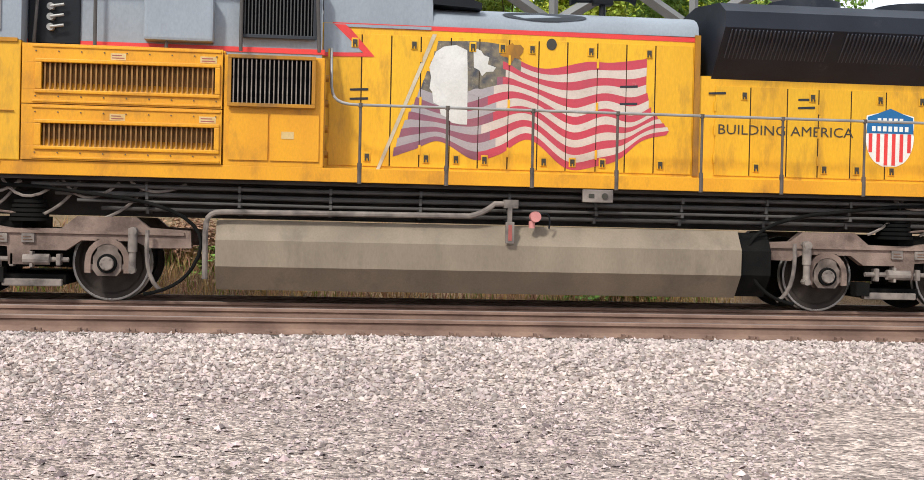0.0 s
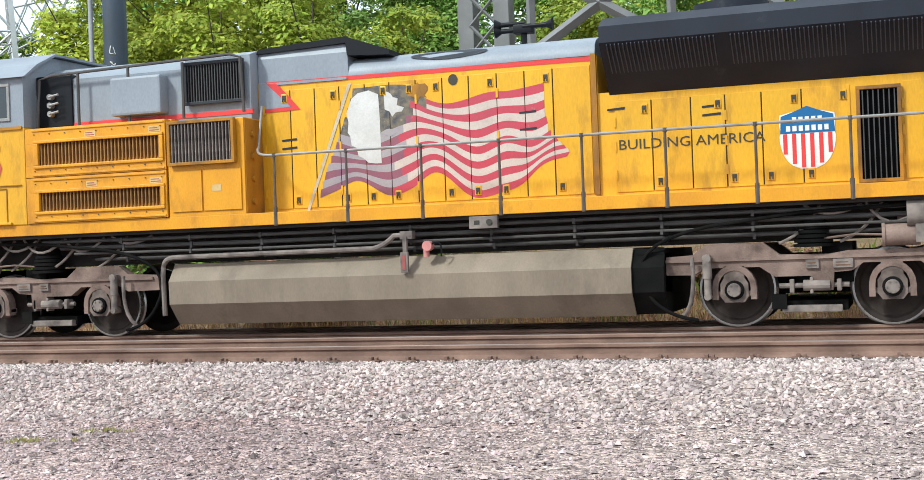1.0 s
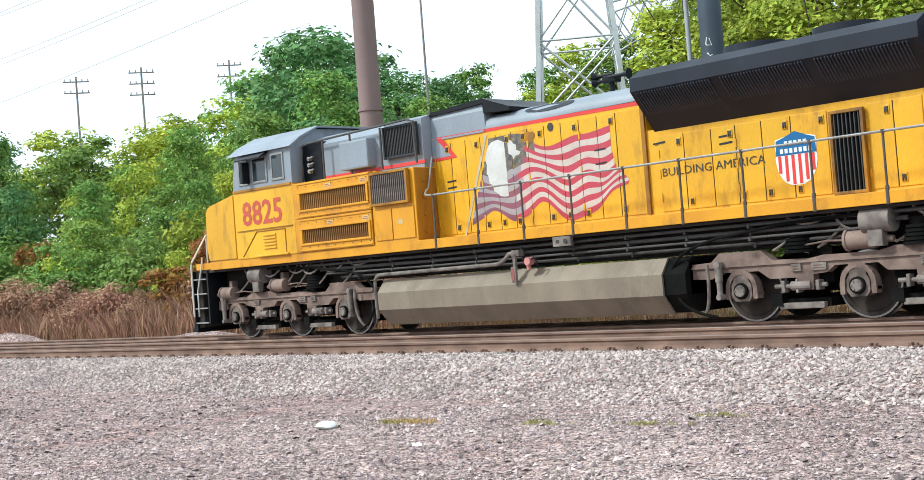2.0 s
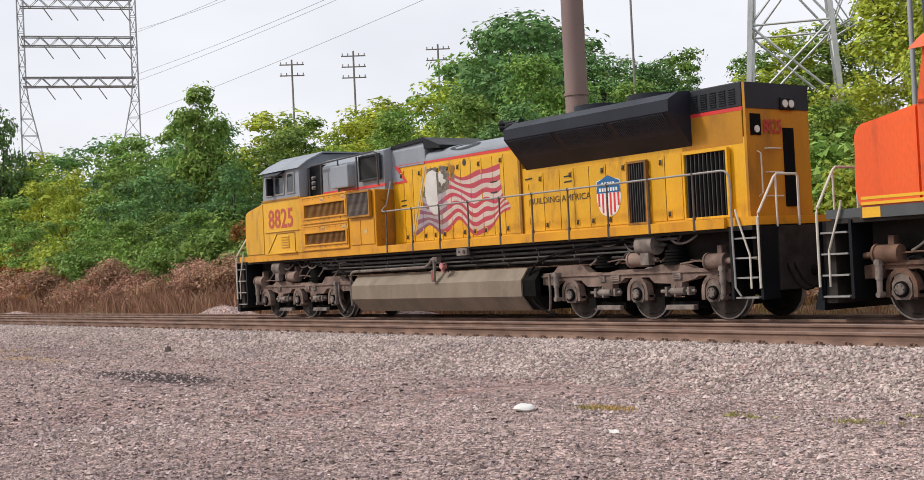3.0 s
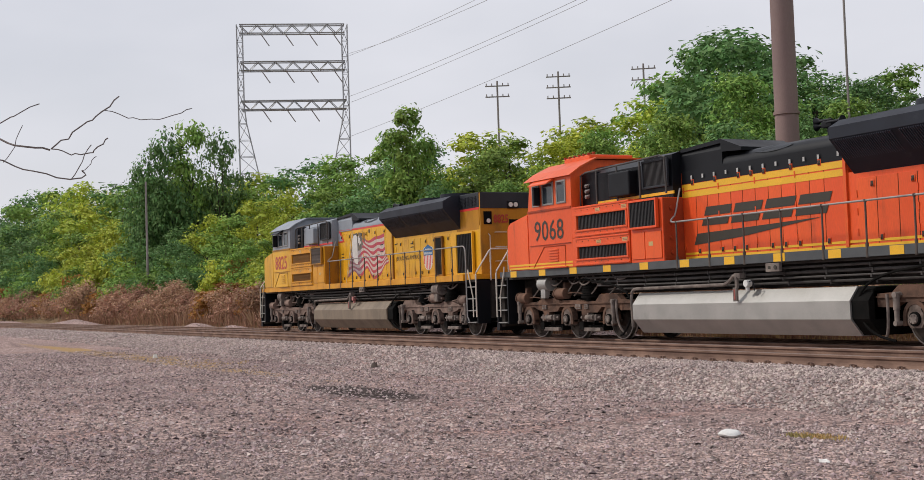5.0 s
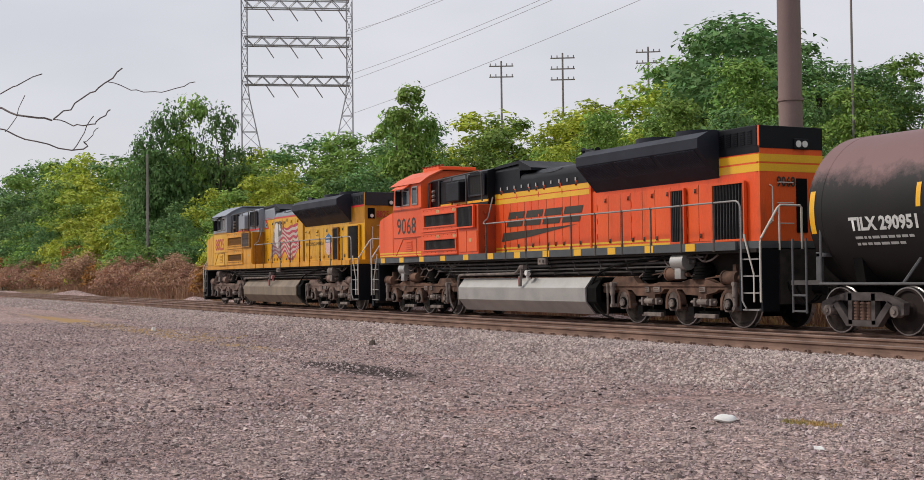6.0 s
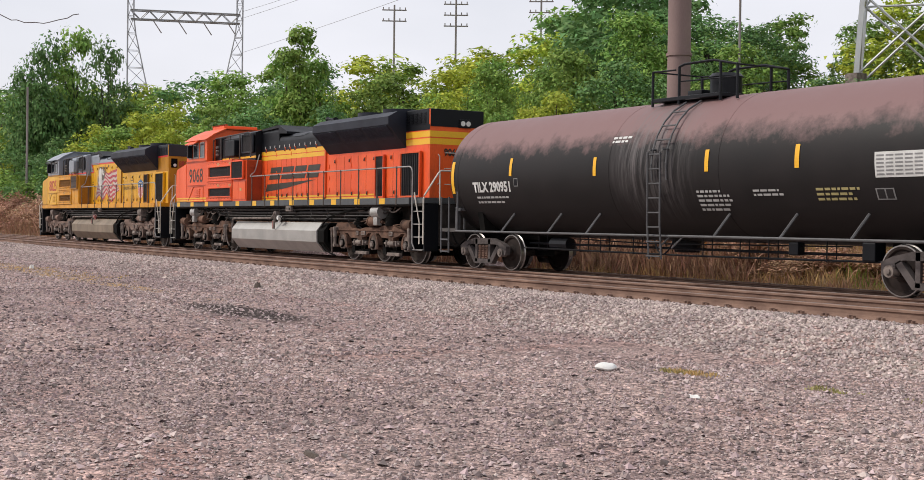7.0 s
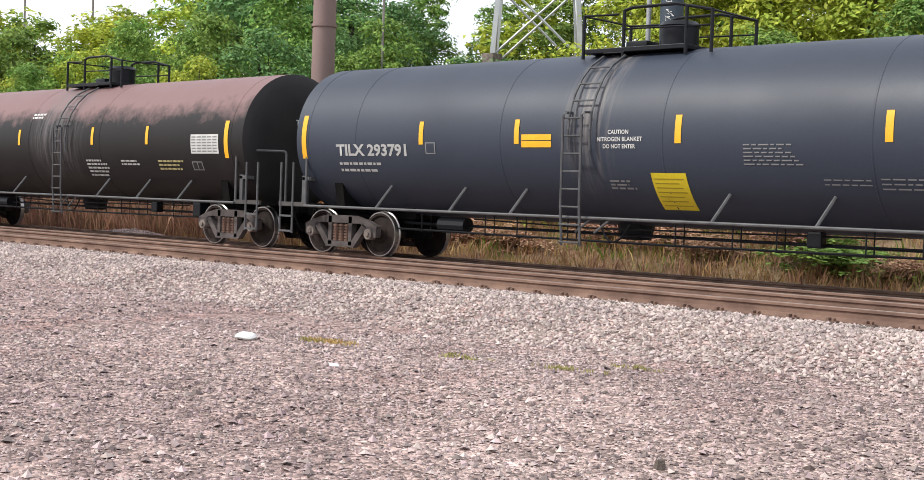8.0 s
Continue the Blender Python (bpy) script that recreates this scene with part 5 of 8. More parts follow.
        tube(bm, [(sx + d * 0.72, -1.46, 0.60), (sx + d * 0.72, -1.46, 1.88), (sx + d * 0.72, -1.44, 1.95), (sx + d * 0.72, -0.98, 2.60), (sx + d * 0.72, -0.90, 2.66),
                  (sx + d * 0.72, -0.36, 2.66), (sx + d * 0.72, -0.32, 2.62), (sx + d * 0.72, -0.32, 1.70)], 0.024, 8)
        tube(bm, [(sx + d * 0.50, -1.46, 0.60), (sx + d * 0.50, -1.46, 1.20), (sx + d * 0.22, -1.46, 1.95), (sx + d * 0.20, -1.46, 2.05)], 0.020, 8)
        tube(bm, [(sx + d * 0.74, -0.95, 1.70), (sx + d * 0.74, -0.95, 2.62)], 0.020, 8)
        part("step_rail", bm, s["grab"], loco, "step handrail", smooth=True)
    bm = bmesh.new()
    prism(bm, [(-5.55, 0.2), (-5.75, 0.22), (-5.6, 0.75), (-5.5, 0.8)], "y", -1.4, 1.4)
    part("plough", bm, M_BLACK, loco, "black snow plough")
    for ex, d in ((-5.5, -1), (15.75, 1)):
        bm = bmesh.new()
        cyl(bm, (ex, 0, 0.88), (ex + d * 0.42, 0, 0.88), 0.11, seg=10)
        box(bm, ex + d * 0.40, ex + d * 0.72, -0.14, 0.14, 0.74, 1.02, 0.03)
        part("coupler", bm, M_UNDER, loco, "knuckle coupler")
        for j, yy in enumerate((-0.75, -0.55, 0.5)):
            bm = bmesh.new()
            tube(bm, arc((ex, yy, 1.1), (ex + d * 0.35, yy, 0.2 + 0.1 * j), (ex + d * 0.6, yy * 0.6, 0.75), 7), 0.025, 6)
            part("brake_hose", bm, M_UNDER, loco, "black brake hose")
    handrail(loco, (3.40, 4.60, 5.80, 7.00, 8.22, 9.40, 10.62, 11.85, 13.05, 14.25), 2.78, 3.15, 15.18, s["rail"])
    bm = bmesh.new()
    tube(bm, [(-1.0, HOOD - 0.42, 3.5), (-0.95, HOOD - 0.42, 4.28), (-0.7, HOOD - 0.42, 4.34), (2.6, HOOD - 0.42, 4.42), (2.78, HOOD - 0.42, 4.36), (2.82, HOOD - 0.42, 3.5)], 0.026, 8)
    for px in (-0.2, 0.75, 1.75):
        cyl(bm, (px, HOOD - 0.42, 3.48), (px, HOOD - 0.42, 4.36), 0.025, seg=8)
    part("roof_rail", bm, M_PIPE, loco, "upper handrail", smooth=True)
    # plate over the +x face: dirt and the face's shade share one darker colour
    bm = bmesh.new()
    box(bm, 2.895, 2.915, WIDE + 0.04, HOOD - 0.02, 1.93, 3.38, 0.005)
    part("cabinet_side", bm, s["trim"], cabinet, "grimy cabinet side with shade in its colour")
    bogie(loco, -2.07, 1, s["truck"])
    bogie(loco, 12.30, -1, s["truck"])
    TRAIN.append((loco, home))
    return loco


M_PIPE = surf("dusty_pipe", (0.075, 0.067, 0.063), (0.040, 0.036, 0.034), 3.0, 0.5, 0.7, bump=0.1)

yellow_unit = locomotive("locomotive", "yellow and gray diesel locomotive with a peeling painted flag", dict(
    body=M_YELLOW, cabinet=M_CABINET, upper=M_GRAY, sill=M_CABINET, marks=False, tank=M_TANKGRAY, filler=M_CAP, blower=M_BOX, cab_top=M_GRAY, roof=M_GRAY,
    window=M_METAL, awning=M_BLACK, trim=M_YELLOW_DIRT_SHADE, number="8825", num_x=-3.12, num_paint=M_NUMBER, num_bold=0.014, grille_rim=M_YELLOW_DIRT_SHADE,
    bars=M_BOX, stripe=M_RED, bulge=M_GRAY, wing=M_WING, rear=M_SOOT_SHADE_END, rear_top=M_DARK, grab=M_CREAM, step=M_METAL, rail=M_METAL, truck=M_TRUCK), 0.0)
orange_unit = locomotive("locomotive", "orange and black diesel locomotive with yellow stripes, coupled behind", dict(
    body=M_ORANGE, cabinet=M_ORANGE, upper=M_BLACK, sill=M_SILLGRAY, marks=True, tank=M_TANKSILVER, filler=M_WHITE, blower=M_TANKSILVER, cab_top=M_ORANGE, roof=M_ORANGE,
    window=M_METAL, awning=M_ORANGE, trim=M_ORANGE_DIRTY, number="9068", num_x=-3.10, num_paint=M_LETTER, num_bold=0.004, grille_rim=M_ORANGE,
    bars=M_FIN_BLACK, stripe=M_BNY, bulge=M_BLACK, wing=M_WING, rear=M_ORANGE, rear_top=M_BLACK, grab=M_CREAM, step=M_METAL, rail=M_METAL, truck=M_TRUCK2), UNIT)


# ---- paintwork of the yellow unit ----
DOORS = (2.98, 3.42, 3.84, 4.26, 4.69, 5.10, 5.53, 5.96, 6.38, 6.82, 7.25, 7.68, 8.25)
PAINT = HOOD - 0.020


def curve(knots, x):
    """A smooth line through a few knots."""
    if x <= knots[0][0]:
        return knots[0][1]
    if x >= knots[-1][0]:
        return knots[-1][1]
    n = max(k for k in range(len(knots) - 1) if knots[k][0] <= x)
    p1, p2 = knots[n], knots[n + 1]
    p0, p3 = knots[max(n - 1, 0)], knots[min(n + 2, len(knots) - 1)]
    d = p2[0] - p1[0]
    t = (x - p1[0]) / d
    m1 = d * (p2[1] - p0[1]) / max(1e-6, p2[0] - p0[0])
    m2 = d * (p3[1] - p1[1]) / max(1e-6, p3[0] - p1[0])
    return (2 * t ** 3 - 3 * t ** 2 + 1) * p1[1] + (t ** 3 - 2 * t ** 2 + t) * m1 + (3 * t ** 2 - 2 * t ** 3) * p2[1] + (t ** 3 - t ** 2) * m2


# the waving cloth: its upper edge, its middle and its lower edge
FLAG_TOP = ((4.48, 3.78), (5.40, 3.76), (5.73, 3.52), (6.08, 3.44), (6.69, 3.56), (7.03, 3.56), (7.60, 3.64))
FLAG_MID = ((4.14, 2.93), (4.59, 2.77), (4.94, 2.84), (5.55, 3.05), (5.91, 2.98), (6.47, 2.70), (6.95, 2.84), (7.35, 2.74), (7.70, 2.92))
FLAG_LOW = ((3.85, 2.10), (4.18, 2.22), (4.54, 2.35), (5.05, 2.10), (5.40, 2.18), (5.84, 2.41), (6.40, 2.01), (6.86, 2.06), (7.16, 2.16), (7.50, 2.44), (7.88, 2.54))


def flag_z(x, v):
    """Height of the painted flag at x, and v down from its top edge."""
    a, b, c = curve(FLAG_TOP, x), curve(FLAG_MID, x), curve(FLAG_LOW, x)
    return a + (b - a) * v * 2 if v < 0.5 else b + (c - b) * (v - 0.5) * 2


def flag_span(v):
    return 4.50 - 0.65 * v, curve(((0, 7.57), (0.25, 7.55), (0.6, 7.70), (0.9, 7.90), (1, 7.86)), v)


def flag_piece(a, b, k, want):
    """The piece of stripe k between the door joints a and b, where want() holds; None where there is none."""
    bm = bmesh.new()
    lo, hi = flag_span((k + 0.5) / 13)
    cols = 10
    for i in range(cols):
        xa, xb = a + 0.006 + (b - a - 0.012) * i / cols, a + 0.006 + (b - a - 0.012) * (i + 1) / cols
        if not lo < (xa + xb) / 2 < hi or not want(((xa + xb) / 2 - lo) / (hi - lo), k):
            continue
        pts = []
        for x, v in ((xa, k / 13), (xb, k / 13), (xb, (k + 1) / 13), (xa, (k + 1) / 13)):
            e0, e1 = flag_span(v)
            if xa <= lo + 0.05:
                x = max(x, e0)
            if xb >= hi - 0.05:
                x = min(x, e1)
            pts.append(bm.verts.new((x, PAINT, flag_z(x, v))))
        bm.faces.new(pts)
    bmesh.ops.remove_doubles(bm, verts=bm.verts, dist=0.0005)
    if not bm.faces:
        bm.free()
        return None
    return bm


def canton(u, k):
    return u < 0.40 - 0.020 * k + 0.03 * math.sin(k * 2.3) and k < 5


def dusk(u, k):
    return u < 0.33 + 0.03 * math.sin(k * 1.9)


for k in range(13):
    for a, b in zip(DOORS, DOORS[1:]):
        for want, paint, word in ((canton, M_FLAGBLUE, "worn dark flag corner"),
                                  (lambda u, q: dusk(u, q) and not canton(u, q), M_FLAGDUSK if k % 2 else M_FLAGDARK, "painted flag stripe in a dark fold"),
                                  (lambda u, q: not dusk(u, q) and not canton(u, q), M_FLAGWHITE if k % 2 else M_FLAGRED, "painted cream flag stripe" if k % 2 else "painted red flag stripe")):
            piece = flag_piece(a, b, k, want)
            if piece:
                part("flag_stripe", piece, paint, yellow_unit, word)


def decal(name, outline, material, parent, y=PAINT - 0.004, label=""):
    bm = bmesh.new()
    bm.faces.new([bm.verts.new((u, y, v)) for u, v in outline])
    return part(name, bm, material, parent, label)


def ragged(cx, cz, rx, rz, n, seed, rough=0.25):
    rng = random.Random(seed)
    return [(cx + rx * math.cos(TRUE * i / n) * (1 + rng.uniform(-rough, rough)), cz + rz * math.sin(TRUE * i / n) * (1 + rng.uniform(-rough, rough))) for i in range(n)]


decal("torn_patch", [(4.47, 3.62), (4.58, 3.70), (4.76, 3.73), (4.92, 3.66), (4.935, 3.25), (4.94, 2.60), (4.84, 2.60), (4.72, 2.62), (4.63, 2.70), (4.56, 2.73), (4.53, 2.86), (4.45, 2.90), (4.43, 3.05), (4.39, 3.10), (4.41, 3.26), (4.38, 3.40)], M_TORN, yellow_unit,
      label="bare white patch where the flag peeled")
decal("torn_patch", [(5.01, 3.66), (5.06, 3.69), (5.12, 3.66), (5.16, 3.60), (5.24, 3.57), (5.22, 3.47), (5.34, 3.43), (5.30, 3.37), (5.20, 3.36), (5.14, 3.30), (5.10, 3.38), (5.02, 3.42)], M_TORN, yellow_unit, label="bare white peeled spot")
decal("torn_patch", ragged(5.55, 3.66, 0.16, 0.12, 17, 5, 0.4), M_YELLOW_DIRT_SHADE, yellow_unit, label="worn spot where the yellow shows through")
decal("torn_patch", ragged(5.08, 3.06, 0.12, 0.05, 13, 6, 0.4), M_FLAGDUSK, yellow_unit, label="scraped gray spot")
decal("flag_pole", [(4.42, 3.87), (4.48, 3.87), (3.70, 1.92), (3.65, 1.92)], M_POLEPAINT, yellow_unit, label="painted flag pole")
decal("round_spot", ragged(6.14, 3.79, 0.075, 0.085, 14, 2, 0.02), M_LETTER, yellow_unit, label="dark round mark")
for mx, mz in ((3.40, 3.03), (3.40, 2.90), (7.30, 3.20), (7.30, 2.95), (8.62, 3.15), (9.98, 3.1), (9.98, 2.98)):
    decal("scuff_mark", [(mx - 0.14, mz), (mx + 0.12, mz + 0.01), (mx + 0.12, mz + 0.045), (mx - 0.14, mz + 0.03)], M_DARK, yellow_unit, label="dark tape mark")
# red edge and chevron
decal("red_edge", [(3.0, 3.93), (8.26, 3.90), (8.26, 3.97), (3.0, 3.99)], M_RED, yellow_unit, HOOD - 0.006, "thin red edge stripe")
decal("gray_field", [(2.88, 3.55), (3.50, 3.58), (3.22, 3.93), (4.4, 3.93), (4.4, 3.97), (2.88, 3.97)], M_GRAY, yellow_unit, PAINT - 0.002, "gray painted field")
decal("chevron", [(2.88, 3.50), (3.60, 3.52), (3.26, 3.90), (3.18, 3.96), (3.02, 3.96), (3.44, 3.57), (2.88, 3.56)], M_RED, yellow_unit, PAINT - 0.006, "red painted chevron")
lettering("slogan", "BUILDING AMERICA", 0.205, 8.64, PAINT - 0.004, 2.58, M_LETTER, yellow_unit, bold=0.0, width=2.06, label="dark slogan lettering")
# shield: a plain shape in its colours
sx, sw = 11.265, 0.375


def shield_half(z):
    if z > 2.62:
        return sw * (0.92 + 0.08 * math.sin((z - 2.62) * 8))
    return sw * math.sqrt(max(0.0, 1 - ((2.62 - z) / 0.46) ** 2)) ** 0.8


decal("shield_white", [(sx - shield_half(2.17 + 0.05 * i), 2.17 + 0.05 * i) for i in range(16)] + [(sx, 3.0)]
      + [(sx + shield_half(2.17 + 0.05 * i), 2.17 + 0.05 * i) for i in range(15, -1, -1)], M_WHITE, yellow_unit, PAINT - 0.003, "white shield field")
decal("shield_top", [(sx - 0.365, 2.66), (sx - 0.35, 2.9), (sx - 0.2, 2.95), (sx, 3.03), (sx + 0.2, 2.95), (sx + 0.35, 2.9), (sx + 0.365, 2.66)], M_BLUE, yellow_unit, PAINT - 0.007, "blue shield top")
for i in range(6):
    ux = sx - 0.30 + i * 0.12
    lo = 2.62 - 0.44 * math.sqrt(max(0.02, 1 - ((ux - sx) / 0.36) ** 2))
    decal("shield_stripe", [(ux - 0.028, 2.655), (ux + 0.028, 2.655), (ux + 0.028, lo), (ux - 0.028, lo)], M_RED, yellow_unit, PAINT - 0.007, "red shield stripe")
for z, n in ((2.84, 5), (2.72, 7)):
    for i in range(n):
        q = sx + (i - (n - 1) / 2) * 0.085
        decal("shield_bar", [(q - 0.028, z - 0.03), (q + 0.028, z - 0.03), (q + 0.028, z + 0.045), (q - 0.028, z + 0.045)], M_WHITE, yellow_unit, PAINT - 0.010, "small white bar on the shield")

# ---- paintwork of the orange unit ----
for z in (3.37, 3.54):
    decal("yellow_stripe", [(2.9, z), (8.26, z), (8.26, z + 0.14), (2.9, z + 0.14)], M_BNY, orange_unit, PAINT - 0.003, "yellow stripe")
decal("black_field", [(2.9, 3.69), (8.26, 3.69), (8.26, 4.0), (2.9, 4.0)], M_BLACK, orange_unit, PAINT - 0.003, "black upper field")
for a, b in zip(DOORS, DOORS[1:]):
    decal("pale_latch", [(b - 0.13, 3.78), (b - 0.07, 3.78), (b - 0.07, 3.87), (b - 0.13, 3.87)], M_STENCILMID, orange_unit, PAINT - 0.034, "small pale latch")
for z in (1.93, 2.02):
    decal("yellow_stripe", [(2.95, z), (11.85, z), (11.85, z + 0.05), (2.95, z + 0.05)], M_BNY, orange_unit, PAINT - 0.003, "yellow stripe")
    decal("yellow_stripe", [(-4.6, z), (-1.15, z), (-1.15, z + 0.05), (-4.6, z + 0.05)], M_BNY, orange_unit, WIDE - 0.006, "yellow stripe")
for z in (3.44, 3.65):
    decal("yellow_stripe", [(13.5, z), (15.11, z), (15.11, z + 0.17), (13.5, z + 0.17)], M_BNY, orange_unit, HOOD - 0.010, "yellow stripe")
    bm = bmesh.new()
    box(bm, 15.105, 15.116, HOOD - 0.008, -HOOD + 0.008, z, z + 0.17)
    part("yellow_stripe", bm, M_BNY, orange_unit, "yellow stripe")
decal("black_field", [(13.46, 3.85), (15.11, 3.85), (15.11, 4.0), (13.46, 4.0)], M_BLACK, orange_unit, HOOD - 0.013)
# emblem: four plain slanted blocks over a long wedge
for i in range(4):
    u = 3.62 + i * 1.06
    bm = bmesh.new()
    def slab(x0, x1, z0, z1):
        k = 0.45
        bm.faces.new([bm.verts.new((x + k * (z - 2.70), PAINT - 0.006, z)) for x, z in ((x0, z0), (x1, z0), (x1, z1), (x0, z1))])
    slab(u, u + 0.94, 2.90, 3.10)
    slab(u, u + 0.94, 2.67, 2.85)
    part("emblem_block", bm, M_LETTER, orange_unit, "dark slanted emblem block")
decal("emblem_wedge", [(3.30, 2.24), (5.0, 2.34), (7.6, 2.60), (5.2, 2.54), (3.42, 2.50)], M_LETTER, orange_unit, PAINT - 0.006, "dark emblem wedge")


# ---- tank cars ----
TR, TZ = 1.55, 2.42      # radius and middle height of the tank


def shell_y(z, lift=0.008):
    return -math.sqrt(max(0.01, TR * TR - (z - TZ) ** 2)) - lift


def shell_patch(name, x0, x1, z0, z1, material, parent, label="", lift=0.008, lean=0.0):
    bm = bmesh.new()
    n = 8
    rows = []
    for i in range(n + 1):
        z = z0 + (z1 - z0) * i / n
        rows.append([bm.verts.new((x + lean * (z1 - z), shell_y(z, lift), z)) for x in (x0, x1)])
    for a, b in zip(rows, rows[1:]):
        bm.faces.new((a[0], a[1], b[1], b[0]))
    return part(name, bm, material, parent, label)


def shell_text(name, text, size, x, z, material, parent, width, bold=0.0, label=""):
    return lettering(name, text, size, x, 0.0, z, material, parent, bold=bold, width=width, bend=lambda q: shell_y(q, 0.010), label=label)


def shell_bars(x, z, w, rows, material, parent, size=0.045, gap=0.085, seed=1):
    """Small print that cannot be read: rows of plain bars."""
    rng = random.Random(seed)
    bm = bmesh.new()
    for r in range(rows):
        u = x
        z1 = z - r * gap
        end = x + w * rng.uniform(0.6, 1.0)
        while u < end:
            l = rng.uniform(0.06, 0.2)
            vs = [bm.verts.new((q, shell_y(zz, 0.010), zz)) for q, zz in ((u, z1), (min(u + l, end), z1), (min(u + l, end), z1 + size), (u, z1 + size))]
            bm.faces.new(vs)
            u += l + 0.035
    return part("stencil_print", bm, material, parent, "rows of small stencilled print")


def car_bogie(car, x):
    for u in (-0.89, 0.89):
        wheelset(car, x + u, 0.46, steel=M_CARWHEEL)
    for side in (-1, 1):
        bm = bmesh.new()
        y0, y1 = side * 0.98, side * 1.12
        prism(bm, [(x - 1.08, 0.40), (x - 1.10, 0.62), (x - 0.85, 0.72), (x - 0.4, 0.82), (x + 0.4, 0.82), (x + 0.85, 0.72), (x + 1.10, 0.62), (x + 1.08, 0.40),
                   (x + 0.80, 0.36), (x + 0.78, 0.58), (x + 0.62, 0.66), (x - 0.62, 0.66), (x - 0.78, 0.58), (x - 0.80, 0.36)], "y", y0, y1)
        prism(bm, [(x - 0.80, 0.60), (x - 0.68, 0.66), (x - 0.34, 0.28), (x + 0.34, 0.28), (x + 0.68, 0.66), (x + 0.80, 0.60), (x + 0.42, 0.16), (x - 0.42, 0.16)], "y", y0, y1)
        box(bm, x - 0.36, x - 0.26, y0, y1, 0.2, 0.8)
        box(bm, x + 0.26, x + 0.36, y0, y1, 0.2, 0.8)
        fr = part("bogie_frame", bm, M_CARTRUCK, car, "cast steel car bogie frame")
        bm = bmesh.new()
        for sxx in (-0.17, 0.0, 0.17):
            for j in range(6):
                cyl(bm, (x + sxx, side * 1.05, 0.29 + j * 0.06), (x + sxx, side * 1.05, 0.29 + j * 0.06 + 0.035), 0.075, seg=10)
            cyl(bm, (x + sxx, side * 1.05, 0.28), (x + sxx, side * 1.05, 0.64), 0.055, seg=8)
        part("coil_spring", bm, M_SPRING, fr, "rust brown coil springs")
        for u in (-0.89, 0.89):
            bm = bmesh.new()
            cyl(bm, (x + u, side * 1.0, 0.46), (x + u, side * 1.17, 0.46), 0.12, 0.11, seg=14)
            cyl(bm, (x + u, side * 1.17, 0.46), (x + u, side * 1.20, 0.46), 0.05, seg=8)
            part("bearing_cap", bm, M_BOX, fr, "gray roller bearing cap", smooth=True)
    bm = bmesh.new()
    box(bm, x - 0.2, x + 0.2, -1.0, 1.0, 0.45, 0.80)
    box(bm, x - 1.5, x + 1.5, -0.12, 0.12, 0.4, 0.55)
    part("bolster", bm, M_UNDER, car, "dark bogie bolster")


M_CARTRUCK = surf("car_bogie_steel", (0.115, 0.098, 0.094), (0.055, 0.047, 0.045), 3.0, 0.6, 0.8, bump=0.25, spec=0.2)
M_SPRING = surf("rusty_spring", (0.20, 0.11, 0.075), (0.12, 0.07, 0.05), 5.0, 0.6, 0.8, bump=0.2)


def faded_tank_material():
    """Black tank paint, with a band along the top faded to dusty maroon in ragged patches."""
    m = surf("faded_tank_paint", (0.014, 0.013, 0.013), (0.021, 0.018, 0.018), 1.2, 0.5, 0.5, bump=0.04, spec=0.20)
    t = m.node_tree
    N, L = t.nodes, t.links
    b = N["Principled BSDF"]
    old = b.inputs["Base Color"].links[0].from_socket
    co = N.new("ShaderNodeTexCoord")
    sep = N.new("ShaderNodeSeparateXYZ")
    L.new(co.outputs["Object"], sep.inputs["Vector"])
    n = N.new("ShaderNodeTexNoise")
    n.inputs["Scale"].default_value, n.inputs["Detail"].default_value, n.inputs["Roughness"].default_value = 1.3, 9.0, 0.72
    L.new(co.outputs["Object"], n.inputs["Vector"])
    add = N.new("ShaderNodeMath")
    add.operation = "MULTIPLY_ADD"
    add.inputs[1].default_value = 1.5
    L.new(n.outputs["Fac"], add.inputs[0])
    L.new(sep.outputs["Z"], add.inputs[2])
    r = N.new("ShaderNodeMapRange")
    r.inputs["From Min"].default_value, r.inputs["From Max"].default_value, r.inputs["To Max"].default_value = 3.60, 4.05, 0.95
    L.new(add.outputs[0], r.inputs["Value"])
    mx = N.new("ShaderNodeMix")
    mx.data_type = "RGBA"
    mx.inputs["B"].default_value = (0.215, 0.128, 0.125, 1)
    L.new(r.outputs["Result"], mx.inputs["Factor"])
    L.new(old, mx.inputs["A"])
    L.new(mx.outputs["Result"], b.inputs["Base Color"])
    return m


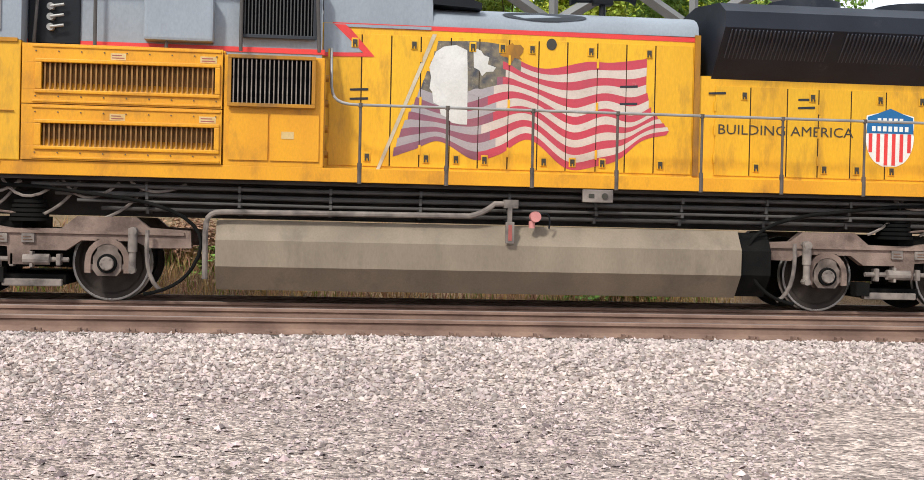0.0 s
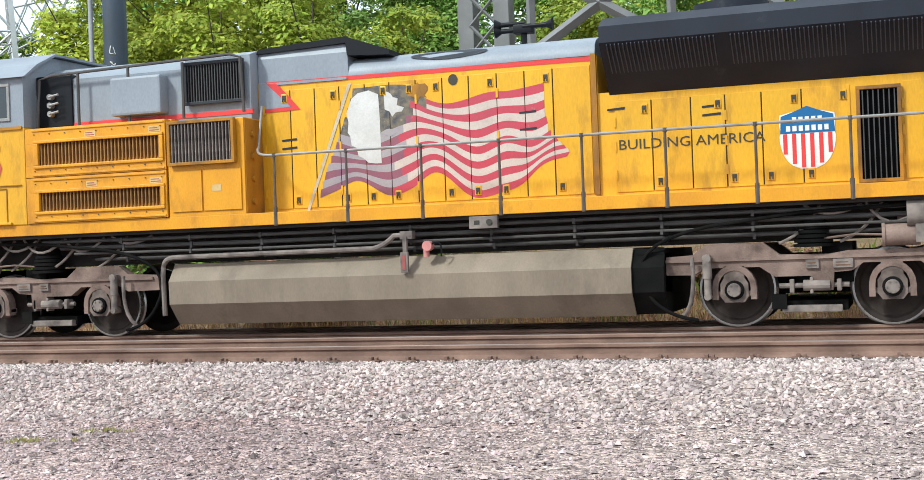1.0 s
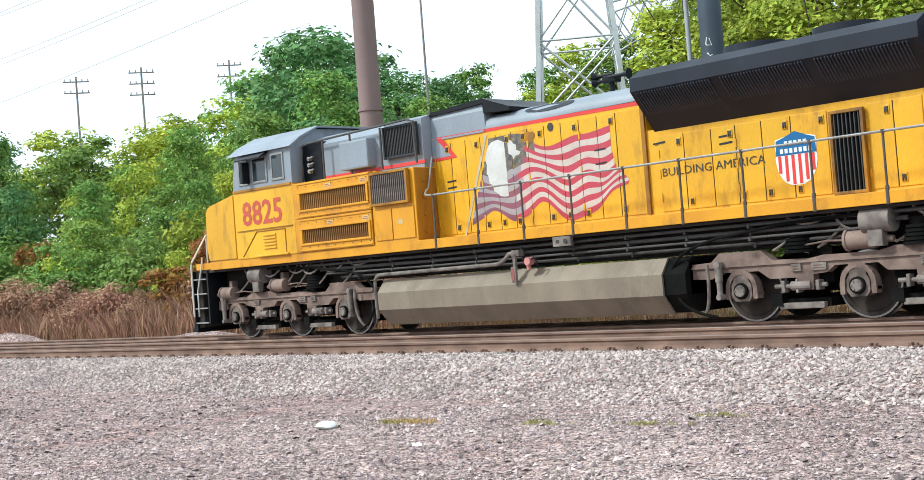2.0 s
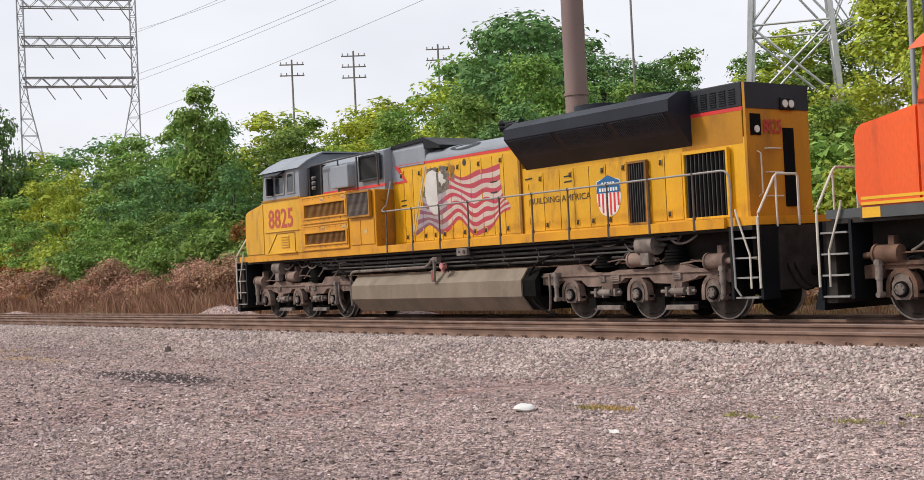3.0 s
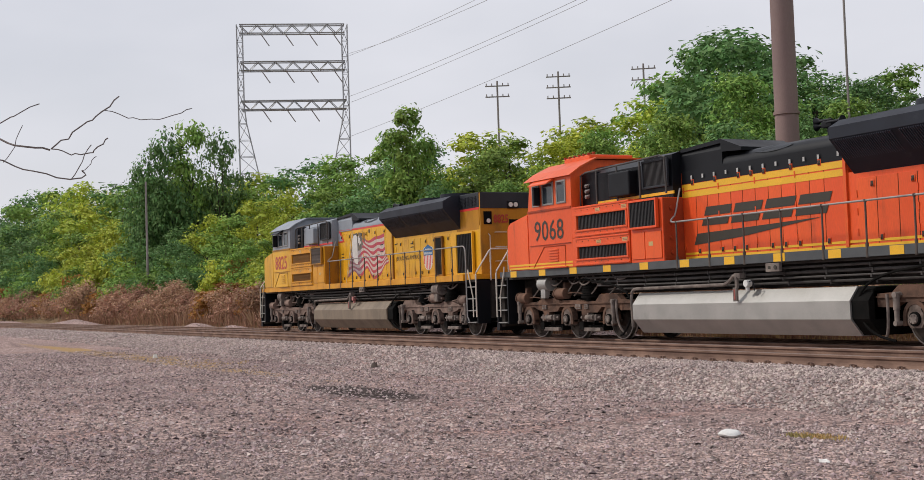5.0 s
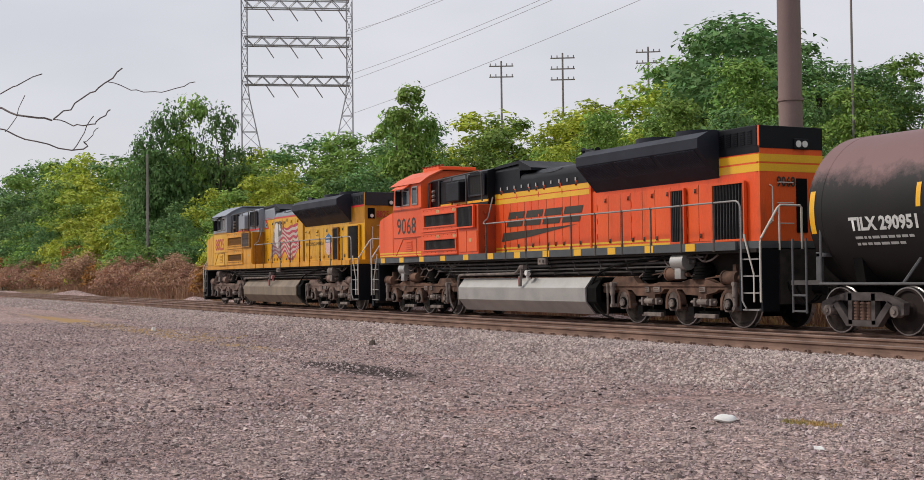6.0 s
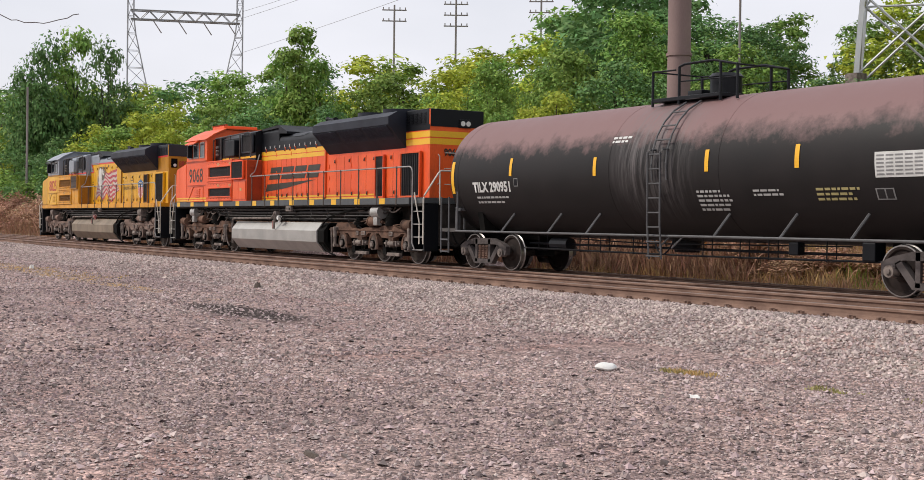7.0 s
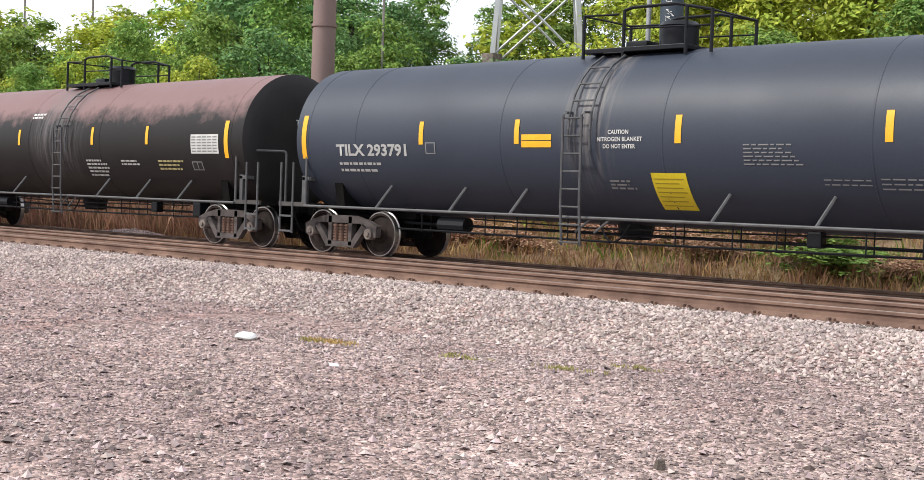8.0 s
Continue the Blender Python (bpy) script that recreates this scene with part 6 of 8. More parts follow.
def rubbed(m, middle, half, colour, amount):
    """Upright chalky streaks and scuffs on the tank paint, round the ladder."""
    t = m.node_tree
    N, L = t.nodes, t.links
    b = N["Principled BSDF"]
    old = b.inputs["Base Color"].links[0].from_socket
    co = N.new("ShaderNodeTexCoord")
    sep = N.new("ShaderNodeSeparateXYZ")
    L.new(co.outputs["Object"], sep.inputs["Vector"])

    def math_node(kind, a, c):
        n = N.new("ShaderNodeMath")
        n.operation = kind
        for i, v in enumerate((a, c)):
            if isinstance(v, float):
                n.inputs[i].default_value = v
            else:
                L.new(v, n.inputs[i])
        return n.outputs[0]

    def span(src, a, c):
        r = N.new("ShaderNodeMapRange")
        r.inputs["From Min"].default_value, r.inputs["From Max"].default_value = a, c
        L.new(src, r.inputs["Value"])
        return r.outputs["Result"]

    mp = N.new("ShaderNodeMapping")
    mp.inputs["Scale"].default_value = (7.0, 1.0, 0.55)
    L.new(co.outputs["Object"], mp.inputs["Vector"])
    n = N.new("ShaderNodeTexNoise")
    n.inputs["Scale"].default_value, n.inputs["Detail"].default_value, n.inputs["Roughness"].default_value = 1.7, 7.0, 0.66
    L.new(mp.outputs["Vector"], n.inputs["Vector"])
    away = math_node("ABSOLUTE", math_node("SUBTRACT", sep.outputs["X"], middle), 0.0)
    near = span(away, half, half * 0.35)
    high = span(sep.outputs["Z"], 1.2, 2.6)
    streak = span(n.outputs["Fac"], 0.42, 0.66)
    fac = math_node("MULTIPLY", math_node("MULTIPLY", near, high), math_node("MULTIPLY", streak, amount))
    mx = N.new("ShaderNodeMix")
    mx.data_type = "RGBA"
    mx.inputs["B"].default_value = (*colour, 1)
    L.new(fac, mx.inputs["Factor"])
    L.new(old, mx.inputs["A"])
    L.new(mx.outputs["Result"], b.inputs["Base Color"])


M_FADED = faded_tank_material()
rubbed(M_FADED, 9.1, 1.5, (0.16, 0.145, 0.145), 0.75)
rubbed(M_TANKCAR, 8.55, 0.62, (0.17, 0.155, 0.15), 0.95)
M_HEAD = surf("tank_head_black", (0.016, 0.015, 0.016), (0.026, 0.024, 0.024), 1.5, 0.5, 0.55, bump=0.03, spec=0.25)


def tank_car(name, label, home, paint, bars, ladder_x, seams, shift=0.0):
    """A tank car in its own space: x from 0 (front coupler) to 17.95."""
    car = thing(name, label, "tank car", "tank cars of the train")
    bm = bmesh.new()
    seg = 56
    prof = [(0.78, 0.02), (0.78, 0.5), (0.80, 0.95), (0.84, 1.30), (0.88, 1.46), (0.93, TR)] + [(0.93 + 16.09 * i / 12, TR) for i in range(1, 12)]
    prof += [(17.95 - x, r) for x, r in ((0.93, TR), (0.88, 1.46), (0.84, 1.30), (0.80, 0.95), (0.78, 0.5), (0.78, 0.02))]
    rings = [[bm.verts.new((x, r * math.sin(TRUE * k / seg), TZ + r * math.cos(TRUE * k / seg))) for k in range(seg)] for x, r in prof]
    for a, b in zip(rings, rings[1:]):
        for k in range(seg):
            bm.faces.new((a[k], a[(k + 1) % seg], b[(k + 1) % seg], b[k]))
    bm.faces.new(rings[0])
    bm.faces.new(rings[-1][::-1])
    tank = part("tank", bm, paint, car, "long round tank with domed ends", smooth=True)
    if paint is M_FADED:
        tank.data.materials.append(M_HEAD)
        for f in tank.data.polygons:
            if abs(f.normal.x) > 0.5:
                f.material_index = 1
    for x in seams:
        bm = bmesh.new()
        r = TR + 0.006
        ra = [[bm.verts.new((x + dx, rr * math.sin(TRUE * k / seg), TZ + rr * math.cos(TRUE * k / seg))) for k in range(seg)] for dx, rr in ((-0.018, TR - 0.002), (-0.010, r), (0.010, r), (0.018, TR - 0.002))]
        for a, b in zip(ra, ra[1:]):
            for k in range(seg):
                bm.faces.new((a[k], a[(k + 1) % seg], b[(k + 1) % seg], b[k]))
        part("weld_seam", bm, paint, tank, smooth=True)
    for x, w, z0, z1 in bars:
        shell_patch("reflector", x, x + w, z0, z1, M_REFLECT, tank, "yellow reflective strip")
    # sills, running bar, end platforms
    for x0, x1, xs, xp in ((0.35, 3.4, 1.95, 0.42), (14.55, 17.6, 16.0, 16.95)):
        bm = bmesh.new()
        box(bm, x0, x1, -0.38, 0.38, 0.80, 1.02)
        part("stub_sill", bm, M_UNDER, car, "black stub sill")
        bm = bmesh.new()
        prism(bm, [(-1.25, 1.55), (-1.15, 1.0), (-0.4, 0.85), (0.4, 0.85), (1.15, 1.0), (1.25, 1.55)], "x", xs - 0.12, xs + 0.12)
        part("saddle", bm, M_UNDER, car, "black saddle under the tank")
        bm = bmesh.new()
        box(bm, xp, xp + 0.58, -1.45, 1.45, 0.97, 1.03)
        part("end_platform", bm, M_UNDER, car, "black end platform")
    for x in (0.34, 16.72):
        bm = bmesh.new()
        box(bm, x, x + 0.9, -1.50, -1.44, 0.97, 1.06)
        part("platform_edge", bm, M_PIPE, car, "pale worn platform edge")
    bm = bmesh.new()
    tube(bm, [(1.2, -1.52, 0.99), (16.75, -1.52, 0.99)], 0.028, 8)
    for x in (3.4, 5.4, 6.9, 11.1, 12.9, 14.6):
        tube(bm, [(x - 0.03, -1.52, 0.98), (x + 0.12, shell_y(1.46, 0.0) + 0.01, 1.46)], 0.030, 6)
    part("running_bar", bm, M_BAR, car, "long side bar with braces", smooth=True)
    for x in (1.05, 16.85):
        bm = bmesh.new()
        box(bm, x - 0.06, x + 0.06, -1.42, -1.32, 1.0, 1.62, 0.01)
        box(bm, x - 0.06, x + 0.22, -1.42, -1.22, 1.52, 1.60, 0.01)
        part("saddle_bracket", bm, M_BAR, car, "gray bracket on the end sill")
    # underside piping and brake gear
    bm = bmesh.new()
    tube(bm, [(3.2, -0.5, 0.72), (14.8, -0.5, 0.70)], 0.03, 6)
    tube(bm, [(3.0, -0.7, 0.60), (9.5, -0.7, 0.57), (14.9, -0.7, 0.60)], 0.022, 6)
    for x in (3.9, 5.6, 6.4, 7.6, 9.9, 11.0, 11.8, 13.3):
        tube(bm, [(x, -0.72, 0.95), (x, -0.72, 0.56), (x + 0.02, -0.48, 0.56), (x + 0.02, -0.48, 0.95)], 0.014, 5)
    tube(bm, [(5.2, -0.6, 0.86), (8.0, -0.62, 0.80), (13.8, -0.6, 0.86)], 0.016, 6)
    cyl(bm, (8.6, 0, 0.62), (8.6, 0, 0.95), 0.28, 0.36, seg=16)
    cyl(bm, (4.3, -0.55, 0.72), (5.0, -0.55, 0.72), 0.16, seg=12)
    box(bm, 12.3, 12.55, -0.7, -0.5, 0.66, 0.92, 0.03)
    box(bm, 14.2, 14.5, -0.8, -0.5, 0.60, 0.95, 0.03)
    tube(bm, arc((8.3, -0.7, 0.9), (8.6, -0.75, 0.25), (8.95, -0.7, 0.9), 8), 0.018, 6)
    part("brake_piping", bm, M_BLACK, car, "black pipes and brake gear under the tank")
    # end handrails, steps, couplers
    for x, d in ((0.30, 1), (17.65, -1)):
        bm = bmesh.new()
        tube(bm, [(x + d * 0.90, -1.48, 1.0), (x + d * 0.90, -1.48, 2.0)] + arc((x + d * 0.90, -1.48, 2.05), (x + d * 0.86, -1.46, 2.17), (x + d * 0.72, -1.36, 2.17), 4)
             + [(x + d * 0.16, -0.84, 2.17)] + arc((x + d * 0.12, -0.80, 2.17), (x + d * 0.06, -0.74, 2.17), (x + d * 0.06, -0.74, 2.05), 4) + [(x + d * 0.06, -0.74, 1.0)], 0.028, 8)
        part("end_handrail", bm, M_BAR, car, "dark gray end handrail", smooth=True)
        bm = bmesh.new()
        tube(bm, [(x + d * 0.5, -1.5, 0.4), (x + d * 0.5, -1.5, 1.9)], 0.024, 8)
        tube(bm, [(x + d * 0.1, -1.5, 0.4), (x + d * 0.1, -1.5, 1.9)], 0.024, 8)
        for z in (0.42, 0.74):
            box(bm, x + min(d * 0.1, d * 0.5), x + max(d * 0.1, d * 0.5), -1.53, -1.47, z, z + 0.04)
        part("end_ladder", bm, M_BAR, car, "dark gray end steps", smooth=True)
        bm = bmesh.new()
        e = 0.35 if d > 0 else 17.6
        cyl(bm, (e, 0, 0.88), (e - d * 0.2, 0, 0.88), 0.1, seg=10)
        box(bm, e - d * 0.33, e - d * 0.06, -0.13, 0.13, 0.75, 1.0, 0.03)
        tube(bm, arc((e, -0.5, 0.9), (e - d * 0.2, -0.45, 0.1), (e - d * 0.33, -0.2, 0.6), 7), 0.025, 6)
        part("coupler", bm, M_UNDER, car, "knuckle coupler and air hose")
    # ladder: a lower part that stands off the tank, and an upper part beside it that follows the shell
    for k in (-0.2, 0.2):
        bm = bmesh.new()
        tube(bm, [(ladder_x + k, -1.60, 0.50), (ladder_x + k, -1.66, 1.2), (ladder_x + k, -1.68, 2.74), (ladder_x + k + 0.03, -1.64, 2.79), (ladder_x + k + 0.06, shell_y(2.80, 0.0), 2.80)], 0.024, 6)
        part("ladder_rail", bm, M_BAR, car, "dark ladder rail", smooth=True)
        bm = bmesh.new()
        tube(bm, [(ladder_x + 0.13 + k * 1.15, shell_y(z, 0.11), z) for z in (2.15, 2.5, 2.8, 3.1, 3.4, 3.65, 3.85)], 0.022, 6)
        part("ladder_rail", bm, M_BAR, car, "dark ladder rail", smooth=True)
    for i in range(12):
        z = 0.56 + i * 0.305
        y, x = (-1.66, ladder_x) if z < 2.75 else (shell_y(min(z, 3.84), 0.11), ladder_x + 0.13)
        bm = bmesh.new()
        cyl(bm, (x - 0.22, y, z), (x + 0.22, y, z), 0.017, seg=6)
        part("rung", bm, M_BAR, car)
    for k in (0.35, 0.75):
        bm = bmesh.new()
        tube(bm, [(ladder_x + k - 0.3, -1.54, 0.74), (ladder_x + k, -1.50, 0.98)], 0.020, 6)
        part("ladder_brace", bm, M_BAR, car, "slanting ladder brace")
    # roof platform with manway and rails
    ladder_x += shift
    px0, px1 = ladder_x - 1.1, ladder_x + 1.9
    bm = bmesh.new()
    box(bm, px0 + 0.6, px1 - 0.3, -0.75, 0.75, TZ + TR - 0.06, TZ + TR + 0.02, 0.01)
    part("walkway", bm, M_BLACK, car, "black roof walkway")
    bm = bmesh.new()
    cyl(bm, (ladder_x + 1.0, 0, TZ + TR - 0.1), (ladder_x + 1.0, 0, TZ + TR + 0.42), 0.34, seg=24)
    cyl(bm, (ladder_x + 1.0, 0, TZ + TR + 0.42), (ladder_x + 1.0, 0, TZ + TR + 0.50), 0.38, 0.30, seg=24)
    box(bm, ladder_x + 0.0, ladder_x + 0.45, -0.2, 0.2, TZ + TR, TZ + TR + 0.2, 0.02)
    part("manway", bm, M_BLACK, car, "black manway housing", smooth=True)
    T = TZ + TR
    for y in (-0.72, 0.72):
        for x, h in ((ladder_x - 0.55, 0.62), (ladder_x + 0.32, 0.66), (ladder_x + 1.6, 0.66), (ladder_x + 2.1, 0.55)):
            bm = bmesh.new()
            cyl(bm, (x, y, T - 0.15), (x, y, T + h), 0.032, seg=8)
            part("rail_post", bm, M_BLACK, car, "black roof rail post", smooth=True)
        for pts, r in (([(ladder_x + 0.32, y, T + 0.66), (ladder_x + 0.5, y, T + 0.70), (ladder_x + 1.4, y, T + 0.70), (ladder_x + 2.1, y, T + 0.55)], 0.028),
                       ([(ladder_x - 0.55, y, T + 0.62), (ladder_x + 0.2, y, T + 0.60)], 0.02), ([(ladder_x + 0.32, y, T + 0.34), (ladder_x + 2.1, y, T + 0.30)], 0.016)):
            bm = bmesh.new()
            tube(bm, pts, r, 6)
            part("roof_rail", bm, M_BLACK, car, "black roof safety rail", smooth=True)
    for x, h in ((ladder_x - 0.55, 0.62), (ladder_x + 2.1, 0.55)):
        bm = bmesh.new()
        tube(bm, [(x, -0.72, T + h), (x, 0.72, T + h)], 0.02, 6)
        part("roof_rail", bm, M_BLACK, car, "black roof safety rail", smooth=True)
    car_bogie(car, 1.90)
    car_bogie(car, 16.0)
    TRAIN.append((car, home))
    return car, tank


M_STRAWPRINT = surf("worn_yellow_print", (0.42, 0.36, 0.16), None, 6.0, 0.5, 0.6, bump=0.0)
M_STRAWDIM = surf("placard_print", (0.36, 0.27, 0.02), None, 5.0, 0.4, 0.6, bump=0.0)
M_BAR = surf("gray_bar", (0.100, 0.100, 0.104), (0.06, 0.06, 0.062), 4.0, 0.5, 0.55, bump=0.08)
T1 = 39.07
strips = [(3.75, 0.11, 2.38, 2.82), (7.15, 0.11, 2.30, 2.72), (10.82, 0.11, 2.30, 2.74), (13.25, 0.11, 2.30, 2.74)]
car_1, shell_1 = tank_car("tank_car", "black tank car with a faded maroon top and white stencils", T1, M_FADED,
                          [(0.98, 0.14, 1.98, 2.82), (16.36, 0.14, 1.98, 2.82)] + strips, 9.40, (1.30, 7.7, 11.2, 16.6), -0.65)
shell_text("car_number", "TILX 290951", 0.34, 2.04, 2.01, M_STENCIL, shell_1, 1.72, 0.014, "white stencilled car number")
shell_bars(2.14, 1.84, 1.5, 2, M_STENCILMID, shell_1, 0.05, 0.12, 2)
shell_bars(7.7, 3.10, 0.9, 2, M_STENCIL, shell_1, 0.05, 0.085, 3)
shell_bars(10.5, 1.88, 1.0, 5, M_STENCILMID, shell_1, 0.045, 0.09, 4)
shell_bars(12.1, 1.88, 0.8, 2, M_STENCILMID, shell_1, 0.04, 0.08, 5)
shell_bars(13.7, 1.88, 1.1, 3, M_STRAWPRINT, shell_1, 0.045, 0.09, 6)
placard = shell_patch("data_panel", 15.1, 16.15, 2.08, 2.52, M_STENCIL, shell_1, "white printed data panel")
for r in range(6):
    bm = bmesh.new()
    for i in range(5):
        z = 2.12 + r * 0.065
        bm.faces.new([bm.verts.new((q, shell_y(zz, 0.012), zz)) for q, zz in ((15.14 + i * 0.2, z), (15.30 + i * 0.2, z), (15.30 + i * 0.2, z + 0.028), (15.14 + i * 0.2, z + 0.028))])
    part("panel_print", bm, M_STENCILDIM, placard, "small gray print")
shell_patch("placard_frame", 15.05, 15.45, 1.70, 1.90, M_STENCILDIM, shell_1, "small framed placard")
shell_patch("placard_inner", 15.08, 15.24, 1.72, 1.88, M_HEAD, shell_1, lift=0.011)
shell_patch("placard_inner", 15.27, 15.42, 1.72, 1.88, M_HEAD, shell_1, lift=0.011)
shell_patch("class_box", 3.94, 4.12, 2.12, 2.32, M_STENCILDIM, shell_1, "small stencilled box")
shell_patch("class_box_inner", 3.96, 4.10, 2.14, 2.30, M_BLACK, shell_1, lift=0.010)
T2 = T1 + 17.95
lettering("end_number", "TILX 290951", 0.20, 17.175, -0.15, 2.78, M_STENCIL, shell_1, bold=0.006, width=1.0, back=True, label="white stencilled car number")
for r in range(2):
    bm = bmesh.new()
    for i in range(3):
        box(bm, 17.172, 17.178, -0.1 + i * 0.28, 0.12 + i * 0.28, 2.62 - r * 0.1, 2.67 - r * 0.1)
    part("stencil_print", bm, M_STENCILDIM, shell_1, "rows of small stencilled print")
car_2, shell_2 = tank_car("tank_car", "clean dark gray tank car with yellow strips and white stencils", T2, M_TANKCAR,
                          [(1.10, 0.14, 1.98, 2.88)] + [(4.55, 0.11, 2.26, 2.70), (6.95, 0.11, 2.26, 2.70), (10.35, 0.12, 2.26, 2.72), (13.9, 0.12, 2.26, 2.72), (16.4, 0.14, 1.98, 2.88)], 8.35,
                          (1.30, 2.75, 6.6, 10.1, 13.7, 16.6))
shell_text("car_number", "TILX 293791", 0.31, 2.18, 2.05, M_STENCILMID, shell_2, 2.02, 0.010, "white stencilled car number")
shell_bars(2.22, 1.86, 1.7, 2, M_STENCILMID, shell_2, 0.05, 0.13, 7)
shell_patch("class_box", 4.72, 4.98, 2.08, 2.30, M_STENCILDIM, shell_2, "small stencilled box")
shell_patch("class_box_inner", 4.745, 4.955, 2.10, 2.28, M_TANKCAR, shell_2, lift=0.010)
for z0, z1 in ((2.20, 2.31), (2.325, 2.43)):
    shell_patch("yellow_label", 7.12, 7.80, z0, z1, M_REFLECT, shell_2, "yellow label strip")
shell_patch("yellow_placard", 9.82, 10.50, 1.18, 1.78, surf("placard_yellow", (0.72, 0.56, 0.02), (0.62, 0.48, 0.02), 3.0, 0.5, 0.5, bump=0.0), shell_2, "large yellow placard")
shell_text("caution", "CAUTION", 0.10, 9.02, 2.42, M_STENCIL, shell_2, 0.42, 0.002, "white stencilled warning")
shell_text("caution", "NITROGEN BLANKET", 0.10, 8.80, 2.30, M_STENCIL, shell_2, 0.92, 0.002, "white stencilled warning")
shell_text("caution", "DO NOT ENTER", 0.10, 8.92, 2.18, M_STENCIL, shell_2, 0.66, 0.002, "white stencilled warning")
shell_bars(8.95, 1.62, 0.6, 3, M_STENCILDIM, shell_2, 0.03, 0.06, 8)
shell_bars(11.6, 2.22, 1.05, 6, M_STENCILDIM, shell_2, 0.022, 0.060, 9)
shell_bars(12.9, 1.70, 0.9, 2, M_STENCILDIM, shell_2, 0.018, 0.07, 10)
shell_bars(13.8, 1.72, 1.2, 3, M_STENCILDIM, shell_2, 0.020, 0.07, 11)
for r in range(7):
    z = 1.24 + r * 0.072
    bm = bmesh.new()
    bm.faces.new([bm.verts.new((q, shell_y(zz, 0.012), zz)) for q, zz in ((9.87, z), (10.44 - 0.05 * (r % 3), z), (10.44 - 0.05 * (r % 3), z + 0.016), (9.87, z + 0.016))])
    part("stencil_print", bm, M_STRAWDIM, shell_2, "row of small print on the placard")


# ---- trees, hedges and weeds ----
def at(deg, dist, z=0.0):
    a = math.radians(deg)
    return Vector((-math.sin(a) * dist, math.cos(a) * dist, z))


def tree_crown(seed, rx, rz, puffs, leaves, leaf, lift, lobes, fine):
    """Leaves in many small puffs over an uneven, lobed crown, with gaps between the lobes."""
    rng = np.random.RandomState(seed)
    cent = []
    for i in range(lobes):
        h = (i + rng.uniform(0.1, 0.9)) / lobes
        reach = rx * (0.62 if h < 0.55 else 0.62 - (h - 0.55) * 0.75)
        turn = rng.uniform(0, math.tau)
        out = reach * rng.uniform(0.35, 1.0)
        cent.append((np.array([math.cos(turn) * out, math.sin(turn) * out, lift + rz * (0.08 + 0.80 * h)]), rx * rng.uniform(0.26, 0.46) * (0.75 if h > 0.8 else 1.0)))
    cent.append((np.array([0, 0, lift + rz * 0.86]), rx * 0.28))
    cent.append((np.array([0, 0, lift + rz * 0.45]), rx * 0.50))
    weight = np.array([r ** 2 for c, r in cent])
    pick = rng.choice(len(cent), puffs, p=weight / weight.sum())
    d = rng.normal(size=(puffs, 3))
    d /= np.linalg.norm(d, axis=1)[:, None]
    d[:, 2] = np.where(rng.rand(puffs) < 0.6, np.abs(d[:, 2]), d[:, 2])
    c = np.array([cent[k][0] for k in pick])
    r = np.array([cent[k][1] for k in pick])[:, None]
    pts = c + d * r * (0.70 + 0.45 * rng.rand(puffs, 1))
    pts[:, 2] = np.maximum(pts[:, 2], 0.25)
    n = puffs * leaves
    ball = rng.normal(size=(n, 3))
    ball /= np.linalg.norm(ball, axis=1)[:, None]
    ball[:, 2] = np.abs(ball[:, 2]) * np.where(rng.rand(n) < 0.72, 1, -1)
    size_p = np.repeat(rng.uniform(0.55, 1.2, puffs) * (0.16 * rx + 0.10), leaves)[:, None]
    base = np.repeat(pts, leaves, 0) + ball * size_p * (0.30 + 0.85 * rng.rand(n, 1)) * np.array([1.2, 1.2, 0.75])
    nrm = np.repeat(d, leaves, 0) * 0.35 + ball * 0.75 + np.array([0, 0, 0.35]) + rng.normal(size=(n, 3)) * 0.40
    nrm /= np.linalg.norm(nrm, axis=1)[:, None]
    u = np.cross(nrm, rng.normal(size=(n, 3)))
    u /= np.linalg.norm(u, axis=1)[:, None]
    w = np.cross(nrm, u)
    s = leaf * (0.55 + 0.9 * rng.rand(n, 1))
    corners = [base - u * s, base + w * s * 0.5, base + u * s, base - w * s * 0.5] if fine else [base - u * s, base + u * s * 0.8 + w * s * 0.6, base + u * s * 0.8 - w * s * 0.6]
    v = np.stack(corners, 1).reshape(-1, 3)
    v[:, 2] = np.maximum(v[:, 2], 0.02)
    me = bpy.data.meshes.new("crown")
    me.from_pydata(v.tolist(), [], np.arange(len(v)).reshape(n, len(corners)).tolist())
    return me, pts


TALL = {}


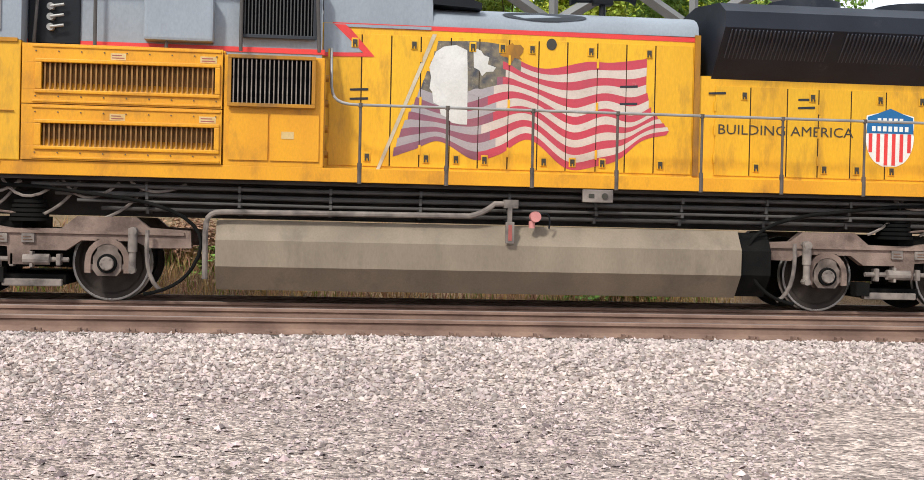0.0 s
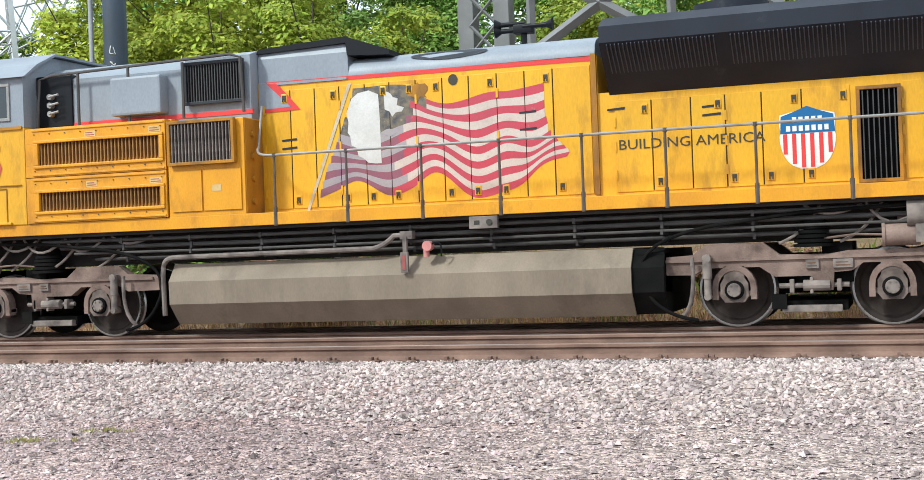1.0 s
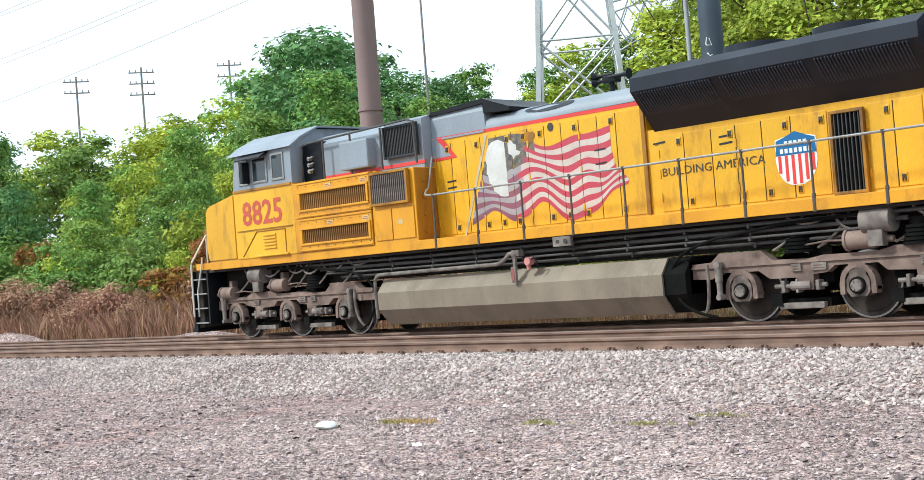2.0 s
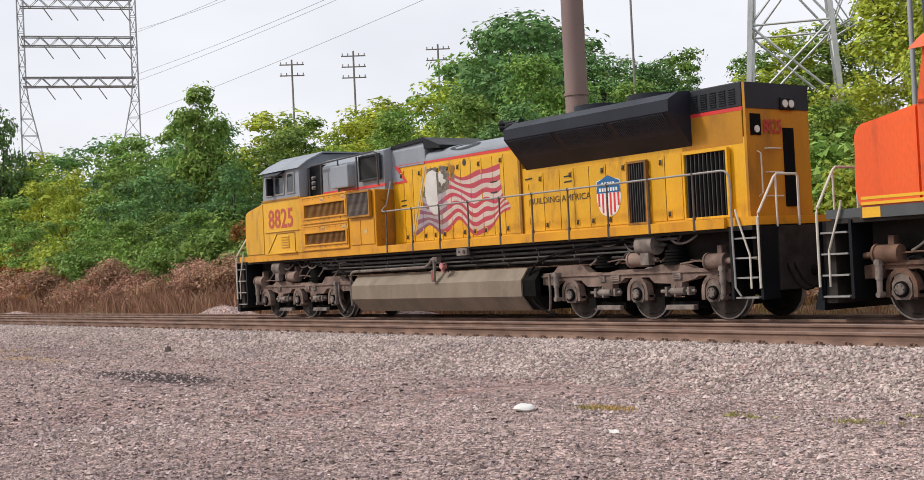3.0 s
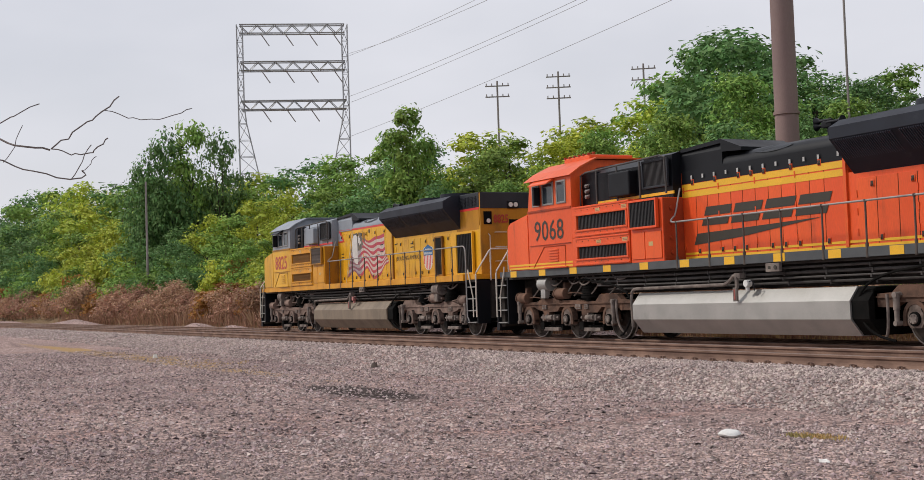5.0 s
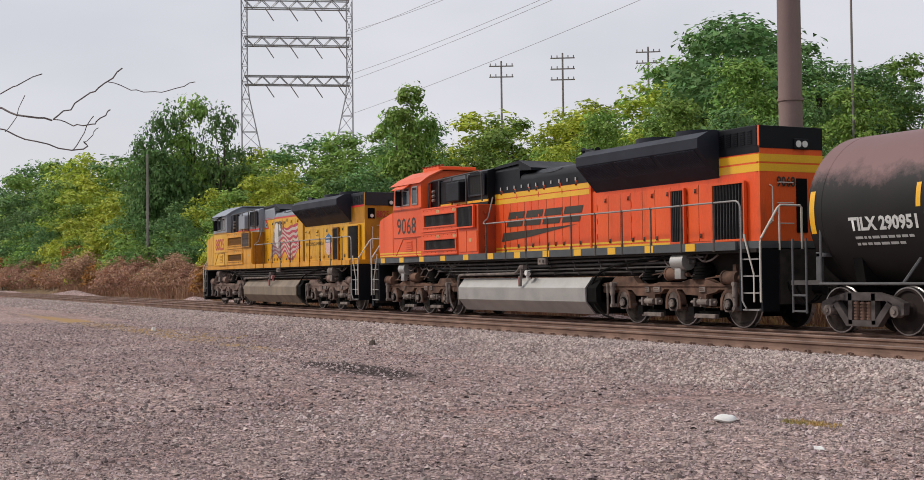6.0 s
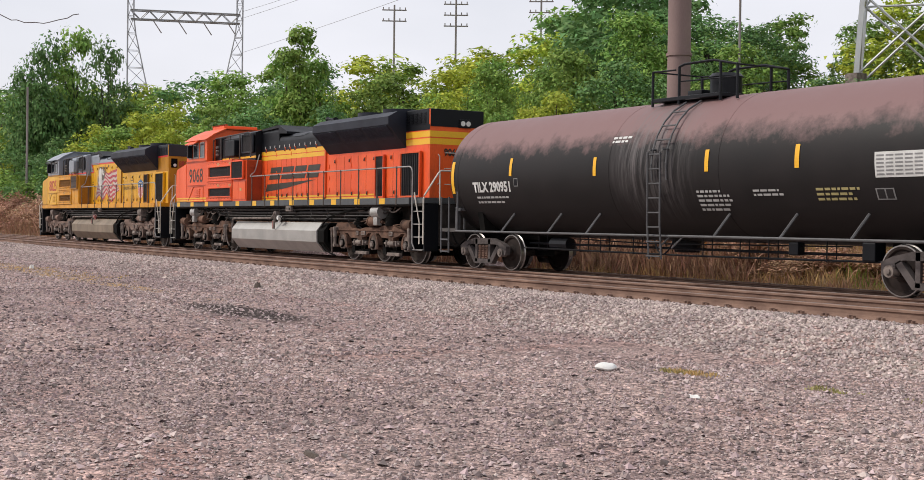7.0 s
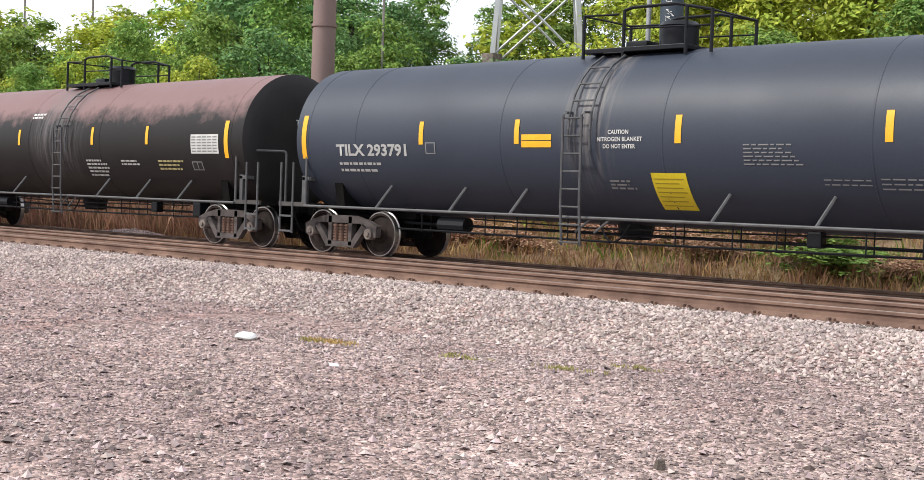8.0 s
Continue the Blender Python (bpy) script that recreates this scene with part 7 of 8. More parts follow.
def make_tree(name, label, seed, rx, rz, puffs, leaves, leaf, lift, material, trunk_r, lobes=9, fine=False):
    tree = thing(name, label, "tree" if name == "tree" else "bush")
    me, pts = tree_crown(seed, rx, rz, puffs, leaves, leaf, lift, lobes, fine)
    me.materials.append(material)
    ob = new("crown", me)
    ob.parent = tree
    rng = random.Random(seed)
    bm = bmesh.new()
    top = lift + rz * 0.75
    cyl(bm, (0, 0, -0.6), (0.1, 0.05, top), trunk_r, trunk_r * 0.25, seg=8)
    for i in range(9):
        p = pts[rng.randrange(len(pts))]
        z = rng.uniform(0.3, 0.7) * top
        cyl(bm, (0.08 * z / top, 0.03, z), tuple(p), trunk_r * 0.4, trunk_r * 0.08, seg=6)
    part("trunk", bm, M_BARK, tree, "grayish brown trunk and limbs")
    TALL[tree] = float(np.sort(pts[:, 2])[-4]) + 0.12 * rx
    return tree


GREEN, YELLOW, DEEP = "green deciduous tree on the bank", "yellowish green deciduous tree on the bank", "dark green deciduous tree on the bank"
NEAR = {  # finely leaved, for the bank close by
    "green": [make_tree("tree", "broad " + GREEN, 11, 3.3, 7.0, 190, 50, 0.102, 0.5, M_LEAF, 0.16, fine=True), make_tree("tree", "uneven " + GREEN, 15, 2.9, 6.4, 170, 50, 0.100, 0.4, M_LEAF, 0.14, fine=True)],
    "yellow": [make_tree("tree", YELLOW, 12, 3.1, 6.2, 180, 50, 0.100, 0.4, M_LEAF2, 0.14, fine=True)],
    "dark": [make_tree("tree", DEEP, 13, 3.5, 6.8, 190, 50, 0.102, 0.4, M_LEAF3, 0.16, fine=True)],
}
FAR = {  # coarser, for the far bank
    "green": [make_tree("tree", "broad " + GREEN, 31, 3.3, 7.0, 120, 34, 0.135, 0.4, M_LEAF, 0.16), make_tree("tree", "uneven " + GREEN, 35, 2.8, 6.4, 110, 34, 0.13, 0.3, M_LEAF, 0.14)],
    "yellow": [make_tree("tree", YELLOW, 32, 3.1, 6.2, 115, 34, 0.13, 0.3, M_LEAF2, 0.14)],
    "dark": [make_tree("tree", DEEP, 33, 3.5, 6.8, 120, 34, 0.135, 0.3, M_LEAF3, 0.16)],
    "slender": [make_tree("tree", "slender green tree on the bank", 36, 2.0, 8.0, 130, 40, 0.12, 0.2, M_LEAF, 0.12, 13)],
}
BUSHES = {
    "green": make_tree("bush", "green leafy bush on the bank", 21, 2.3, 2.4, 80, 34, 0.096, 0.0, M_LEAF, 0.05, 6),
    "yellow": make_tree("bush", "yellow green leafy bush on the bank", 22, 2.2, 2.3, 80, 34, 0.096, 0.0, M_LEAF2, 0.05, 6),
    "dark": make_tree("bush", "dark green leafy bush on the bank", 23, 2.5, 2.6, 80, 34, 0.096, 0.0, M_LEAF3, 0.05, 6),
    "rust": make_tree("bush", "russet autumn shrub by the track", 24, 1.4, 1.9, 60, 44, 0.075, 0.0, M_RUST_LEAF, 0.03, 6),
    "dry": make_tree("bush", "brown dried weed thicket by the track", 25, 1.7, 1.4, 75, 44, 0.055, 0.0, M_DRYWEED, 0.02, 7),
}
# heading from the camera (degrees left of square to the track) and the height in degrees to which the wood rises there
SKYLINE = ((95, 3.2), (84, 4.0), (82.6, 5.0), (81.2, 5.5), (79.2, 5.3), (78, 5.6), (73.0, 5.8), (71.4, 6.0), (69.6, 6.2), (67.2, 6.9), (66.3, 7.0),
           (64.4, 6.9), (61.7, 7.6), (60.3, 7.4), (57.7, 7.5), (56.2, 8.0), (55.2, 8.4), (54.2, 9.9), (52.9, 11.0), (51.9, 11.3), (50.4, 10.6), (49.6, 10.2),
           (47.4, 9.2), (46.2, 8.8), (44.0, 9.2), (40.0, 9.6), (37, 10.8), (35, 12.3), (31, 13.6), (23, 14.0), (10, 13.5), (-30, 13.5))
# leaf colours by heading: the upper limit of each stretch
SORTS = ((41, "green yellow green yellow"), (49.5, "dark green green"), (53.5, "green dark green"), (58, "green yellow"), (60, "green yellow green"), (63, "yellow green green"),
         (67, "green dark green"), (71.3, "dark green green"), (74.6, "yellow green"), (78, "dark green"), (81, "yellow green yellow"), (180, "dark dark green"))


def skyline(deg):
    s = sorted(SKYLINE)
    return float(np.interp(deg, [a for a, b in s], [b for a, b in s]))


def plant():
    rng = random.Random(8)
    used = set()

    def put(src, px, py, top, wide, sink=0.15):
        """Stand a plant at px, py so that it rises to top metres above the ground there."""
        m = pose(px, py, height(px, py) - sink, 0, 0, rng.uniform(0, 360))
        s = (top + sink) / TALL[src]
        ob = src if src not in used else copy_thing(src, m)
        used.add(src)
        ob.matrix_basis = m
        ob.scale = (wide, wide, s)

    def sort_of(deg):
        return rng.choice(next(names for limit, names in SORTS if deg < limit).split())

    for y, step, share in ((30.0, 3.6, 0.50), (35.5, 4.0, 0.72), (43, 4.4, 0.90), (54, 4.6, 1.0), (63, 4.4, 1.0)):
        x = 16.0
        while x > -430:
            grow = 1.0 + max(0.0, -x - 55) / 50
            px, py = x + rng.uniform(-1, 1), y + rng.uniform(-1.6, 1.6)
            x -= step * grow * rng.uniform(0.8, 1.2)
            deg, dist = math.degrees(math.atan2(-px, py)), math.hypot(px, py)
            rise = skyline(deg) * share * (rng.uniform(0.91, 1.0) if share > 0.95 else rng.uniform(0.80, 1.0))
            if 36.0 < deg < 43.0 and dist < 78:          # the open ground before the lattice tower
                rise = min(rise, 6.4)
            top = EYE_Z + dist * math.tan(math.radians(rise)) - height(px, py)
            if top < 1.0 or (px > -9.5 and py < 40) or (y > 60 and dist > 130):
                continue
            kind = sort_of(deg)
            if top < 3.8:
                put(BUSHES[kind], px, py, top, max(0.9, top / 2.6) * rng.uniform(0.9, 1.15))
                continue
            src = rng.choice((NEAR if dist < 82 else FAR)[kind])
            wide = min(max(top / TALL[src], 0.75) * rng.uniform(0.85, 1.1), 2.4) * grow ** 0.15 * (1.3 if share > 0.95 else 1.0)
            put(src, px, py, top, wide)
    # single trees that stand out of the wood
    for deg, dist, el, kind, wide in ((76.4, 150, 7.4, "dark", 1.5), (75.2, 152, 7.9, "green", 1.5), (74.0, 150, 7.4, "dark", 1.3), (77.3, 150, 6.4, "dark", 1.2),
                                      (65.7, 92, 8.4, "slender", 1.35), (66.4, 93, 7.4, "green", 1.0), (64.9, 94, 7.2, "green", 1.0)):
        p = at(deg, dist)
        put(FAR[kind][0], p.x, p.y, EYE_Z + dist * math.tan(math.radians(el)) - height(p.x, p.y), wide)
    # low bushes that close the foot of the bank
    x = -13.0
    while x > -260:
        grow = 1.0 + max(0.0, -x - 50) / 60
        px, py = x + rng.uniform(-0.8, 0.8), 27.6 + rng.uniform(-0.7, 1.2)
        x -= 2.3 * grow * rng.uniform(0.8, 1.3)
        kind = sort_of(math.degrees(math.atan2(-px, py))) if rng.random() < 0.85 else "rust"
        s = rng.uniform(0.75, 1.2) * grow ** 0.6
        put(BUSHES[kind], px, py, s * (2.6 if px < -20 else 1.5), s)
    # dried thickets along the far side of the track, low where the bank is open
    x = 12.0
    while x > -260:
        grow = 1.0 + max(0.0, -x - 50) / 60
        px, py = x + rng.uniform(-0.5, 0.5), 25.2 + rng.uniform(-0.6, 0.8)
        x -= 1.7 * grow * rng.uniform(0.8, 1.2)
        open_bank = px > -24
        s = rng.uniform(0.8, 1.35) * grow ** 0.7
        kind = "dry" if rng.random() < 0.80 else ("rust" if not open_bank else "green")
        put(BUSHES[kind], px, py, s * (0.55 if open_bank else 1.45), s * (0.8 if open_bank else 0.95))


plant()


def weeds(name, material, label, spots, seed, blades, spread):
    """Thin upright blades in tufts, one mesh. spots: x, y, height."""
    rng = np.random.RandomState(seed)
    n = len(spots) * blades
    p = np.repeat(spots, blades, 0)
    root = np.stack([p[:, 0] + rng.normal(size=n) * spread, p[:, 1] + rng.normal(size=n) * spread, np.zeros(n)], 1)
    root[:, 2] = np.repeat([height(a, b) for a, b, c in spots], blades)
    h = p[:, 2] * (0.5 + 0.7 * rng.rand(n))
    lean = rng.normal(size=(n, 2)) * 0.28 * h[:, None]
    side = rng.uniform(0, math.tau, n)
    w = (0.008 + 0.018 * h * rng.rand(n))
    sx_, sy_ = np.cos(side) * w, np.sin(side) * w
    mid = root + np.stack([lean[:, 0] * 0.4, lean[:, 1] * 0.4, h * 0.6], 1)
    tip = root + np.stack([lean[:, 0], lean[:, 1], h], 1)
    off = np.stack([sx_, sy_, 0 * w], 1)
    v = np.stack([root - off * 0.5, root + off * 0.5, mid + off, tip, mid - off], 1).reshape(-1, 3)
    f = np.arange(5 * n).reshape(n, 5)
    me = bpy.data.meshes.new(name)
    me.from_pydata(v.tolist(), [], f.tolist())
    me.materials.append(material)
    return tagged(new(name, me), label, "weeds", kind="stuff")


def weed_spots(seed, n, x0, x1, y0, y1, h0, h1):
    rng = np.random.RandomState(seed)
    return np.stack([rng.uniform(x0, x1, n), rng.uniform(y0, y1, n), rng.uniform(h0, h1, n)], 1)


weeds("dry_weeds", M_DRYWEED, "brown dried weeds along the far side of the track", np.concatenate([
    weed_spots(1, 1500, -60, -25, 23.6, 26.2, 0.5, 1.2), weed_spots(6, 700, -25, 6, 22.6, 27.4, 0.12, 0.45), weed_spots(2, 600, -150, -60, 23.4, 26.4, 0.6, 1.5)]), 31, 16, 0.35)
weeds("straw_grass", M_STRAW, "straw coloured dry grass behind the track", weed_spots(3, 1100, -34, 8, 22.6, 27.6, 0.15, 0.50), 32, 14, 0.18)
weeds("green_weeds", M_GRASS, "green weeds behind the track", np.concatenate([weed_spots(4, 260, -22, 12, 23.8, 27.0, 0.2, 0.6), weed_spots(5, 14, 4.3, 5.1, 23.0, 23.6, 0.2, 0.4)]), 33, 14, 0.2)


# ---- towers, poles, wires ----
def beam(bm, a, b, w):
    cyl(bm, a, b, w, seg=4, caps=False)


def elev(deg, dist):
    return EYE_Z + dist * math.tan(math.radians(deg))


def gantry_tower():
    """A tall steel frame tower with three lattice cross-girders."""
    d = 250.0
    tower = thing("transmission_tower", "tall gray lattice transmission tower with three cross girders", "transmission tower")
    left, right = at(73.05, d), at(68.4, d)
    along = (right - left).normalized()
    out = Vector((along.y, -along.x, 0))
    zt, z3, zb = elev(12.25, d), elev(8.95, d), 4.0
    wide = (right - left).length
    for leg in (left, right):
        bm = bmesh.new()
        n = 16
        k = -1 if leg is left else 1
        def corner(i, j):
            t = i / n
            z = zb + (zt - zb) * t
            f = 1.0 if t > 0.66 else 1.0 + (0.66 - t) * 20
            o = along * (0.55 * (1 if j in (0, 1) else -f) * -k * -1) + out * (0.8 * (1 if j in (0, 3) else -1))
            return leg + o + Vector((0, 0, z))
        for i in range(n):
            for j in range(4):
                beam(bm, corner(i, j), corner(i + 1, j), 0.11)
                beam(bm, corner(i, j), corner(i + 1, (j + 1) % 4), 0.06)
                beam(bm, corner(i, j), corner(i, (j + 1) % 4), 0.05)
        part("leg", bm, M_GALV, tower, "lattice leg")
    for ez in (12.25, 10.65, 8.95):
        bm = bmesh.new()
        z1 = elev(ez, d)
        z0 = z1 - 1.7
        n = 12
        for s in (-0.8, 0.8):
            for i in range(n):
                a, b = left + along * (wide * i / n) + out * s, left + along * (wide * (i + 1) / n) + out * s
                beam(bm, a + Vector((0, 0, z1)), b + Vector((0, 0, z1)), 0.13)
                beam(bm, a + Vector((0, 0, z0)), b + Vector((0, 0, z0)), 0.13)
                beam(bm, a + Vector((0, 0, z0 if i % 2 else z1)), b + Vector((0, 0, z1 if i % 2 else z0)), 0.08)
        part("cross_girder", bm, M_GALV, tower, "lattice cross girder")
        for i in range(4):
            bm = bmesh.new()
            p = left + along * wide * (0.2 + 0.23 * i) + Vector((0, 0, z0))
            cyl(bm, p, p + along * 1.6 + Vector((0, 0, -2.4)), 0.10, seg=6)
            part("insulator", bm, M_WOODPOLE, tower, "hanging insulator string")
    return left, along, wide


tower_left, tower_along, tower_wide = gantry_tower()


def lattice_tower(deg, dist, base_deg, spread):
    """A pale square lattice tower on a concrete foot, tapering upwards."""
    tower = thing("lattice_tower", "pale galvanised lattice tower on the bank", "transmission tower")
    c = at(deg, dist)
    z0 = elev(base_deg, dist)
    a = Vector((math.cos(math.radians(deg)), math.sin(math.radians(deg)), 0))
    b = Vector((-a.y, a.x, 0))
    levels = [0, 4.4, 9.4, 14.6, 20.0, 25.0]
    def leg(i, j):
        w = spread * (1 - 0.026 * levels[i])
        return c + a * w * (-1, 1, 1, -1)[j] + b * w * (-1, -1, 1, 1)[j] + Vector((0, 0, z0 + levels[i]))
    for j in range(4):
        bm = bmesh.new()
        for i in range(len(levels) - 1):
            beam(bm, leg(i, j), leg(i + 1, j), 0.19)
        part("leg", bm, M_LATTICE, tower, "steel angle leg")
        k = (j + 1) % 4
        for i in range(len(levels) - 1):
            for p, q, w in ((leg(i, j), leg(i + 1, k), 0.07), (leg(i, k), leg(i + 1, j), 0.07), (leg(i + 1, j), leg(i + 1, k), 0.06)):
                bm = bmesh.new()
                beam(bm, p, q, w)
                part("brace", bm, M_LATTICE, tower, "steel brace")
        bm = bmesh.new()
        p = leg(0, j)
        box(bm, p.x - 0.4, p.x + 0.4, p.y - 0.4, p.y + 0.4, p.z - 6.0, p.z + 0.1, 0.03)
        part("footing", bm, M_BOX, tower, "concrete footing")
    for i, out in ((1, 7.5), (2, 9.0)):
        bm = bmesh.new()
        z = z0 + levels[i]
        root = c + a * spread * 0.8
        tip = c + a * (spread + out) + b * 1.0 + Vector((0, 0, z + 3.4))
        n = 7
        for s in (-1.0, 1.0):
            lo = [(root + b * s * 1.6 + Vector((0, 0, z - 0.6))).lerp(tip, t / n) for t in range(n + 1)]
            hi = [(root + b * s * 1.6 + Vector((0, 0, z + 1.9))).lerp(tip + Vector((0, 0, 0.5)), t / n) for t in range(n + 1)]
            for t in range(n):
                beam(bm, lo[t], lo[t + 1], 0.06)
                beam(bm, hi[t], hi[t + 1], 0.06)
                beam(bm, lo[t], hi[t + 1], 0.045)
                beam(bm, hi[t], lo[t + 1], 0.045)
        part("side_arm", bm, M_LATTICE, tower, "lattice side arm")
    return tower


lattice_tower(39.5, 74.0, 6.3, 2.45)


def round_pole(name, label, deg, dist, radius, top, material, collar=None, taper=1.0):
    p = at(deg, dist)
    z0 = height(p.x, p.y) - 0.5
    bm = bmesh.new()
    cyl(bm, (0, 0, z0), (0, 0, top), radius, radius * taper, seg=28)
    ob = thing(name, label, "pole", at=(p.x, p.y, 0))
    part("shaft", bm, material, ob, smooth=True)
    if collar:
        for z in collar:
            bm = bmesh.new()
            cyl(bm, (0, 0, z - 0.05), (0, 0, z + 0.05), radius * 1.08, seg=28)
            part("collar", bm, material, ob, "flange ring", smooth=True)
    return ob


round_pole("steel_pole", "tall weathered brown tubular steel pole", 48.95, 45.0, 0.41, 26.0, M_STACK, (elev(7.5, 45), elev(7.5, 45) - 4.0), 0.9)
blue_pole = round_pole("steel_pole", "dark blue steel pole with white graffiti", 33.6, 36.0, 0.32, 26.0, M_BLUEPOLE)
round_pole("conduit_pole", "thin gray conduit pole beside the blue pole", 34.6, 36.2, 0.07, 22.0, M_GALV)


def graffiti():
    rng = random.Random(4)
    bm = bmesh.new()
    p = at(33.6, 36.0)
    face = math.atan2(-p.y, -p.x)
    z = elev(6.9, 36)
    for i in range(5):
        a0 = face - 0.25 + rng.uniform(-0.2, 0.2)
        pts = []
        for j in range(6):
            a = a0 + rng.uniform(-0.45, 0.45)
            pts.append((0.325 * math.cos(a), 0.325 * math.sin(a), z + i * 0.30 + rng.uniform(0, 0.34)))
        tube(bm, pts, 0.016, 5)
    part("graffiti", bm, M_WHITE, blue_pole, "white sprayed scrawl")


graffiti()


def utility_pole(deg, dist, top_deg, arms, foot=None):
    p = at(deg, dist)
    ob = thing("utility_pole", "wooden utility pole with crossarms beyond the trees" if arms else "thin wooden pole standing before the trees", "utility pole", "utility poles", at=(p.x, p.y, 0))
    top = elev(top_deg, dist)
    bm = bmesh.new()
    w = dist * 0.0009
    cyl(bm, (0, 0, foot if foot is not None else 2.0), (0, 0, top), w * 1.2, w * 0.8, seg=8)
    part("shaft", bm, M_WOODPOLE, ob)
    a = Vector((math.cos(math.radians(deg)), math.sin(math.radians(deg)), 0))
    for i in range(arms):
        bm = bmesh.new()
        z = top - dist * (0.004 + 0.0085 * i)
        r = a * dist * 0.0095
        cyl(bm, tuple(-r + Vector((0, 0, z))), tuple(r + Vector((0, 0, z))), w * 0.55, seg=6)
        for k in (-0.9, -0.45, 0.45, 0.9):
            q = r * k + Vector((0, 0, z))
            cyl(bm, tuple(q), tuple(q + Vector((0, 0, dist * 0.0022))), w * 0.5, seg=6)
        part("crossarm", bm, M_WOODPOLE, ob, "wooden crossarm with insulators")
    return ob


utility_pole(61.6, 130.0, 9.6, 2)
utility_pole(58.85, 120.0, 9.9, 3)
utility_pole(55.05, 130.0, 10.05, 2)
utility_pole(46.35, 60.0, 17.0, 1)
utility_pole(77.25, 122.0, 5.5, 0, foot=-1.0)


def wire(a, b, sag, r):
    pts = []
    for i in range(13):
        t = i / 12
        p = Vector(a).lerp(Vector(b), t)
        p.z -= sag * 4 * t * (1 - t)
        pts.append(p)
    bm = bmesh.new()
    tube(bm, pts, r, 5)
    return mesh_thing("power_line", bm, M_WIRE, "thin gray overhead power line", "wire", "power lines")


for k, (deg0, el0, deg1, el1) in enumerate(((68.2, 11.0, 60.0, 13.9), (68.3, 9.1, 55.5, 13.9), (68.4, 7.3, 51.5, 13.5), (68.2, 10.9, 58.0, 15.1), (68.2, 8.85, 52.5, 14.8))):
    wire(at(deg0, 250, elev(el0, 250)), at(deg1, 150, elev(el1, 150)), 0.6, 0.032)


# ---- steel bridge behind the train, over the trees ----
def bridge():
    br = thing("steel_bridge", "gray riveted steel trestle bridge behind the train", "bridge")
    d = 38.0
    for deg in (17.3, 5.5, -3.0):
        p = at(deg, d)
        bm = bmesh.new()
        for k in (-0.55, 0.55):
            box(bm, p.x + k - 0.24, p.x + k + 0.24, p.y - 0.3, p.y + 0.3, height(p.x, p.y) - 0.5, 13.0, 0.02)
        n = 14
        for i in range(n):
            za, zb2 = 1.0 + 12.0 * i / n, 1.0 + 12.0 * (i + 1) / n
            beam(bm, (p.x - 0.4, p.y - 0.3, za), (p.x + 0.4, p.y - 0.3, zb2), 0.05)
            beam(bm, (p.x + 0.4, p.y - 0.3, za), (p.x - 0.4, p.y - 0.3, zb2), 0.05)
        part("column", bm, M_BRIDGE, br, "laced steel column")
    a, b = at(14.5, d), at(-22, d)
    bm = bmesh.new()
    box(bm, a.x + 2.5, b.x, 35.0, 41.0, 9.2, 11.0, 0.05)
    part("deck", bm, M_UNDER, br, "dark bridge deck")
    n = 6
    for i in range(n):
        x0, x1 = a.x + (b.x - a.x) * i / n, a.x + (b.x - a.x) * (i + 1) / n
        for p, q, w in (((x0, 6.7), (x1, 9.2), 0.17), ((x1, 6.7), (x0, 9.2), 0.17), ((x0, 6.7), (x0, 9.2), 0.13), ((x0, 6.7), (x1, 6.7), 0.17)):
            bm = bmesh.new()
            beam(bm, (p[0], 34.8, p[1]), (q[0], 34.8, q[1]), w)
            part("truss_member", bm, M_BRIDGE, br)


bridge()


# ---- litter and growth on the lot ----
def cup(x, y):
    z = height(x, y)
    bm = bmesh.new()
    seg = 24
    prof = ((0.0, 0.015), (0.10, 0.01), (0.115, 0.03), (0.105, 0.055), (0.085, 0.07), (0.07, 0.078), (0.03, 0.082), (0.0, 0.084))
    rings = [[bm.verts.new((max(r, 0.001) * math.cos(TRUE * k / seg) * 1.25, max(r, 0.001) * math.sin(TRUE * k / seg), h + 0.008 * math.sin(3 * TRUE * k / seg) * r * 8)) for k in range(seg)] for r, h in prof]
    for a, b in zip(rings, rings[1:]):
        for k in range(seg):
            bm.faces.new((a[k], a[(k + 1) % seg], b[(k + 1) % seg], b[k]))
    mesh_thing("crushed_cup_lid", bm, M_WHITE, "crushed white plastic lid lying on the gravel", "litter", at=(x, y, z), smooth=True)


cup(-11.35, 8.88)


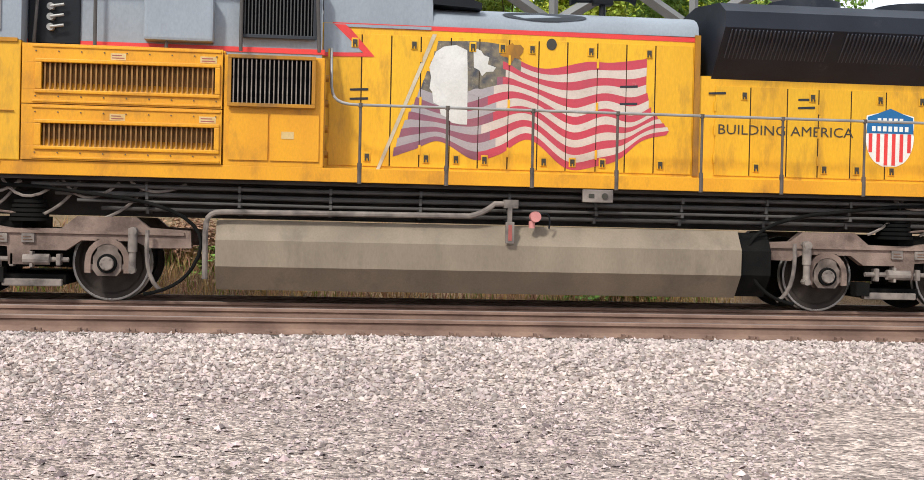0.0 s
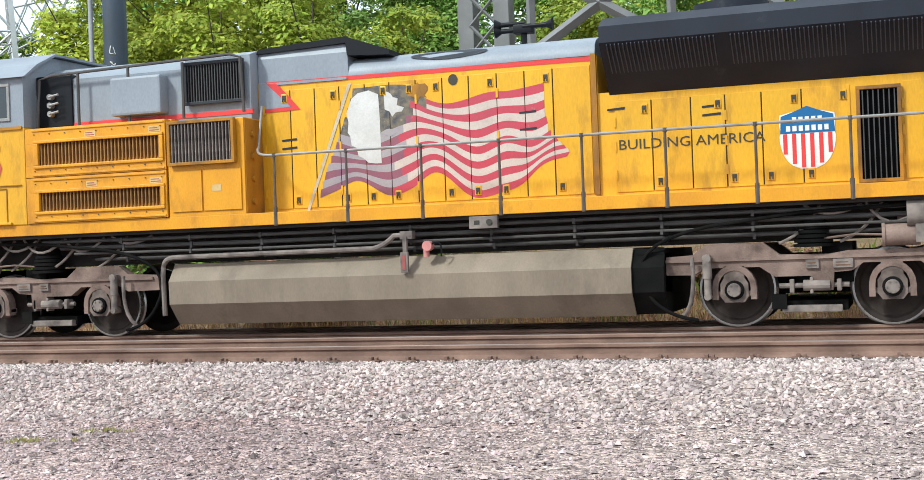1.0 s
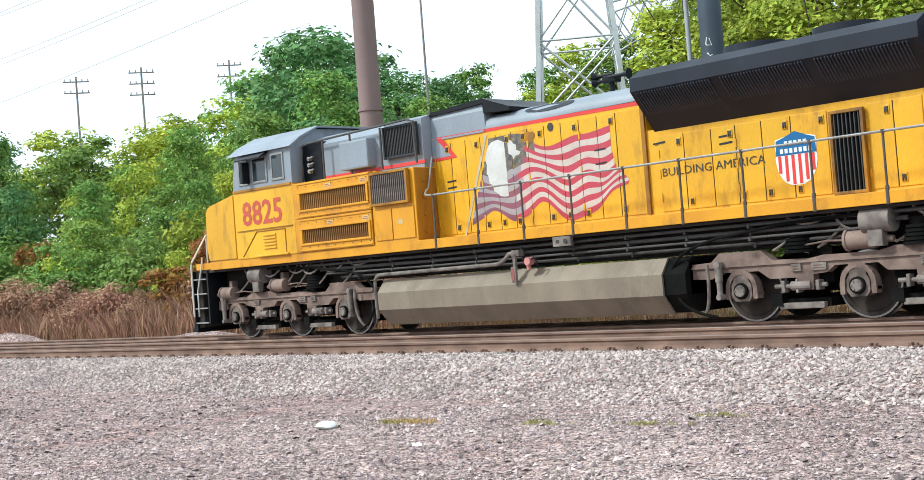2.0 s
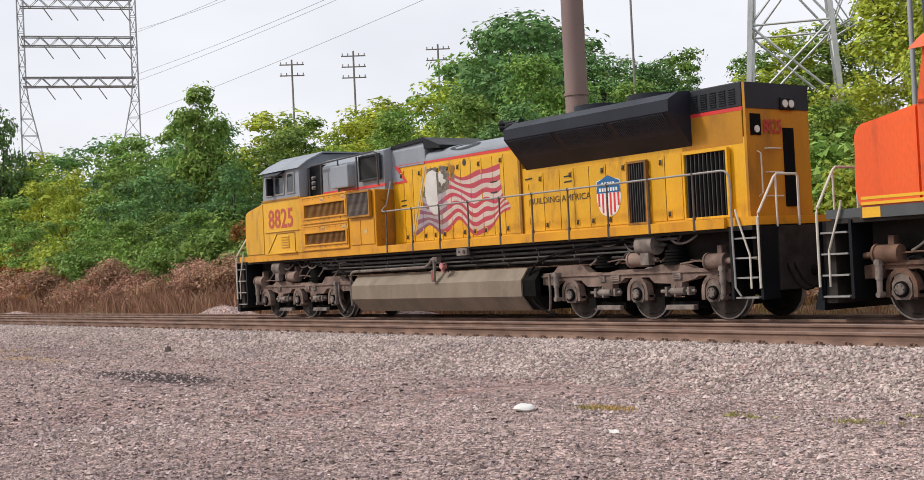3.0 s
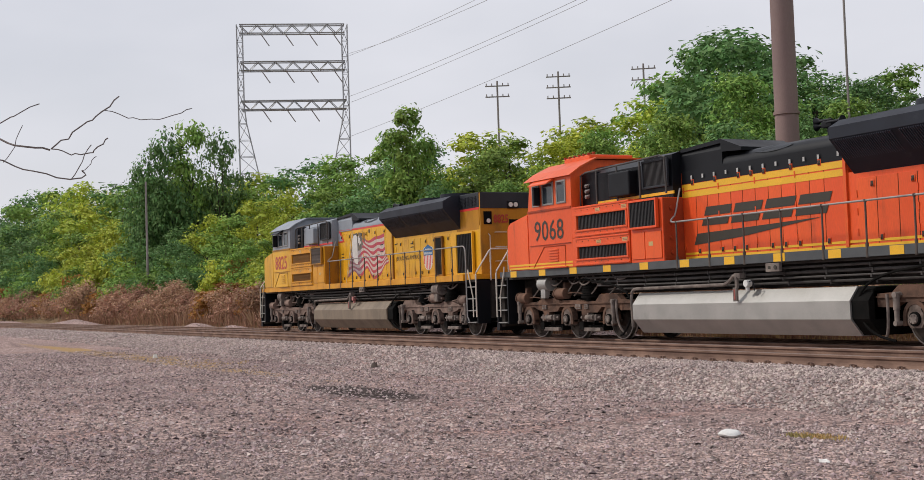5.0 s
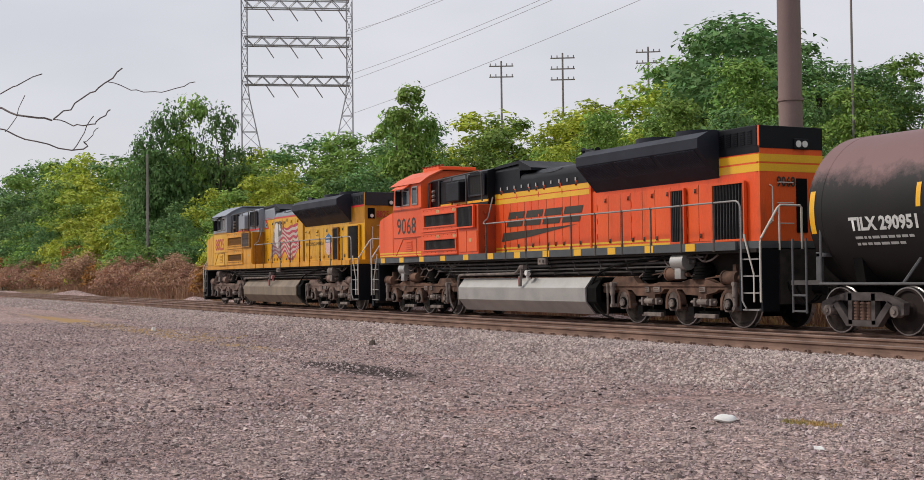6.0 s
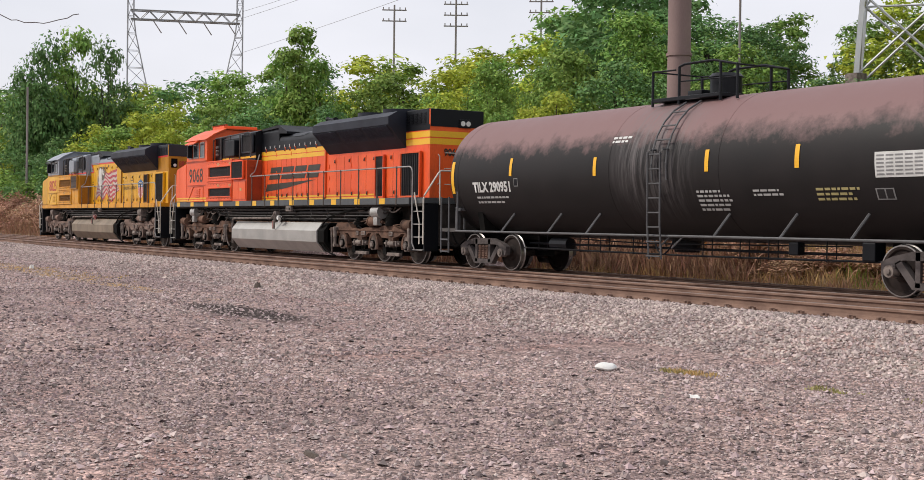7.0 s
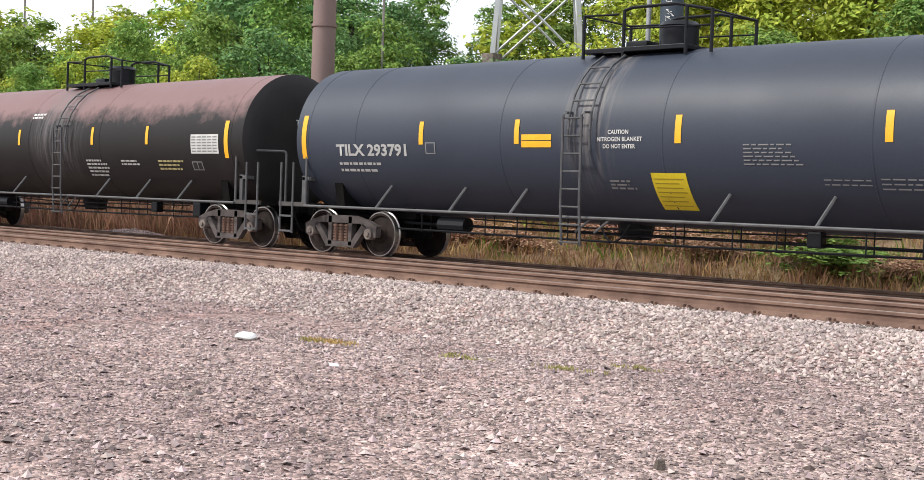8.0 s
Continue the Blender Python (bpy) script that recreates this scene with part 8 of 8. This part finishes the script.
def twigs():
    """Bare end of a branch that hangs into the view, about four metres from the camera."""
    d = 4.2
    tw = thing("bare_branch", "thin bare gray brown branch hanging overhead", "branch")

    def pt(deg, el, k=0.0):
        p = at(deg, d + k)
        p.z = elev(el, d + k)
        return p
    main = [(88.0, 7.9, 0.3), (85.5, 7.6, 0.2), (83.3, 7.3, 0.1), (82.2, 7.05, 0), (81.2, 6.87, 0)]
    runs = ((main, 0.011), ([(81.2, 6.87, 0), (80.5, 7.4, 0.02), (79.7, 8.05, 0.03), (79.0, 8.55, 0.05), (78.3, 9.17, 0.08)], 0.0075),
            ([(79.0, 8.53, 0.05), (78.0, 8.3, 0.1), (77.0, 8.17, 0.15), (76.0, 8.4, 0.2), (75.2, 8.66, 0.25)], 0.005),
            ([(81.2, 6.87, 0), (80.4, 6.72, -0.02), (79.6, 6.72, -0.05), (79.2, 7.05, -0.07), (78.8, 7.39, -0.1)], 0.0065),
            ([(87.0, 6.9, 0.2), (84.5, 6.6, 0.1), (83.1, 6.35, 0.05), (81.8, 5.95, 0), (80.4, 5.65, -0.03), (79.75, 5.75, -0.03), (79.9, 6.0, -0.03)], 0.008),
            ([(80.35, 5.66, -0.03), (79.95, 6.4, -0.05), (79.5, 7.1, -0.06)], 0.005), ([(79.9, 6.0, -0.03), (79.6, 6.3, -0.03), (79.3, 6.6, -0.03)], 0.004),
            ([(86.0, 7.9, 0.1), (83.3, 7.95, 0.05), (82.6, 8.3, 0), (81.6, 8.82, 0)], 0.006), ([(83.1, 6.37, 0.05), (82.7, 7.0, 0.03), (82.3, 7.9, 0)], 0.004))
    for pts, r in runs:
        bm = bmesh.new()
        q = [pt(*p) for p in pts]
        fine = []
        rng = random.Random(len(pts))
        for a, b in zip(q, q[1:]):
            for j in range(3):
                fine.append(a.lerp(b, j / 3) + Vector((rng.uniform(-1, 1), rng.uniform(-1, 1), rng.uniform(-1, 1))) * 0.006)
        fine.append(q[-1])
        tube(bm, fine, r * 0.30, 6)
        part("twig", bm, M_TWIG, tw)


twigs()


def tuft_spots(places, n, spread, h, seed):
    rng = np.random.RandomState(seed)
    out = []
    for x, y, w in places:
        out.append(np.stack([x + rng.normal(size=n) * spread * w * 2.2, y + rng.normal(size=n) * spread * w * 0.5, h * (0.5 + rng.rand(n))], 1))
    return np.concatenate(out)


weeds("lot_weeds", M_LOTWEED, "small green and straw weeds growing in the gravel", tuft_spots(((-10.75, 9.4, 0.8), (-8.8, 9.7, 1.0), (-7.5, 9.8, 0.8), (-7.2, 10.5, 0.8)), 14, 0.09, 0.035, 41), 51, 8, 0.03)
weeds("lot_straw", M_STRAW, "pale straw lying in the gravel", tuft_spots(((-10.6, 9.5, 0.3), (-36, 10.0, 2.4), (-41, 9.7, 2.4), (-47, 9.4, 2.4)), 60, 0.3, 0.035, 42), 52, 6, 0.06)


def litter(name, x, y, sx_, sy_, h, material, label):
    bm = bmesh.new()
    rng = random.Random(int(x * 100))
    n = 9
    low = [bm.verts.new((sx_ * math.cos(TRUE * i / n) * rng.uniform(0.7, 1.1), sy_ * math.sin(TRUE * i / n) * rng.uniform(0.7, 1.1), 0.0)) for i in range(n)]
    high = [bm.verts.new((v.co.x * 0.75, v.co.y * 0.75, h * rng.uniform(0.6, 1.2))) for v in low]
    bm.faces.new(low[::-1])
    bm.faces.new(high)
    for i in range(n):
        bm.faces.new((low[i], low[(i + 1) % n], high[(i + 1) % n], high[i]))
    mesh_thing(name, bm, material, label, "litter", at=(x, y, height(x, y) + 0.004))


litter("paper_scrap", -9.05, 8.12, 0.10, 0.05, 0.02, M_WHITE, "small white paper scrap on the gravel")
litter("paper_scrap", -41.2, 9.5, 0.12, 0.09, 0.12, M_WHITE, "small white litter scrap on the verge")
litter("wood_scrap", -7.94, 3.7, 0.14, 0.03, 0.03, M_TIE, "dark splinter of wood lying on the gravel")
litter("dark_stone", -4.36, 6.63, 0.05, 0.04, 0.05, M_TIE, "dark broken stone lying on the gravel")
litter("dark_stone", -28.0, 11.6, 0.12, 0.09, 0.12, M_TIE, "dark lump of stone on the ballast")


# ---- what moves ----
def motions():
    times = [t for t, s in RUN]
    runs = [s for t, s in RUN]
    for ob, home in TRAIN:
        walk(ob, [(t, pose(home - s, TRACK_Y, 0)) for t, s in RUN])
    beats = [i / 15 for i in range(121)]
    for ob, x, radius in WHEELSETS:
        walk(ob, [(t, pose(x, 0, radius, 0, -math.degrees(float(np.interp(t, times, runs)) / radius), 0)) for t in beats])


motions()
